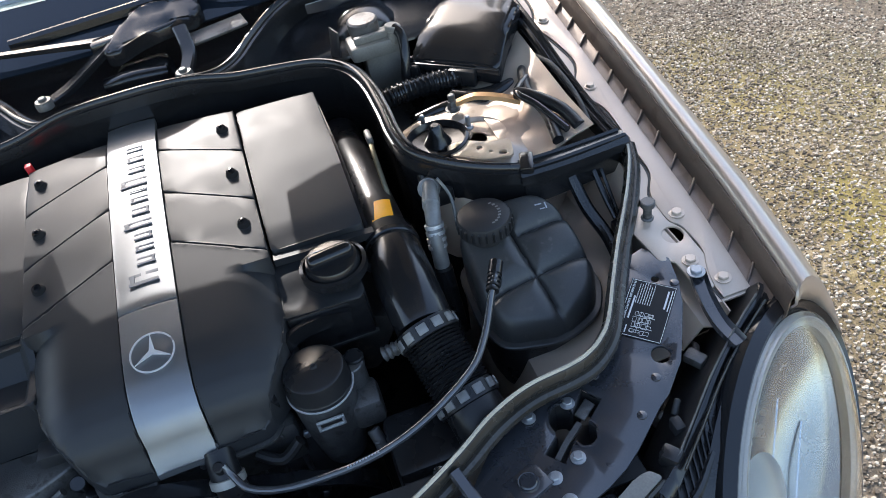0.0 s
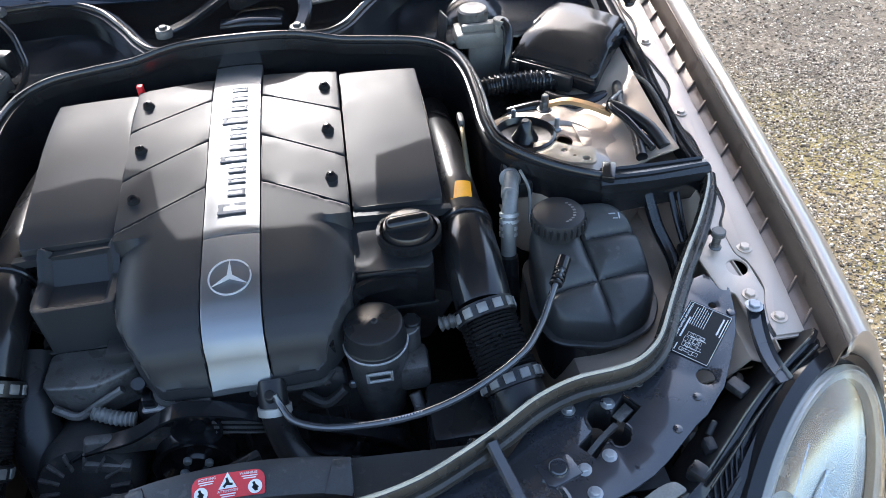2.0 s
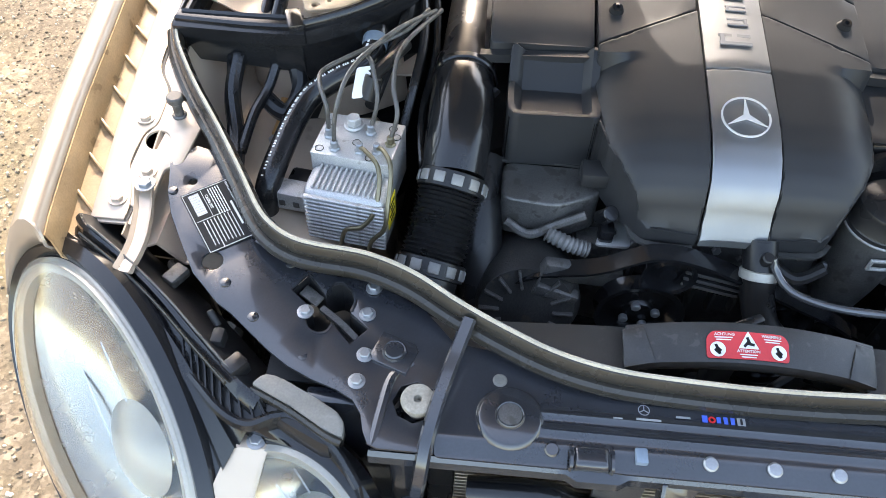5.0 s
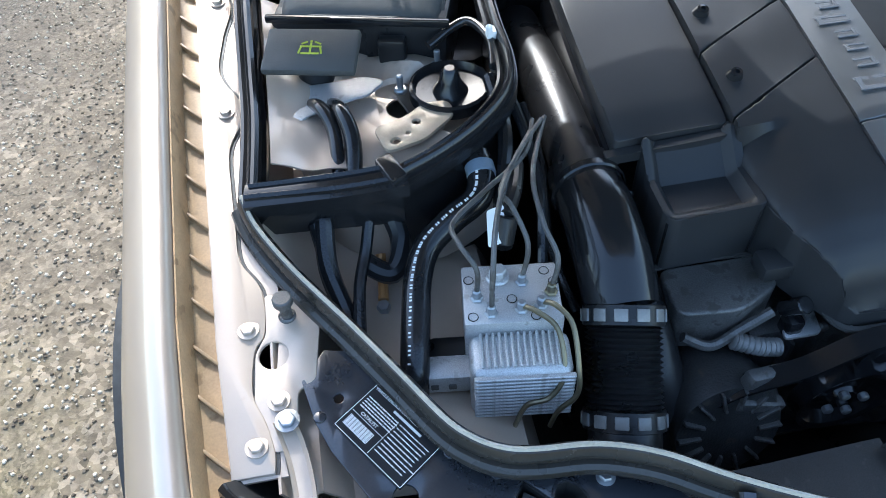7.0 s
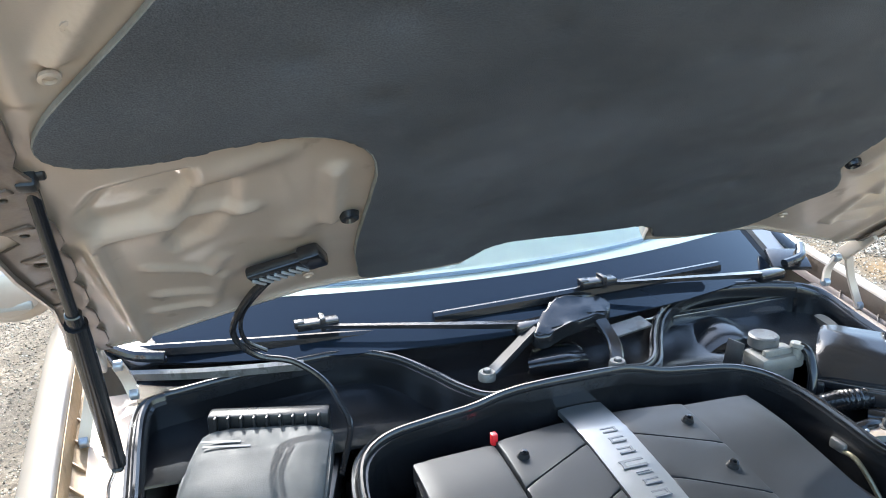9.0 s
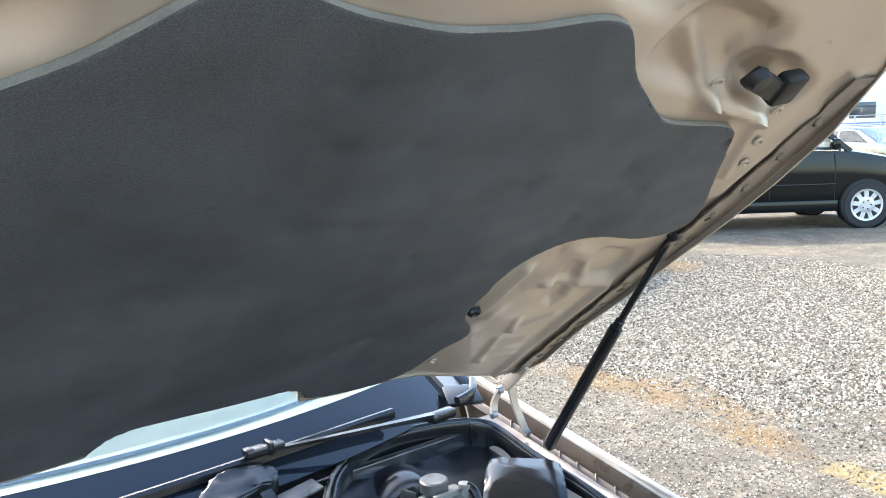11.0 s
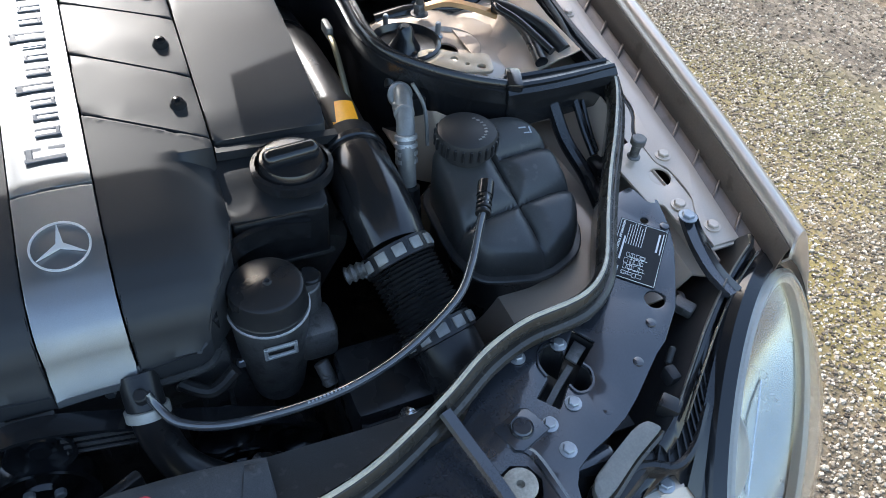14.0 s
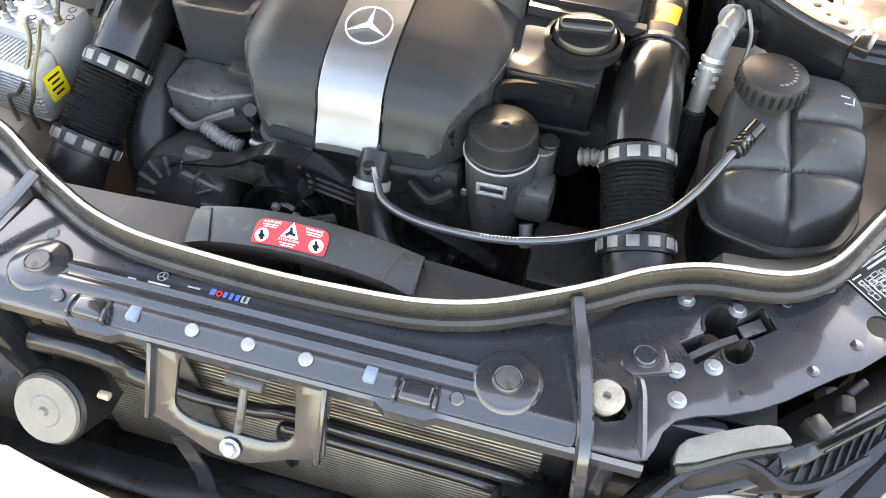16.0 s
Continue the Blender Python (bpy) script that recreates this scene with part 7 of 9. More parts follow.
for k in range(4):
    part("coupling_ring", lathe([(0.010, -0.003), (0.0142, -0.0026), (0.0142, 0.0026), (0.010, 0.003)], Vector((0.3935, 0.470, 0.790)) + k * Vector((-0.001, -0.004, -0.009)), (0.05, 0.4, 0.9), 18), ALLOY, ac)
part("low_hose", tube([(0.388, 0.44, 0.735), (0.388, 0.43, 0.69), (0.39, 0.42, 0.62)], 0.014, 12), RUBBER, ac)
part("thin_lead", tube([(0.42, 0.52, 0.83), (0.432, 0.505, 0.80), (0.428, 0.48, 0.76)], 0.0025, 6), CLAMP, ac)
part("dark_coupling", join(cyl(0.014, 0.03, (0.413, 0.56, 0.80), (0.1, 0.5, 0.6)), rbox((0.035, 0.03, 0.03), (0.425, 0.535, 0.79), 0.006)), PLASTIC, ac)
for pts, r in (([(0.612, 0.487, 0.78), (0.618, 0.45, 0.745), (0.628, 0.40, 0.72), (0.622, 0.34, 0.705)], 0.010), ([(0.648, 0.49, 0.78), (0.650, 0.455, 0.75), (0.652, 0.425, 0.73)], 0.005), ([(0.66, 0.492, 0.78), (0.659, 0.455, 0.75), (0.656, 0.425, 0.735)], 0.003)):
    solo("bay_cable", tube(pts, r, 10), RUBBER, "black sheathed cable dropping into the bay", "cable", "bay cables")
solo("cable_plug", join(rbox((0.022, 0.030, 0.022), (0.653, 0.412, 0.718), 0.005), rbox((0.016, 0.04, 0.014), (0.648, 0.385, 0.708), 0.004), lathe([(0.004, 0), (0.008, 0), (0.008, 0.003), (0.004, 0.003)], (0.640, 0.372, 0.716), seg=14)), PLASTIC, "black cable plug with a metal eyelet", "plug")
dip = thing("dipstick", (0.352, 0.60, 0.70), "small metal dipstick handle beside the cover", "dipstick")
part("rod", tube([(0.355, 0.66, 0.83), (0.352, 0.62, 0.83), (0.352, 0.56, 0.78), (0.355, 0.50, 0.70)], 0.004, 8), BRASS, dip)
part("handle", rbox((0.010, 0.03, 0.018), (0.355, 0.665, 0.835), 0.004), DARK_ALLOY, dip)

# ---- wipers ----
def wiper(tip, end, clip, root, pivot):
    th = thing("windscreen_wiper", root, "black windscreen wiper with a grey adapter clip", "wiper", "wipers")
    tip, end, clip, root, pivot = (Vector(p) for p in (tip, end, clip, root, pivot))
    blade = [tip, tip.lerp(end, 0.33) + Vector((0, -0.012, 0.004)), tip.lerp(end, 0.66) + Vector((0, -0.012, 0.004)), end]
    part("blade", sweep(blade, [(-0.011, -0.008), (-0.009, 0.004), (-0.003, 0.009), (0.003, 0.009), (0.009, 0.004), (0.011, -0.008), (0.002, -0.016), (-0.002, -0.016)], n=6), GLOSS, th)
    part("arm", sweep([clip + Vector((0, -0.012, 0.010)), clip.lerp(root, 0.5) + Vector((0, -0.022, 0.012)), root], [(-0.006, -0.002), (-0.006, 0.005), (0.006, 0.005), (0.006, -0.002)], n=6, radius=lambda t: 0.8 + 0.9 * t * t), GLOSS, th)
    part("adapter", join(rbox((0.075, 0.026, 0.016), clip + Vector((0.012, -0.004, 0.012)), 0.004), rbox((0.010, 0.03, 0.026), clip + Vector((0.02, -0.006, 0.014)), 0.003), rbox((0.018, 0.018, 0.014), clip + Vector((-0.02, -0.006, 0.016)), 0.003)), GLOSS, th, "grey adapter clip")
    part("arm_head", rbox((0.07, 0.03, 0.022), root, 0.007, (0, 0, 8)), GLOSS, th)
    return th


wiper((-0.684, 1.185, 0.946), (-0.073, 1.082, 0.938), (-0.394, 1.118, 0.966), (-0.005, 1.035, 0.945), (-0.13, 0.937, 0.92))
wiper((-0.174, 1.092, 0.966), (0.460, 1.115, 0.976), (0.145, 1.088, 0.980), (0.560, 1.075, 0.955), (0.105, 0.92, 0.91))
link = thing("wiper_linkage", (0, 0.98, 0.86), "black wiper motor linkage with two pivots", "wiper linkage")
crank = plate(round_poly([(-0.020, 0.998), (0.030, 1.050), (0.062, 1.072), (0.150, 1.066), (0.166, 1.048), (0.150, 1.020), (0.050, 1.000), (0.0, 0.985)], 0.012), lambda x, y: 0.944 + 0.36 * (y - 0.99) + 0.008 * math.sin(max(0.0, min(1.0, (x + 0.02) / 0.19)) * math.pi), 0.026, 0.007, 0.02, seg=3)
part("crank_cover", crank, GLOSS, link, "black moulded crank cover")
for a, b, c in (((-0.129, 0.941, 0.908), (-0.085, 0.978, 0.912), (-0.005, 1.02, 0.945)), ((0.105, 0.914, 0.900), (0.122, 0.955, 0.922), (0.118, 1.00, 0.950))):
    part("link_arm", sweep([a, b, c], [(-0.012, -0.004), (-0.012, 0.004), (-0.009, 0.007), (0.009, 0.007), (0.012, 0.004), (0.012, -0.004)], n=6), GLOSS, link)
    part("pivot", join(lathe([(0, 0.004), (0.013, 0.004), (0.015, 0.0), (0.015, -0.01), (0, -0.01)], Vector(a) + Vector((0, 0, 0.008)), seg=20), cyl(0.0075, 0.007, Vector(a) + Vector((0, 0, 0.010)), seg=6)), DARK_ALLOY, link, "dull pivot nut")
part("linkage_body", join(rbox((0.10, 0.06, 0.05), (0.035, 1.005, 0.885), 0.02), tube([(-0.03, 0.985, 0.89), (0.02, 0.965, 0.90), (0.07, 0.975, 0.89)], 0.016, 12)), GLOSS, link)
solo("cowl_bracket", rbox((0.11, 0.035, 0.006), (0.175, 1.005, 0.925), 0.002, (12, 0, 14)), DARK_ALLOY, "grey cowl bracket beside the wiper linkage", "bracket")
solo("cowl_trim", sweep([(-0.70, 1.115, 0.935), (-0.576, 1.072, 0.938), (-0.42, 1.040, 0.940)], [(-0.008, -0.008), (-0.008, 0.004), (0.0, 0.008), (0.008, 0.004), (0.008, -0.008)], n=6), DARK_ALLOY, "grey trim strip along the cowl", "trim")


# ---- headlamps ----
def dome(c, u, v, bulge, rings=8, seg=48, rim=0.0):
    """A curved lens over the ellipse with the half axes u and v."""
    c, u, v = Vector(c), Vector(u), Vector(v)
    n = u.cross(v).normalized()
    bm = bmesh.new()
    prev = [bm.verts.new(c + n * bulge)]
    for k in range(1, rings + 1):
        r = k / rings
        row = [bm.verts.new(c + u * (r * math.cos(2 * math.pi * i / seg)) + v * (r * math.sin(2 * math.pi * i / seg)) + n * bulge * (1 - r * r)) for i in range(seg)]
        for i in range(seg):
            j = (i + 1) % seg
            bm.faces.new((prev[0], row[i], row[j]) if len(prev) == 1 else (prev[i], row[i], row[j], prev[j]))
        prev = row
    return bm


def ring_path(c, u, v, k=1.0, n=28, off=0.0):
    c, u, v = Vector(c), Vector(u), Vector(v)
    nn = u.cross(v).normalized()
    return [c + u * (k * math.cos(2 * math.pi * i / n)) + v * (k * math.sin(2 * math.pi * i / n)) + nn * off for i in range(n)]


def resample(pts, n):
    """n points evenly spread along a smoothed path."""
    path = smooth_path(pts, 8)
    run = [0.0]
    for a, b in zip(path, path[1:]):
        run.append(run[-1] + (b - a).length)
    cols = [np.interp(np.linspace(0, run[-1], n), run, [p[k] for p in path]) for k in range(3)]
    return [Vector(q) for q in zip(*cols)]


def loft_rows(one, two, profile):
    """A skin from path one to path two; profile gives (way across, rise)."""
    bm = bmesh.new()
    rows = [[bm.verts.new(a.lerp(b, w) + Vector((0, 0, h))) for w, h in profile] for a, b in zip(one, two)]
    for r, q in zip(rows, rows[1:]):
        for k in range(len(profile) - 1):
            bm.faces.new((r[k], q[k], q[k + 1], r[k + 1]))
    bmesh.ops.recalc_face_normals(bm, faces=bm.faces)
    return thicken(bm, 0.003)


def headlamp(side, c, long, short, bulge, label, small=False):
    th = thing("headlamp", Vector(mirror([c], side)[0]) - Vector((0, -0.06, 0.05)), label, "headlamp", "headlamps")
    c, u, v = Vector(mirror([c], side)[0]), Vector(mirror([long], side)[0]), Vector(mirror([short], side)[0])
    if u.cross(v).y > 0:
        v = -v
    n = u.cross(v).normalized()
    lens = part("lens", thicken(dome(c, u, v, bulge), 0.003), LAMP_LENS, th, "clear, slightly hazed lens", sharp=60)
    lens.visible_shadow = False
    part("reflector", thicken(dome(c - n * 0.012, u * 0.93, v * 0.93, -0.055), 0.002), LAMP_BOWL, th, "bright reflector bowl", sharp=60)
    part("bezel", sweep(ring_path(c, u, v, 0.955, off=-0.004), [(-0.010, -0.010), (-0.010, 0.002), (0.002, 0.008), (0.008, 0.0), (0.004, -0.012)], up=n, closed=True, n=3), LAMP_INNER, th)
    part("inner_shade", dome(c - n * 0.045 + v * 0.10 - u * 0.2, u * 0.30, v * 0.40, 0.02), LAMP_INNER, th, "pale inner shade")
    part("projector", lathe([(0, 0.012), (0.018, 0.008), (0.026, 0.0), (0.030, -0.006), (0.030, -0.05)], c - n * 0.05 - u * 0.25, n, 24), GLOSS if small else CHROME, th)
    for k in (1, 3, 5):
        w = -0.5 + k / 6.0
        part("reflector_rib", sweep([c - n * 0.044 + u * (0.75 * math.sqrt(max(0.0, 1 - 3.2 * w * w))) * s_ + v * (w * 1.35) for s_ in (-0.6, 0, 0.6)], [(-0.001, -0.001), (-0.001, 0.001), (0.001, 0.001), (0.001, -0.001)], n=3), CHROME, th)
    part("rubber_surround", sweep(ring_path(c, u, v, 1.06, off=-0.012), [(-0.016, -0.012), (-0.012, 0.006), (0.0, 0.012), (0.012, 0.002), (0.014, -0.014)], up=n, closed=True, n=3), GLOSS, th, "black rubber surround")
    back = lathe([(0, -0.10), (0.5, -0.10), (0.8, -0.07), (1.0, -0.015)], (0, 0, 0), seg=36)
    for q in back.verts:
        q.co = c + u * (q.co.x * 1.04) + v * (q.co.y * 1.04) + n * q.co.z
    part("housing", back, PLASTIC, th)
    return th


for side in (1, -1):
    headlamp(side, (0.698, 0.032, 0.602), (0.105, 0.145, 0.095), (0.088, -0.010, -0.085), 0.045, "large oval clear headlamp with a bright reflector")
    headlamp(side, (0.463, -0.048, 0.592), (0.052, 0.050, 0.050), (0.058, -0.012, -0.046), 0.025, "small oval clear headlamp with a bright reflector", True)
    # moulded housing above the lamps
    shell = thing("lamp_housing", (side * 0.60, 0.12, 0.66), "black moulded housing around the tops of the headlamps", "lamp housing", "lamp housings")
    rail = [(0.735, 0.212, 0.752), (0.723, 0.196, 0.750), (0.682, 0.173, 0.735), (0.625, 0.132, 0.725), (0.577, 0.092, 0.715), (0.531, 0.053, 0.709), (0.500, 0.034, 0.700)]
    lip = [(0.640, 0.100, 0.694), (0.610, 0.078, 0.692), (0.581, 0.058, 0.690), (0.542, 0.024, 0.689), (0.511, 0.011, 0.688), (0.486, 0.021, 0.690), (0.464, 0.022, 0.690), (0.429, 0.002, 0.688), (0.413, -0.010, 0.680), (0.392, -0.034, 0.665)]
    rim_big = ring_path((0.698, 0.032, 0.602), (0.105, 0.145, 0.095), (0.088, -0.010, -0.085), 1.075, 72, 0.004)
    rim_small = ring_path((0.463, -0.048, 0.592), (0.052, 0.050, 0.050), (0.058, -0.012, -0.046), 1.08, 72, 0.002)
    part("upper_channel", loft_rows(resample(mirror(rail, side), 40), resample(mirror([rim_big[k % 72] for k in range(69, 46, -1)], side), 40), [(0.0, 0.0), (0.05, 0.003), (0.16, 0.002), (0.2, -0.010), (0.42, -0.012), (0.46, -0.004), (0.66, -0.003), (0.70, -0.012), (1.0, -0.004)]), RUBBER, shell, "grooved rubber channel")
    part("lower_channel", loft_rows(resample(mirror(lip[2:], side), 40), resample(mirror([rim_small[k % 72] for k in range(76, 47, -1)], side), 40), [(0.0, 0.0), (0.12, 0.0), (0.2, -0.012), (0.5, -0.010), (0.8, -0.006), (1.0, 0.0)]), GLOSS, shell)
    inner_top = resample(mirror(rail, side), 30)
    part("inner_wall", loft_rows(inner_top, [p + Vector((-side * 0.034, 0.036, -0.085)) for p in inner_top], [(0.0, 0.0), (0.25, 0.006), (0.6, 0.004), (1.0, 0.0)]), DULL, shell, "dull brown-black inner wall")
    for off, zz in ((0.0, 0.0035), (0.011, 0.001)):
        # Ridges take paler materials than the channel to stand for glints.
        part("bright_ridge", sweep(mirror([(x + 0.5 * off, y - off, z + zz) for x, y, z in rail[1:6]], side), [(-0.0016, -0.004), (-0.0012, 0.001), (0, 0.002), (0.0012, 0.001), (0.0016, -0.004)], n=8), WORN_RUBBER if off else DARK_ALLOY, shell, "thin ridge, paler than the channel for its glint")
    part("lip_bead", sweep(mirror(lip, side), [(-0.005, -0.008), (-0.004, 0.002), (0.0, 0.004), (0.004, 0.002), (0.005, -0.008)], n=8), RUBBER, shell, "rounded rubber lip")
    part("ribbed_skirt", loft_rows(resample(mirror(rail[3:], side), 24), resample(mirror(lip[1:6], side), 24), [(0.0, -0.002), (0.5, -0.008), (1.0, -0.004)]), PLASTIC, shell)
    brow = bmesh.new()
    rws = []
    feet = smooth_path(mirror([rim_big[k % 72] for k in range(64, 79)], side), 10)
    for i in range(8):
        y = 0.160 + 0.005 * i
        f = fender_section(side)(y)[i]
        top = Vector((f[0], y, f[1]))
        foot = min(feet, key=lambda p: abs(p.x - top.x) + 0.2 * abs(p.z - top.z))
        rws.append([brow.verts.new(p) for p in (top, top.lerp(foot, 0.35) + Vector((0, -0.008, 0.004)), top.lerp(foot, 0.7) + Vector((0, -0.008, 0.002)), foot)])
    for p, q in zip(rws, rws[1:]):
        for k in range(3):
            brow.faces.new((p[k], q[k], q[k + 1], p[k + 1]))
    part("wing_brow", thicken(brow, 0.003), PAINT, body, "champagne wing edge rolling down to the headlamp", sharp=60)
    nose_a = mirror([rim_big[k % 72] for k in range(67, 112)], side)
    ctr = Vector((side * 0.698, 0.032, 0.602))
    nose_b = [Vector(p) + (Vector(p) - ctr) * 0.09 + Vector((0, 0.014, -0.004)) for p in nose_a]
    nose_c = [Vector((side * min(abs(q.x) + 0.012, 0.874), q.y + 0.13, q.z - 0.012 - 0.10 * max(0.0, q.z - 0.66))) for q in nose_b]
    nb = bmesh.new()
    rws = [[nb.verts.new(p) for p in line] for line in ([Vector(p) for p in nose_a], [Vector(p).lerp(q, 0.6) + Vector((0, -0.002, 0.004)) for p, q in zip(nose_a, nose_b)], nose_b, nose_c)]
    for p, q in zip(rws, rws[1:]):
        for k in range(len(p) - 1):
            nb.faces.new((p[k], p[k + 1], q[k + 1], q[k]))
    part("wing_nose", thicken(nb, 0.003), PAINT, body, "champagne wing nose curving round the headlamp", sharp=60)
    low, high = resample(mirror(lip[1:6], side), 24), resample(mirror(rail[3:], side), 24)
    for k in range(4, 23, 2):
        part("skirt_rib", sweep([high[k] + Vector((0, 0, -0.001)), (high[k] + low[k]) / 2 + Vector((0, 0, -0.004)), low[k] + Vector((0, 0, -0.001))], [(-0.0009, -0.003), (-0.0009, 0.0015), (0.0009, 0.0015), (0.0009, -0.003)], n=3), PLASTIC, shell)
    bc = thing("bulb_cover", (side * 0.46, 0.03, 0.66), "translucent grey bulb cover with a tan front edge", "lamp cover", "bulb covers")
    cov = plate(round_poly(mirror([(0.411, 0.000), (0.412, 0.016), (0.422, 0.027), (0.488, 0.058), (0.502, 0.059), (0.513, 0.047), (0.468, 0.027), (0.430, 0.006)], side), 0.005, 3), lambda x, y: 0.703 + 0.12 * (y - 0.03), 0.010, 0.0025, 0.02)
    part("cover", cov, GREY_RES, bc, "grey translucent cover")
    part("front_edge", sweep(mirror([(0.413, -0.003, 0.694), (0.430, 0.003, 0.696), (0.468, 0.024, 0.698), (0.512, 0.043, 0.700)], side), [(-0.003, -0.006), (-0.003, 0.002), (0, 0.004), (0.003, 0.002), (0.003, -0.006)], n=8), WORN_RUBBER, bc, "tan dusty edge")
    part("cover_base", rbox((0.10, 0.035, 0.04), (side * 0.462, 0.026, 0.672), 0.012, (0, 0, side * 25)), PLASTIC, bc)
    part("clip", rbox((0.020, 0.024, 0.022), (side * 0.532, 0.064, 0.704), 0.004, (0, 0, side * 38)), PLASTIC, bc)
    part("pale_plug", rbox((0.020, 0.034, 0.030), (side * 0.579, 0.150, 0.622), 0.008, (20, 0, side * 30)), GREY_RES, bc, "pale translucent plug")
    lb = thing("lamp_bracket", (side * 0.64, 0.18, 0.69), "steel lamp brace bolted to the wing flange, the left one coloured as sunlit", "bracket", "lamp brackets")
    # Left brace takes a light colour for the sun on it; right stays black.
    part("brace", sweep(mirror([(0.682, 0.262, 0.752), (0.672, 0.225, 0.745), (0.668, 0.185, 0.738), (0.672, 0.15, 0.735)], side), [(-0.010, -0.003), (-0.010, 0.006), (-0.006, 0.0), (0.006, 0.0), (0.010, 0.006), (0.010, -0.003)], n=4), BLACK_PAINT if side > 0 else BODY, lb)
    part("brace_bolt", bolt_bm((side * 0.678, 0.258, 0.757), 0.008), ZINC, lb)
    part("wire_plug", join(rbox((0.018, 0.026, 0.014), (side * 0.628, 0.172, 0.705), 0.003, (0, 0, side * 30)), tube([(side * 0.632, 0.18, 0.705), (side * 0.645, 0.20, 0.69), (side * 0.64, 0.23, 0.66)], 0.005, 8)), DARK_ALLOY, lb, "grey wiring plug")
    part("adjuster", join(rbox((0.014, 0.02, 0.02), (side * 0.560, 0.098, 0.700), 0.004), cyl(0.004, 0.02, (side * 0.562, 0.11, 0.706), (side * 0.5, 0.5, 0.5))), DULL, lb, "dark lamp adjuster")
    # painted nose panel round the lamps
    tongue = plate(round_poly(mirror([(0.503, 0.022), (0.525, 0.012), (0.560, -0.060), (0.545, -0.12), (0.500, -0.13), (0.505, -0.05), (0.490, 0.005)], side), 0.006), lambda x, y: 0.655 + 0.9 * min(0, y + 0.0), 0.003, 0.001, 0.015)
    part("nose_tongue", tongue, BODY, body, "champagne tongue between the headlamps")
    part("tongue_bolt", bolt_bm((side * 0.505, 0.008, 0.656), 0.007), ZINC, body)

# ---- behind the grille opening ----
cond = thing("condenser", (0, 0.03, 0.30), "dusty finned condenser with black pipes", "condenser")
part("core", rbox((0.62, 0.02, 0.36), (0, 0.045, 0.46), 0.003), DEEP, cond)
for k in range(38):
    part("fin", rbox((0.60, 0.012, 0.0026), (0, 0.030, 0.30 + 0.0088 * k), 0.0008, seg=1), FINS, cond)
for side in (1, -1):
    part("end_tank", rbox((0.03, 0.035, 0.38), (side * 0.315, 0.04, 0.46), 0.006), PLASTIC, cond)
part("baffle", rbox((0.052, 0.004, 0.30), (-0.125, 0.014, 0.48), 0.001), DARK_ALLOY, cond, "flat grey metal baffle")
for pts in ([(-0.28, 0.0, 0.60), (-0.20, -0.002, 0.605), (-0.17, 0.0, 0.58), (-0.10, 0.0, 0.56), (-0.02, 0.0, 0.565), (0.03, 0.0, 0.58), (0.10, 0.0, 0.575), (0.27, 0.0, 0.57), (0.30, 0.0, 0.53)],
            [(0.005, 0.0, 0.44), (0.008, -0.002, 0.53), (0.03, -0.002, 0.545), (0.10, 0.0, 0.54), (0.25, 0.0, 0.535), (0.275, 0.0, 0.50), (0.28, 0.0, 0.40)]):
    part("pipe", tube(pts, 0.0085, 12), GLOSS, cond)
part("pipe_sleeve", tube([(-0.285, 0.0, 0.60), (-0.20, -0.002, 0.607), (-0.17, 0.0, 0.582), (-0.125, 0.0, 0.566)], 0.0155, 14), RUBBER, cond, "thick rubber sleeve")
latch = thing("latch_bracket", (0, -0.04, 0.56), "black steel latch bracket under the cross panel", "bracket")
part("frame", shift(plate(round_poly([(-0.092, 0.0), (0.092, 0.0), (0.100, -0.083), (0.060, -0.094), (0.02, -0.112), (-0.02, -0.112), (-0.060, -0.094), (-0.100, -0.083)], 0.008), 0, 0.004, 0.0015,
                          holes=[round_poly([(-0.062, -0.004), (0.062, -0.004), (0.066, -0.070), (0.040, -0.080), (-0.040, -0.080), (-0.066, -0.070)], 0.016)]), pose(-0.008, -0.012, 0.694, 57, 0, 0)), BLACK_PAINT, latch)
for side in (1, -1):
    part("flange", shift(rbox((0.006, 0.088, 0.020), (side * 0.093, -0.044, -0.004), 0.002), pose(-0.008, -0.012, 0.694, 57, 0, 0)), BLACK_PAINT, latch)
part("bolt", shift(bolt_bm((0, -0.097, 0.002), 0.008), pose(-0.008, -0.012, 0.694, 57, 0, 0)), ZINC, latch)
part("catch_rod", join(tube([(0, -0.022, 0.675), (0.0, -0.045, 0.645), (-0.008, -0.055, 0.61)], 0.0045, 10), rbox((0.042, 0.012, 0.010), (0, -0.022, 0.675), 0.003), rbox((0.03, 0.016, 0.012), (-0.006, -0.055, 0.605), 0.003)), DARK_ALLOY, latch)
part("leg", sweep([(-0.088, -0.052, 0.559), (-0.086, -0.052, 0.499), (-0.087, -0.052, 0.439), (-0.102, -0.052, 0.375)], [(-0.0015, -0.012), (-0.0015, 0.012), (0.0015, 0.012), (0.0015, -0.012)], up=(1, 0, 0), n=4), BLACK_PAINT, latch, "bent steel leg")
part("leg_foot", rbox((0.030, 0.004, 0.05), (-0.102, -0.054, 0.360), 0.001), BODY, latch, "pale foot plate of the leg")
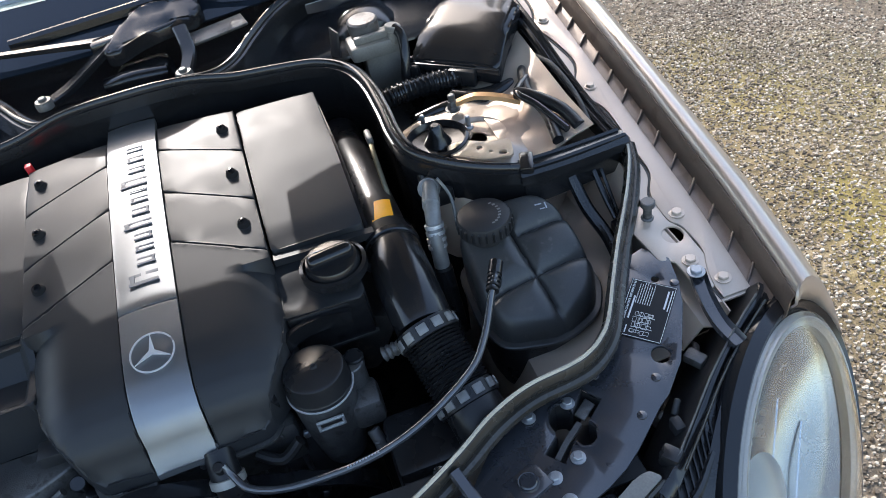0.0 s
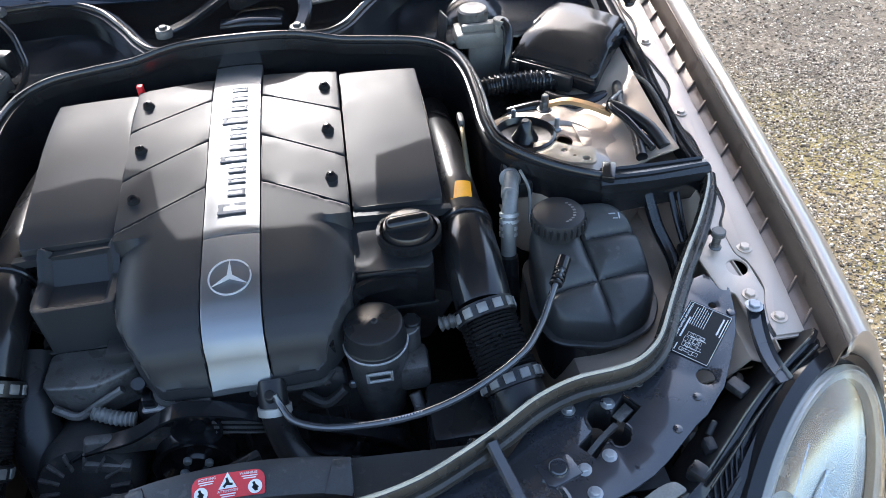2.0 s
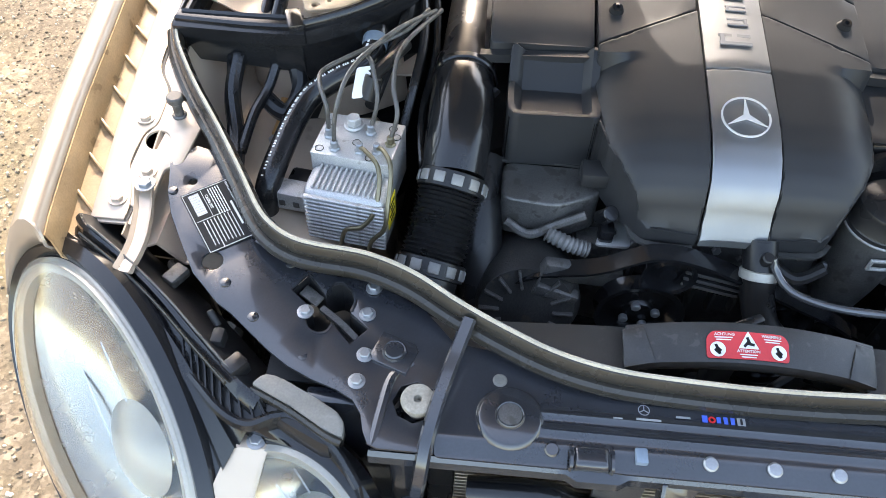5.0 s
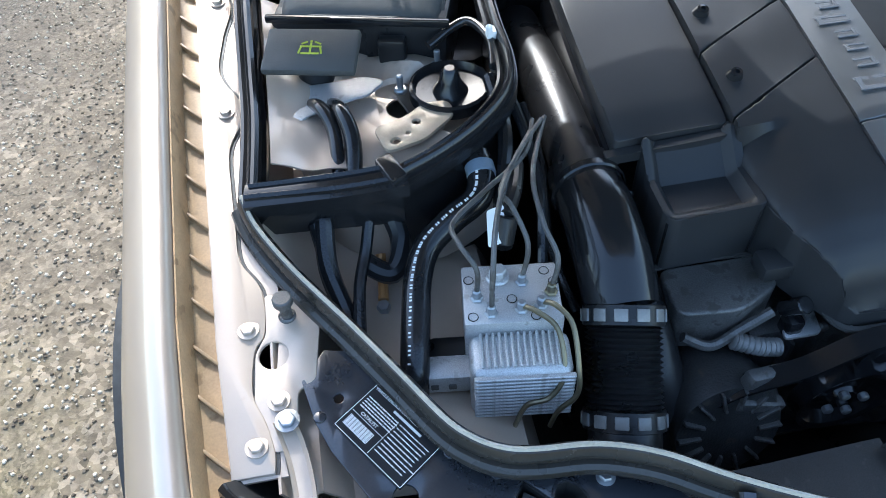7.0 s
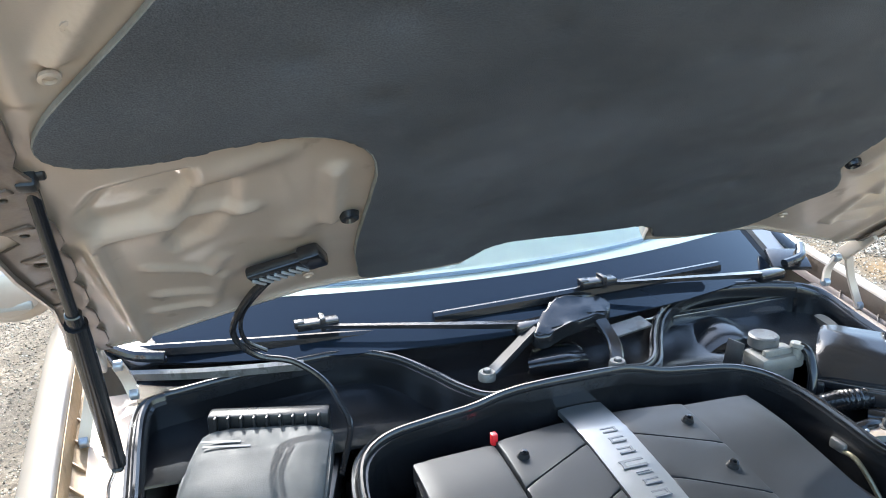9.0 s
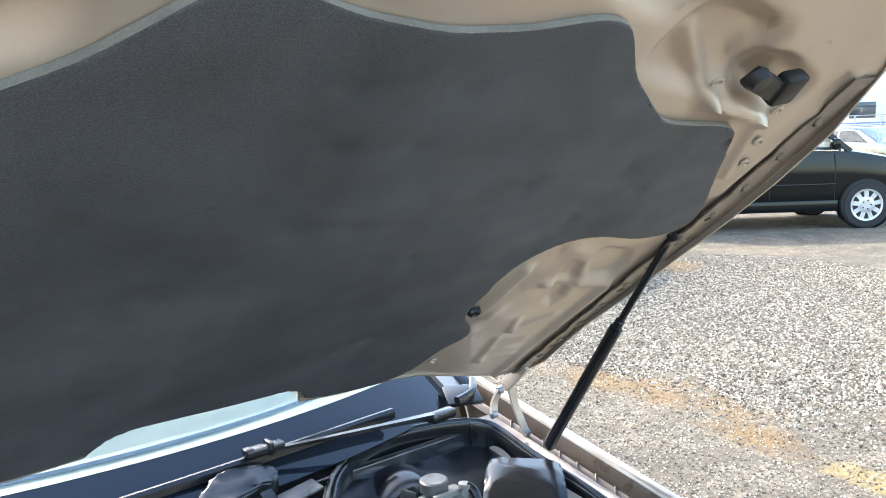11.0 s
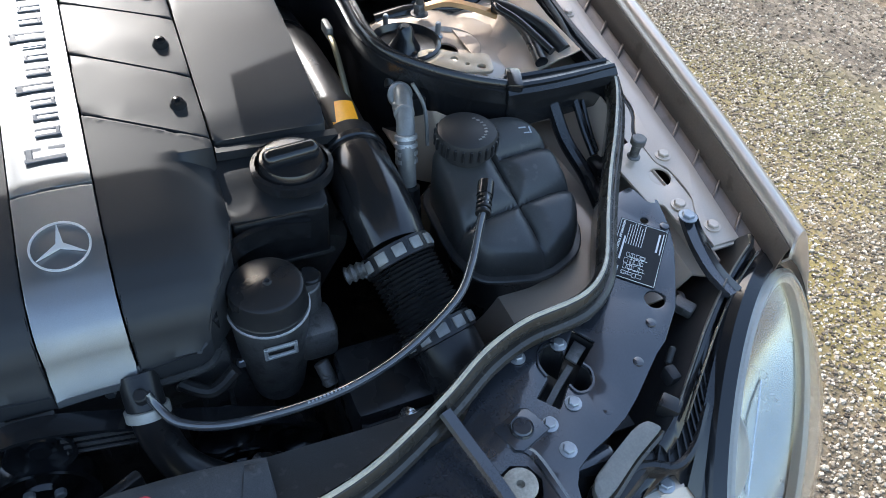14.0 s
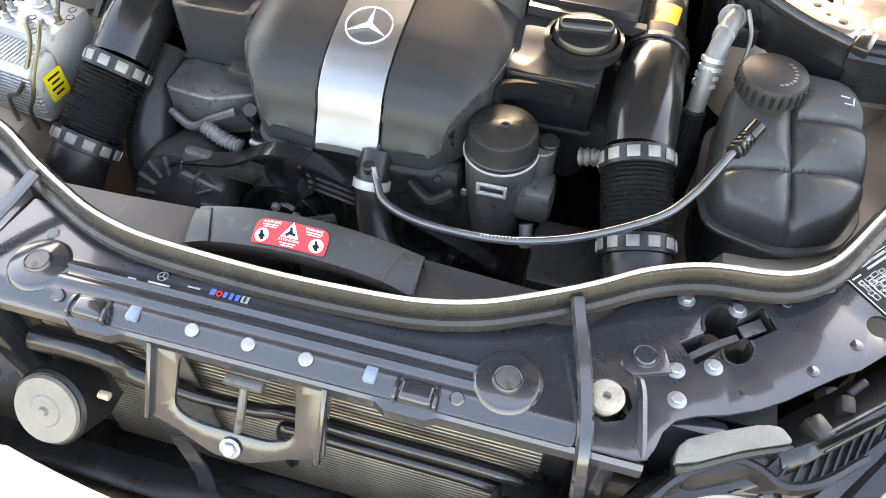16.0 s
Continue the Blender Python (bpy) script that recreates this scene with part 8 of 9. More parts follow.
for x in (-0.252, 0.30):
    hn = thing("horn", (x, -0.03, 0.46), "round black disc horn", "horn", "horns")
    part("drum", lathe([(0, 0.035), (0.030, 0.034), (0.033, 0.030), (0.044, 0.030), (0.047, 0.026), (0.047, -0.02), (0.03, -0.03), (0, -0.03)], (x, -0.035, 0.535), (0, -0.75, 0.55), 36), PLASTIC, hn)
    part("diaphragm", lathe([(0, 0.041), (0.004, 0.041), (0.006, 0.037), (0.018, 0.037), (0.020, 0.0355), (0.040, 0.0355), (0.042, 0.031)], (x, -0.035, 0.535), (0, -0.75, 0.55), 36), GREY_RES, hn, "dusty tan metal diaphragm")
    part("plug", rbox((0.016, 0.010, 0.008), (x + 0.058, -0.030, 0.562), 0.003), CREAM, hn, "cream plastic plug")
    part("bracket", rbox((0.012, 0.05, 0.10), (x, 0.01, 0.49), 0.002), DEEP, hn)
for side in (1, -1):
    part("side_post", rbox((0.03, 0.05, 0.34), (side * 0.352, 0.02, 0.51), 0.006), BLACK_PAINT, support)
    part("side_hook", rbox((0.022, 0.03, 0.10), (side * 0.342, -0.045, 0.60), 0.006), BLACK_PAINT, support)
    part("lamp_carrier", rbox((0.10, 0.02, 0.24), (side * 0.41, 0.05, 0.57), 0.006), BLACK_PAINT, support)
bp = bmesh.new()
prev = None
for i in range(41):
    x = -0.80 + 1.60 * i / 40
    y0 = -0.165 + 0.30 * (abs(x) / 0.88) ** 3
    w = max(0.0, min(1.0, (abs(x) - 0.33) / 0.10))
    w = w * w * (3 - 2 * w)
    top, edge = 0.48 * (1 - w) + 0.43 * w, (-0.122 + 0.30 * min(x * x, 0.12)) * (1 - w) + (y0 + 0.03) * w
    row = [bp.verts.new(p) for p in ((x, edge + 0.004, top - 0.020), (x, edge, top), (x, edge - 0.016, top - 0.014), (x, min(edge, y0) - 0.035, top - 0.06), (x, y0 - 0.040, 0.36), (x, y0, 0.20))]
    if prev:
        for k in range(5):
            bp.faces.new((prev[k], row[k], row[k + 1], prev[k + 1]))
    prev = row
part("front_bumper", thicken(bp, 0.004), PAINT, body, "champagne front bumper skin", sharp=60)
part("bumper_beam", rbox((1.10, 0.05, 0.10), (0, -0.06, 0.36), 0.01), PLASTIC, body)


# ---- emission labels and the brand strip ----
def emission_label(side, m, rows, words, drawing):
    th = thing("emission_label", m.translation, "black emission control label with white print", "label", "emission labels")
    part("film", shift(rbox((0.125, 0.080, 0.0006), (0, 0, 0), 0), m), LABEL_BLACK, th)
    part("border", shift(join(rbox((0.121, 0.0007, 0.0006), (0, 0.038, 0.0004), 0), rbox((0.121, 0.0007, 0.0006), (0, -0.038, 0.0004), 0), rbox((0.0007, 0.076, 0.0006), (0.0605, 0, 0.0004), 0), rbox((0.0007, 0.076, 0.0006), (-0.0605, 0, 0.0004), 0)), m), WHITE, th)
    for body_, size, x, y in words:
        part("words", text_bm(body_, size, m @ pose(x, y, 0.0006)), WHITE, th)
    part("small_print", bars_bm(rows, m @ pose(0, 0, 0.0006)), PALE_PRINT, th, kind="stuff")
    return th


random.seed(3)
lines = []
for k in range(9):
    y = 0.018 - 0.0055 * k
    x = 0.002
    while x < 0.052:
        w = random.uniform(0.003, 0.009)
        lines.append((x + w / 2, y, w, 0.0013))
        x += w + 0.0012
for k in range(5):
    x = -0.056
    while x < -0.006:
        w = random.uniform(0.003, 0.008)
        lines.append((x + w / 2, 0.018 - 0.004 * k, w, 0.0016))
        x += w + 0.0012
for k in range(26):
    lines.append((-0.055 + 0.0017 * k, -0.022, 0.0006 + 0.0005 * (k * 7 % 3), 0.016))
lines += [(0.008, 0.0255, 0.050, 0.0032), (-0.0015, -0.008, 0.0006, 0.055), (-0.03, -0.009, 0.056, 0.0006)]
ML = Matrix.Translation((-0.5895, 0.2358, 0.7405)) @ Euler((radians(1.3), radians(8.3), radians(-53.3))).to_matrix().to_4x4() @ Matrix.Diagonal((0.70, 0.73, 1.0, 1.0))
emission_label(-1, ML, lines, [("VEHICLE EMISSION CONTROL INFORMATION", 0.0056, 0, 0.0325), ("CATALYST", 0.0062, -0.032, -0.0045)], False)
draw = []
for k in range(7):
    x = 0.010
    while x < 0.052:
        w = random.uniform(0.003, 0.009)
        draw.append((x + w / 2, 0.022 - 0.0042 * k, w, 0.0011))
        x += w + 0.0014
for k in range(20):
    x, y = -0.050 + 0.0130 * (k % 4) + random.uniform(-0.001, 0.001), 0.014 - 0.0085 * (k // 5) + random.uniform(-0.001, 0.001)
    w, h = random.uniform(0.005, 0.011), random.uniform(0.004, 0.009)
    draw += [(x, y + h / 2, w, 0.00045), (x, y - h / 2, w, 0.00045), (x - w / 2, y, 0.00045, h), (x + w / 2, y, 0.00045, h)]
draw += [(-0.028, -0.010, 0.030, 0.0007), (-0.040, -0.004, 0.0007, 0.030), (-0.016, -0.004, 0.0007, 0.030), (-0.028, 0.006, 0.044, 0.0007)]
draw += [(0.03, -0.028, 0.04, 0.003), (0.03, -0.034, 0.046, 0.0018), (-0.048, 0.024, 0.016, 0.002), (0.0, 0.0255, 0.050, 0.0030)]
MR = Matrix.Translation((0.5975, 0.2395, 0.7415)) @ Euler((radians(2.2), radians(-8.1), radians(46.5))).to_matrix().to_4x4() @ Matrix.Diagonal((0.70, 0.73, 1.0, 1.0))
emission_label(1, MR, draw, [("VEHICLE EMISSION CONTROL INFORMATION", 0.0056, 0, 0.0325)], True)
bd = thing("brand_strip", (-0.06, 0.048, 0.710), "small silver, blue and red printed marks on the cross panel", "label")
part("silver_mark", join(shift(lathe([(0.0050, 0), (0.0050, 0.0004), (0.0058, 0.0004), (0.0058, 0)], (0, 0, 0), seg=24), pose(-0.119, 0.0525, 0.7107)), *[shift(rbox((0.0010, 0.0052, 0.0004), (0, 0.0026, 0), 0), pose(-0.119, 0.0525, 0.7109, 0, 0, a)) for a in (0, 120, 240)], bars_bm([(-0.116, 0.0405, 0.024, 0.0022), (-0.146, 0.0395, 0.009, 0.0014)], pose(0, 0, 0.7144)), bars_bm([(-0.081, 0.048, 0.014, 0.0022)], pose(0, 0, 0.7112))), SILVER_PRINT, bd)
part("blue_mark", bars_bm([(-0.060 + 0.0068 * k, 0.0485, 0.0040 if k else 0.0055, 0.0075 if k != 2 else 0.0065) for k in (0, 2, 3, 4)], pose(0, 0, 0.7114)), BLUE, bd)
part("red_mark", shift(lathe([(0.0018, 0), (0.0018, 0.0004), (0.0036, 0.0004), (0.0036, 0)], (0, 0, 0), seg=16), pose(-0.0530, 0.0482, 0.7113)), RED, bd)
part("number_box", bars_bm([(-0.0245, 0.0485, 0.008, 0.008)], pose(0, 0, 0.7114)), SILVER_PRINT, bd)
part("number_bar", bars_bm([(-0.0245, 0.0485, 0.0022, 0.006)], pose(0, 0, 0.7119)), LABEL_BLACK, bd)
# ---- the lot beyond ----
VAN_PAINT = mat("black_van_paint", (0.004, 0.006, 0.0065), 0.06, 0.0, var=0.1, grain=0, spec=0.30)
SIDE_GLASS = mat("dark_side_glass", (0.030, 0.045, 0.050), 0.03, 0.0, var=0.1, grain=0, spec=0.9)
CAP = mat("silver_hub_cap", (0.60, 0.60, 0.60), 0.35, 0.6, var=0.05)
RV_WHITE = mat("white_fibreglass", (0.74, 0.75, 0.76), 0.35, var=0.04, scale=1.0)
RV_BLUE = mat("blue_stripe", (0.06, 0.16, 0.45), 0.4, var=0.05)
GREY_CAR = mat("silver_grey_paint", (0.11, 0.115, 0.105), 0.25, 0.5, var=0.05, coat=0.8)
RED_CAR = mat("dark_red_paint", (0.16, 0.012, 0.02), 0.2, 0.1, var=0.1, coat=1.0)
GRASS = mat("grass_green", (0.10, 0.20, 0.03), 0.9, var=0.4, scale=4)
CONE_GREEN = mat("green_cone_base", (0.10, 0.33, 0.20), 0.6, var=0.15)
CONE_DULL = mat("faded_cone", (0.48, 0.38, 0.24), 0.7, var=0.25, scale=12)
CHAIN = mat("galvanised_wire", (0.45, 0.46, 0.46), 0.45, 0.7, var=0.1)


def loft_side(sections, half_width, inset):
    """A car shell: sections of (x, [z ...]) from nose to tail, with the width taken in towards the top."""
    bm = bmesh.new()
    rows = []
    for x, zs in sections:
        left = [bm.verts.new((x, half_width - inset(k), z)) for k, z in enumerate(zs)]
        right = [bm.verts.new((x, -half_width + inset(k), z)) for k, z in enumerate(zs)]
        rows.append(left + right[::-1])
    for a, b in zip(rows, rows[1:]):
        for i in range(len(a) - 1):
            bm.faces.new((a[i], a[i + 1], b[i + 1], b[i]))
    bm.faces.new(rows[0])
    bm.faces.new(rows[-1])
    return bm


def road_wheel(th, M, x, y, r, out):
    w = part("wheel", shift(lathe([(r * 0.66, -0.10), (r * 0.95, -0.10), (r, -0.07), (r, 0.07), (r * 0.95, 0.10), (r * 0.70, 0.10), (r * 0.66, 0.05)], (x, y, r), (0, out, 0), 40), M), TYRE, th, "black tyre")
    part("rim", shift(cyl(r * 0.67, 0.02, (x, y + out * 0.045, r), (0, out, 0), 36), M), TYRE, w)
    part("hub_cap", shift(lathe([(0, 0.094), (r * 0.16, 0.094), (r * 0.30, 0.096), (r * 0.36, 0.088), (r * 0.36, 0.06), (0, 0.06)], (x, y, r), (0, out, 0), 32), M), CAP, w, "silver hub cap")
    part("rim_edge", shift(lathe([(r * 0.60, 0.060), (r * 0.61, 0.098), (r * 0.69, 0.104), (r * 0.69, 0.06)], (x, y, r), (0, out, 0), 40), M), CAP, w)
    for k in range(9):
        a = 2 * math.pi * k / 9 + 0.2
        sp = plate([(r * 0.28, -r * 0.085), (r * 0.62, -r * 0.10), (r * 0.62, r * 0.10), (r * 0.28, r * 0.085)], lambda p, q: 0.090, 0.02)
        part("spoke", shift(sp, M @ Matrix.Translation((x, y, r)) @ Matrix(((1, 0, 0, 0), (0, 0, out, 0), (0, 1, 0, 0), (0, 0, 0, 1))) @ pose(0, 0, 0, 0, 0, math.degrees(a))), CAP, w)
    for k in range(5):
        a = 2 * math.pi * k / 5
        part("wheel_nut", shift(cyl(0.012, 0.012, (x + 0.062 * math.cos(a), y + out * 0.088, r + 0.068 * math.sin(a)), (0, out, 0), 8), M), TYRE, w)


def glass_panel(pts, y_of, t=0.008):
    g = plate(pts, 0, t)
    for v in g.verts:
        x, z, d = v.co.x, v.co.y, v.co.z
        v.co = Vector((x, y_of(z) + d, z))
    return g


def minivan(M):
    """Wheels at x = 0 and -3.08; the side at y = -0.98 faces the raised bonnet."""
    th = thing("minivan", M.translation, "glossy black minivan with silver hub caps parked on gravel", "minivan")
    secs = [(0.80, [0.32, 0.45, 0.58, 0.70, 0.71]), (0.70, [0.27, 0.45, 0.74, 0.90, 0.92]), (0.40, [0.26, 0.45, 0.84, 1.02, 1.05]), (0.0, [0.26, 0.45, 0.90, 1.10, 1.14]), (-0.22, [0.26, 0.45, 0.91, 1.14, 1.17]), (-0.48, [0.26, 0.45, 0.91, 1.15, 1.155]),
            (-1.45, [0.26, 0.45, 0.92, 1.19, 1.195]), (-2.6, [0.26, 0.45, 0.93, 1.23, 1.235]), (-3.7, [0.28, 0.45, 0.94, 1.25, 1.255]), (-4.02, [0.34, 0.50, 0.95, 1.24, 1.245])]
    shell = loft_side(secs, 0.98, lambda k: (0.06, 0.0, 0.0, 0.035, 0.16)[k])
    for v in shell.verts:
        if v.co.x > 0.3:
            v.co.y *= 1 - 0.55 * ((v.co.x - 0.3) / 0.55) ** 2 * 0.5
    part("shell", shift(shell, M), VAN_PAINT, th, "glossy black bodywork", sharp=24)
    roof_bm = bmesh.new()
    grid = [[roof_bm.verts.new((x, w * 0.76, z - 0.09 * abs(w) ** 3)) for w in np.linspace(-1, 1, 9)] for x, z in ((-0.98, 1.80), (-1.25, 1.86), (-1.9, 1.90), (-2.8, 1.91), (-3.5, 1.89), (-3.85, 1.84))]
    for a, b in zip(grid, grid[1:]):
        for i in range(8):
            roof_bm.faces.new((a[i], a[i + 1], b[i + 1], b[i]))
    part("roof", shift(thicken(roof_bm, 0.05), M), VAN_PAINT, th)
    belt = lambda x: 1.14 - 0.036 * (x + 0.22)
    for s in (-1, 1):
        y_of = lambda z: s * (0.945 - (z - 1.15) / 0.62 * 0.17)
        bar = [(-0.035, -0.03), (-0.035, 0.03), (0.035, 0.03), (0.035, -0.03)]
        part("pillar", shift(sweep([(-0.24, s * 0.93, 1.14), (-0.62, s * 0.86, 1.46), (-1.02, s * 0.76, 1.76)], bar, up=(0, 1, 0), n=5), M), VAN_PAINT, th)
        for x in (-1.45, -2.55, -3.72):
            part("pillar", shift(sweep([(x, y_of(1.15), 1.15), (x - 0.02, y_of(1.5), 1.5), (x - 0.05 * (x < -3), y_of(1.80), 1.80)], [(-0.05, -0.02), (-0.05, 0.02), (0.05, 0.02), (0.05, -0.02)], up=(0, 1, 0), n=4), M), VAN_PAINT, th)
        part("roof_frame", shift(sweep([(-0.80, y_of(1.60), 1.60), (-1.05, y_of(1.75), 1.755), (-1.5, y_of(1.78), 1.79), (-2.6, y_of(1.8), 1.81), (-3.8, y_of(1.78), 1.78)], [(-0.035, -0.03), (-0.035, 0.04), (0.035, 0.04), (0.035, -0.03)], n=5), M), VAN_PAINT, th)
        for pts in ([(-0.42, 1.16), (-1.41, 1.20), (-1.41, 1.77), (-1.05, 1.74)], [(-1.49, 1.20), (-2.51, 1.23), (-2.52, 1.79), (-1.49, 1.77)], [(-2.60, 1.24), (-3.68, 1.26), (-3.70, 1.76), (-2.60, 1.79)]):
            part("side_window", shift(glass_panel(pts, y_of), M), CLEAR_GLASS, th, "clear side window")
        part("belt_trim", shift(sweep([(-0.42, s * 0.952, belt(-0.42) + 0.012), (-2.0, s * 0.952, belt(-2.0) + 0.012), (-3.7, s * 0.952, belt(-3.7) + 0.004)], [(-0.006, -0.009), (-0.006, 0.009), (0.006, 0.009), (0.006, -0.009)], n=4), M), CHROME, th, "bright belt trim")
        part("sill", shift(rbox((2.3, 0.04, 0.17), (-1.54, s * 0.955, 0.345), 0.012), M), VAN_PAINT, th)
        part("side_moulding", shift(rbox((2.06, 0.016, 0.03), (-1.50, s * 0.985, 0.665), 0.005), M), VAN_PAINT, th)
        for x in (-0.47, -1.43, -2.46):
            part("door_gap", shift(rbox((0.008, 0.006, 0.68), (x, s * 0.981, 0.78), 0), M), TYRE, th)
        for x in (-1.25, -1.66):
            part("door_handle", shift(rbox((0.20, 0.03, 0.035), (x, s * 0.98, 1.03), 0.012), M), VAN_PAINT, th)
        part("door_mirror", shift(rbox((0.11, 0.19, 0.17), (-0.52, s * 1.04, 1.26), 0.04), M), VAN_PAINT, th)
        part("head_light", shift(rbox((0.16, 0.16, 0.17), (0.66, s * 0.80, 0.86), 0.05), M), COPPER if s < 0 else COPPER, th, "amber-tinged head light")
        for x in (0, -3.08):
            part("wheel_arch", shift(lathe([(0.40, -0.02), (0.40, 0.016), (0.37, 0.016), (0.37, -0.2)], (x, s * 0.978, 0.37), (0, s, 0), 40), M), VAN_PAINT, th)
            part("arch_well", shift(cyl(0.375, 0.012, (x, s * 0.974, 0.37), (0, s, 0), 36), M), TYRE, th)
            road_wheel(th, M, x, s * 0.90, 0.345, s)
        for x in (-1.30, -2.2):
            part("seat", shift(join(rbox((0.14, 0.42, 0.62), (x, s * 0.42, 1.15), 0.05, (0, 12, 0)), rbox((0.09, 0.24, 0.17), (x - 0.10, s * 0.42, 1.55), 0.04, (0, 12, 0))), M), TYRE, th, "dark seat with head rest")
    part("windscreen", shift(plate([(-0.82, -0.25), (0.82, -0.25), (0.70, -0.99), (-0.70, -0.99)], lambda a, b: 1.175 + (-b - 0.25) * 0.80, 0.008), M @ Matrix(((0, 1, 0, 0), (1, 0, 0, 0), (0, 0, 1, 0), (0, 0, 0, 1)))), CLEAR_GLASS, th)
    part("rear_window", shift(rbox((0.012, 1.30, 0.50), (-3.95, 0, 1.50), 0, (0, 8, 0)), M), SIDE_GLASS, th)
    part("dashboard", shift(rbox((0.50, 1.60, 0.10), (-0.55, 0, 1.15), 0.03), M), TYRE, th)
    for s in (-1, 1):
        part("roof_rail", shift(rbox((1.9, 0.05, 0.05), (-2.3, s * 0.66, 1.895), 0.015), M), VAN_PAINT, th)
    return th


van_axis = (Vector((11.431, 4.870, 0)) - Vector((9.055, 6.830, 0))).normalized()
van_side = Vector((-van_axis.y, van_axis.x, 0))
MV = Matrix.Translation(Vector((11.431, 4.870, 0)) + van_side * 0.98) @ Matrix(((van_axis.x, van_side.x, 0, 0), (van_axis.y, van_side.y, 0, 0), (0, 0, 1, 0), (0, 0, 0, 1)))
minivan(MV)


def parked_car(M, paint, label, tall=1.45):
    th = thing("parked_car", M.translation, label, "car")
    k = tall / 1.45
    secs = [(0.85, [0.25, 0.45, 0.60, 0.66, 0.67, 0.675]), (0.55, [0.22, 0.45, 0.70, 0.80, 0.81, 0.815]), (-0.30, [0.20, 0.45, 0.78 * k, 0.92 * k, 0.95 * k, 0.955 * k]), (-0.95, [0.20, 0.45, 0.80 * k, 0.95 * k, 1.33 * k, 1.37 * k]), (-1.7, [0.20, 0.45, 0.82 * k, 0.96 * k, 1.40 * k, 1.45 * k]),
            (-2.6, [0.20, 0.45, 0.82 * k, 0.96 * k, 1.36 * k, 1.41 * k]), (-3.3, [0.22, 0.45, 0.82 * k, 0.97 * k, 1.05 * k, 1.08 * k]), (-3.75, [0.28, 0.45, 0.80 * k, 0.93 * k, 0.96 * k, 0.97 * k])]
    part("shell", shift(loft_side(secs, 0.90, lambda q: (0.05, 0, 0, 0.03, 0.17, 0.27)[q]), M), paint, th, sharp=30)
    for s in (1, -1):
        for pts in ([(-0.55, 0.97 * k), (-1.60, 0.97 * k), (-1.60, 1.33 * k), (-1.05, 1.31 * k)], [(-1.70, 0.98 * k), (-2.85, 0.98 * k), (-2.45, 1.30 * k), (-1.70, 1.33 * k)]):
            g = plate(pts, 0, 0.01)
            for v in g.verts:
                x, z = v.co.x, v.co.y
                v.co = Vector((x, s * (0.885 - (z / k - 0.95) / 0.42 * 0.14), z))
            part("side_window", shift(g, M), SIDE_GLASS, th)
        for x in (0, -2.75):
            road_wheel(th, M, x, s * 0.82, 0.32, s)
    scr = plate([(-0.70, -0.32), (0.70, -0.32), (0.62, -0.92), (-0.62, -0.92)], lambda a, b: 0.965 * k + (-b - 0.32) * 0.62 * k, 0.01)
    part("windscreen", shift(scr, M @ pose(0, 0, 0, 0, 0, -90)), SIDE_GLASS, th)
    return th


def travel_trailer(M, length, height, label):
    """A caravan whose flat side at y = 0 faces the camera; x runs along it."""
    th = thing("travel_trailer", M.translation, label, "caravan", "travel trailers")
    part("shell", shift(rbox((length, 2.3, height), (0, 1.15, 0.75 + height / 2), 0.06, seg=3), M), RV_WHITE, th, "white fibreglass shell")
    part("roof_edge", shift(rbox((length + 0.02, 2.34, 0.05), (0, 1.15, 0.75 + height), 0.015), M), CHAIN, th)
    part("blue_stripe", shift(rbox((length - 0.1, 0.012, 0.07), (0, -0.004, 1.55), 0), M), RV_BLUE, th)
    part("blue_stripe", shift(rbox((length - 0.1, 0.012, 0.03), (0, -0.004, 1.45), 0), M), RV_BLUE, th)
    part("skirt_line", shift(rbox((length - 0.1, 0.012, 0.03), (0, -0.004, 1.10), 0), M), TYRE, th)
    for x in (-length * 0.30, length * 0.08):
        w = part("window", shift(rbox((1.1, 0.03, 0.75), (x, -0.004, 2.15), 0.06, seg=3), M), SIDE_GLASS, th, "dark rounded window")
        part("window_frame", shift(rbox((1.14, 0.012, 0.03), (x, -0.018, 2.32), 0.004), M), TYRE, w)
    part("door", shift(rbox((0.65, 0.02, 1.75), (length * 0.33, -0.004, 1.72), 0.03), M), RV_WHITE, th)
    for x in (-0.45, 0.45):
        part("wheel", shift(lathe([(0, -0.09), (0.20, -0.09), (0.30, -0.10), (0.33, -0.06), (0.33, 0.06), (0.30, 0.10), (0.2, 0.09), (0, 0.08)], (x, 0.12, 0.33), (0, -1, 0), 32), M), TYRE, th)
    part("chassis", shift(rbox((length * 0.95, 1.8, 0.14), (0, 1.15, 0.66), 0.01), M), TYRE, th)
    part("jack_stand", shift(rbox((0.08, 0.08, 0.75), (-length * 0.42, 0.2, 0.37), 0.01), M), TYRE, th)
    part("jack_stand", shift(rbox((0.08, 0.08, 0.75), (length * 0.42, 0.2, 0.37), 0.01), M), TYRE, th)
    return th


def far_pose(az, d, turn=0.0):
    """At d metres from the bonnet in the direction az (degrees from straight back), facing it, then turned."""
    a = radians(az)
    away, right = Vector((math.sin(a), math.cos(a), 0)), Vector((math.cos(a), -math.sin(a), 0))
    p = Vector((-0.19, -0.26, 0)) + away * d
    return Matrix(((right.x, away.x, 0, p.x), (right.y, away.y, 0, p.y), (0, 0, 1, 0), (0, 0, 0, 1))) @ pose(0, 0, 0, 0, 0, turn)


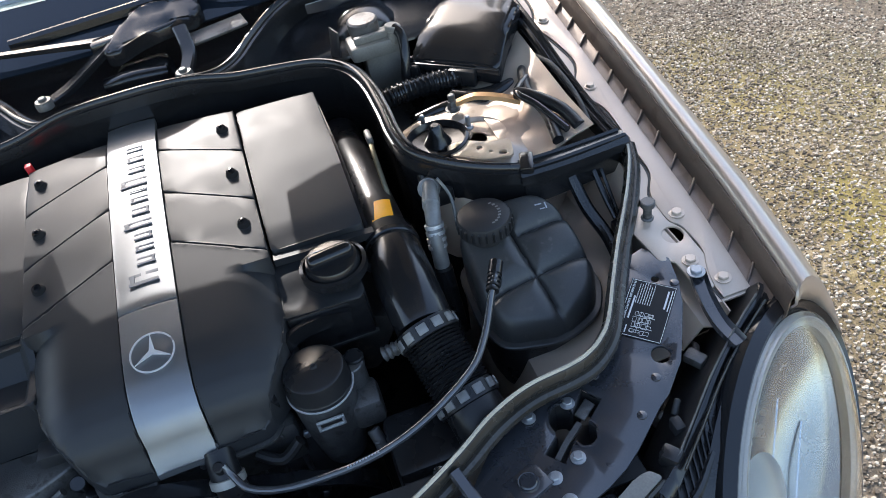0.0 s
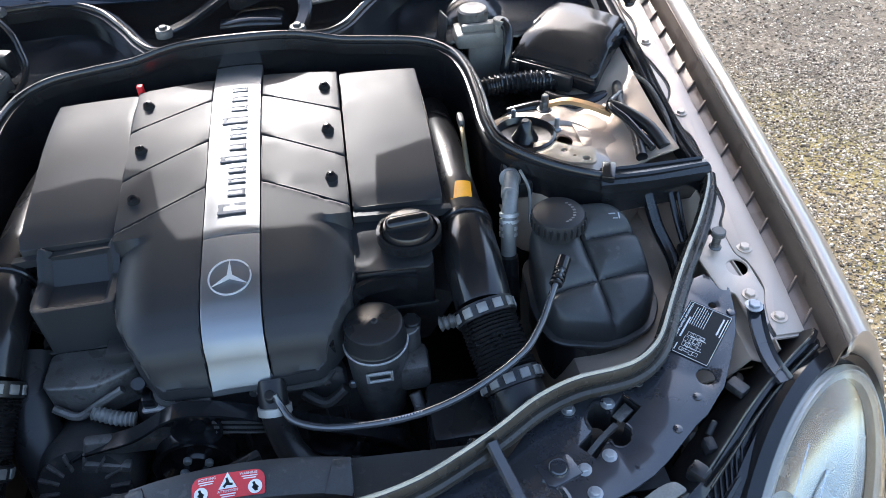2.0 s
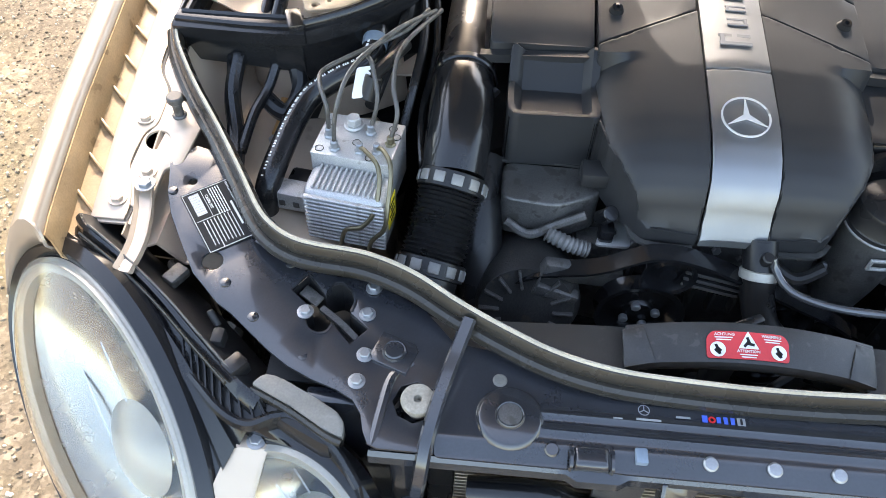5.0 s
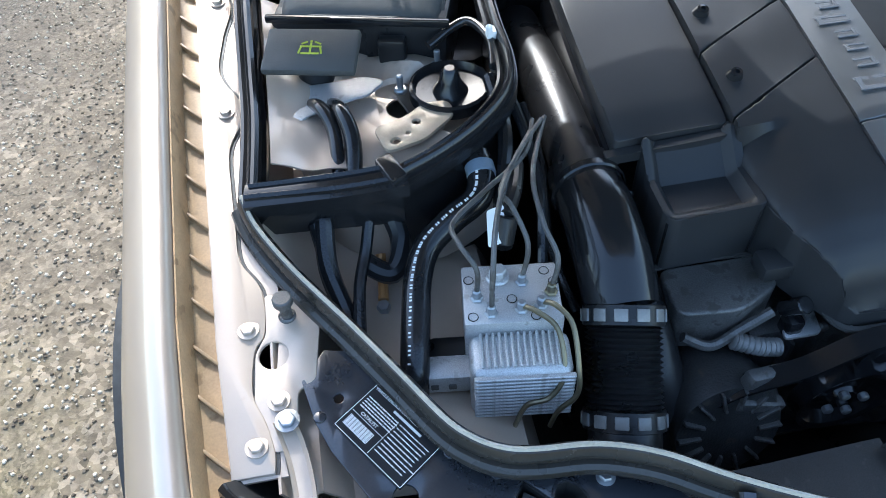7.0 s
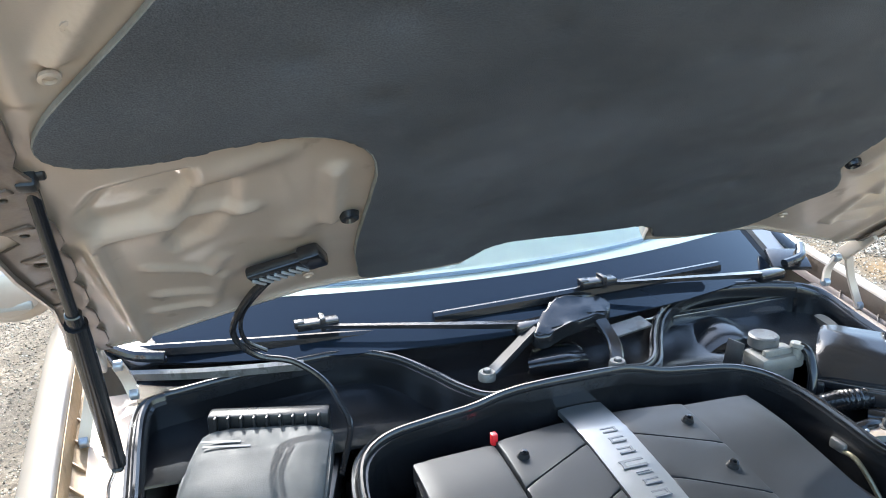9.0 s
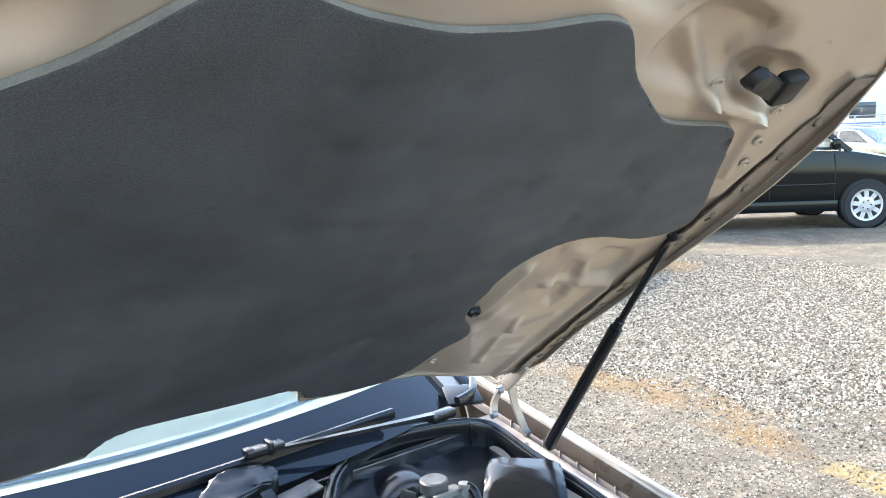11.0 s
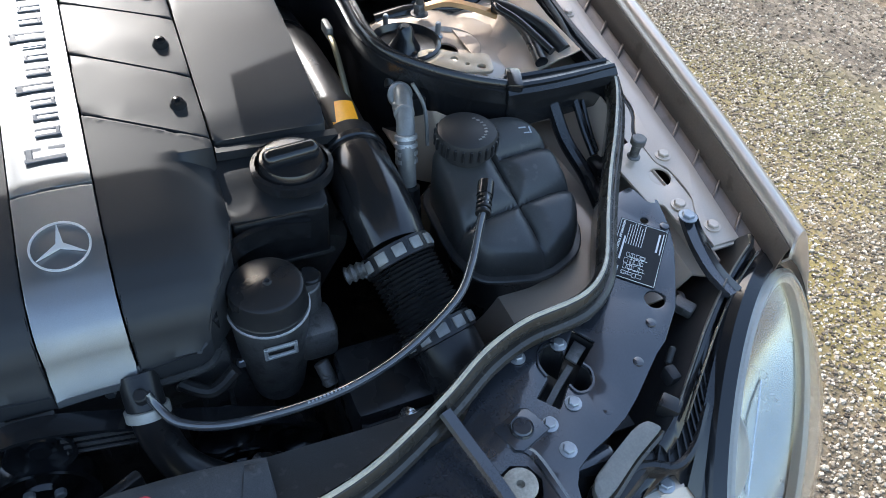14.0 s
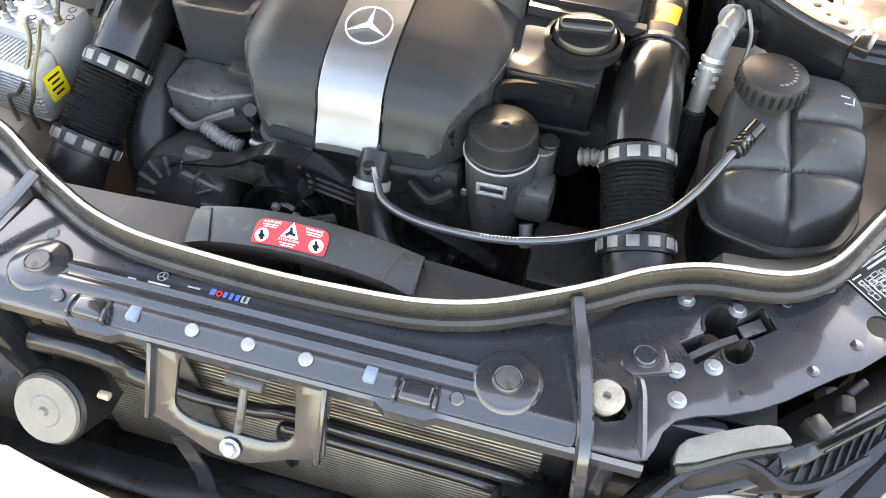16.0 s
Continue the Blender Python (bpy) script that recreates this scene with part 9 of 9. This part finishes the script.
# Unseen car behind the bonnet, added to throw the shadow on the ground.
parked_car(Matrix.Translation((6.95, 7.45, 0)) @ pose(0, 0, 0, 0, 0, 20), GREY_CAR, "unseen saloon car added behind the bonnet to cast a shadow on the gravel")
parked_car(far_pose(68.4, 27.5, -38), GREY_CAR, "silver-grey saloon car parked beyond the minivan")
parked_car(far_pose(64.0, 34, 25), RED_CAR, "dark red sport utility car with roof rails", 1.75)
travel_trailer(far_pose(74.6, 32, 4), 6.6, 2.95, "white travel trailer with blue stripes and dark window")
travel_trailer(far_pose(65.6, 41, 6), 5.2, 3.2, "white travel trailer seen past the minivan")
travel_trailer(far_pose(58.6, 42, -8), 7.0, 3.2, "white travel trailer behind the minivan roof")
fence = thing("chain_link_fence", far_pose(66.5, 38).translation, "galvanised chain link fence between parked trailers", "fence")
FM = far_pose(66.5, 38)
for k in range(6):
    part("post", shift(cyl(0.03, 1.9, (-2.5 + k, 0, 0)), FM), CHAIN, fence)
part("top_rail", shift(tube([(-2.5, 0, 1.88), (2.5, 0, 1.88)], 0.02, 8, 2), FM), CHAIN, fence)
wires = []
for k in range(60):
    x = -3.4 + k * 0.11
    for s in (1, -1):
        a, b = max(-2.5, min(2.5, x)), max(-2.5, min(2.5, x + s * 1.8))
        wires.append(tube([(a, 0, 0.05), (b, 0.0, 0.05 + abs(b - a))], 0.004, 4, 1))
part("mesh", shift(join(*[w for w in wires]), FM), CHAIN, fence, kind="stuff")
gm = far_pose(73.5, 30.5)
gb = bmesh.new()
random.seed(5)
for k in range(2600):
    x, y = random.uniform(-3.4, 3.4), random.uniform(-0.6, 1.6)
    h, a = random.uniform(0.10, 0.26), random.uniform(0, math.pi)
    dx, dy = 0.02 * math.cos(a), 0.02 * math.sin(a)
    v = [gb.verts.new(p) for p in ((x - dx, y - dy, 0), (x + dx, y + dy, 0), (x + random.uniform(-0.05, 0.05), y + random.uniform(-0.05, 0.05), h))]
    gb.faces.new(v)
gob = new("grass", finish("grass", shift(gb, gm), GRASS))
tagged(gob, "strip of green grass below the travel trailer", "grass", kind="stuff")
CP = far_pose(75.0, 6.95).translation
cone = thing("traffic_cone", CP, "faded traffic cone on stacked green and white rings", "traffic cone")
for k in range(5):
    part("base_ring", lathe([(0, 0), (0.19, 0), (0.20, 0.006), (0.20, 0.016), (0.19, 0.022), (0, 0.022)], CP + Vector((0.006 * (k % 2), 0, 0.022 * k)), seg=32), RV_WHITE if k % 2 else CONE_GREEN, cone, "white ring" if k % 2 else "green ring")
part("cone_body", lathe([(0.15, 0.0), (0.15, 0.015), (0.115, 0.02), (0.03, 0.52), (0.02, 0.53), (0, 0.53)], CP + Vector((0, 0, 0.11)), seg=32), CONE_DULL, cone, "faded tan cone")
RP = far_pose(73.4, 11.6).translation
rag = rbox((0.42, 0.22, 0.05), RP + Vector((0, 0, 0.025)), 0.022, (0, 0, 20), 4)
for v in rag.verts:
    v.co = v.co + Vector((0.05 * noise.noise(v.co * 5 + Vector((7, 0, 0))), 0.05 * noise.noise(v.co * 5), 0))
    v.co.z = max(0.0, v.co.z + 0.06 * noise.noise(v.co * 9))
solo("cloth_heap", rag, DEEP, "crumpled dark grey cloth lying on the gravel", "cloth")

# ---- loose stones ----
def stones(name, count, area, lo, hi, seed, label):
    random.seed(seed)
    verts, faces = [], []
    for k in range(count):
        x, y = area()
        r = random.uniform(lo, hi)
        base = len(verts)
        a0 = random.uniform(0, 6.28)
        e = random.uniform(0.6, 1.0)
        for i in range(5):
            a = a0 + i * 1.2566
            verts.append((x + r * math.cos(a) * random.uniform(0.8, 1.15), y + r * e * math.sin(a) * random.uniform(0.8, 1.15), -0.004))
        for i in range(5):
            a = a0 + i * 1.2566 + 0.5
            verts.append((x + 0.6 * r * math.cos(a), y + 0.6 * r * e * math.sin(a), r * random.uniform(0.38, 0.75)))
        for i in range(5):
            j = (i + 1) % 5
            faces.append((base + i, base + j, base + 5 + i))
            faces.append((base + j, base + 5 + j, base + 5 + i))
        faces.append(tuple(base + 5 + i for i in range(5)))
    me = bpy.data.meshes.new(name)
    me.from_pydata(verts, [], faces)
    for v in me.vertices:
        v.co.z += 0.012 * noise.noise((v.co.x * 0.6, v.co.y * 0.6, 0))
    me.materials.append(STONE)
    tagged(new(name, me), label, "gravel", kind="stuff")


def stone_material():
    m = bpy.data.materials.new("gravel_stone")
    m.use_nodes = True
    nt = m.node_tree
    g = nt.nodes.new("ShaderNodeNewGeometry")
    r = nt.nodes.new("ShaderNodeValToRGB")
    r.color_ramp.elements.new(0.5)
    for e, (p, c) in zip(r.color_ramp.elements, ((0.0, (0.075, 0.060, 0.045)), (0.5, (0.25, 0.203, 0.147)), (1.0, (0.62, 0.545, 0.43)))):
        e.position, e.color = p, (*c, 1)
    nt.links.new(g.outputs["Random Per Island"], r.inputs[0])
    nt.links.new(r.outputs[0], nt.nodes["Principled BSDF"].inputs["Base Color"])
    nt.nodes["Principled BSDF"].inputs["Roughness"].default_value = 1.0
    nt.nodes["Principled BSDF"].inputs["Specular IOR Level"].default_value = 0.1
    return m


STONE = stone_material()


def coarse_bed():
    while True:
        x, y = random.uniform(3.3, 8.2), random.uniform(0.6, 5.2)
        d = math.hypot((x - 5.6) / 2.4, (y - 2.9) / 2.3) + 0.35 * noise.noise((x * 1.3, y * 1.3, 9))
        if d < 0.95 or (d < 1.3 and random.random() < 0.25):
            return x, y


def fine_bed():
    d = random.uniform(0, 1) ** 1.5
    return 0.98 + 4.2 * d, random.uniform(-0.8, 2.2 + 3.0 * d)


stones("gravel", 52000, coarse_bed, 0.0045, 0.0150, 11, "loose tan and grey gravel spread over the lot")
stones("gravel", 46000, fine_bed, 0.003, 0.0095, 13, "fine tan grit scattered on the worn tarmac")
stones("gravel", 50000, lambda: (random.uniform(0.93, 2.3), random.uniform(-0.5, 2.2)), 0.002, 0.0062, 14, "small pale stones pressed into the tarmac beside the car")
stones("gravel", 30000, lambda: (-0.95 - 2.6 * random.random() ** 1.4, random.uniform(-0.4, 4.5)), 0.002, 0.0072, 12, "fine grey grit on the tarmac beside the car")
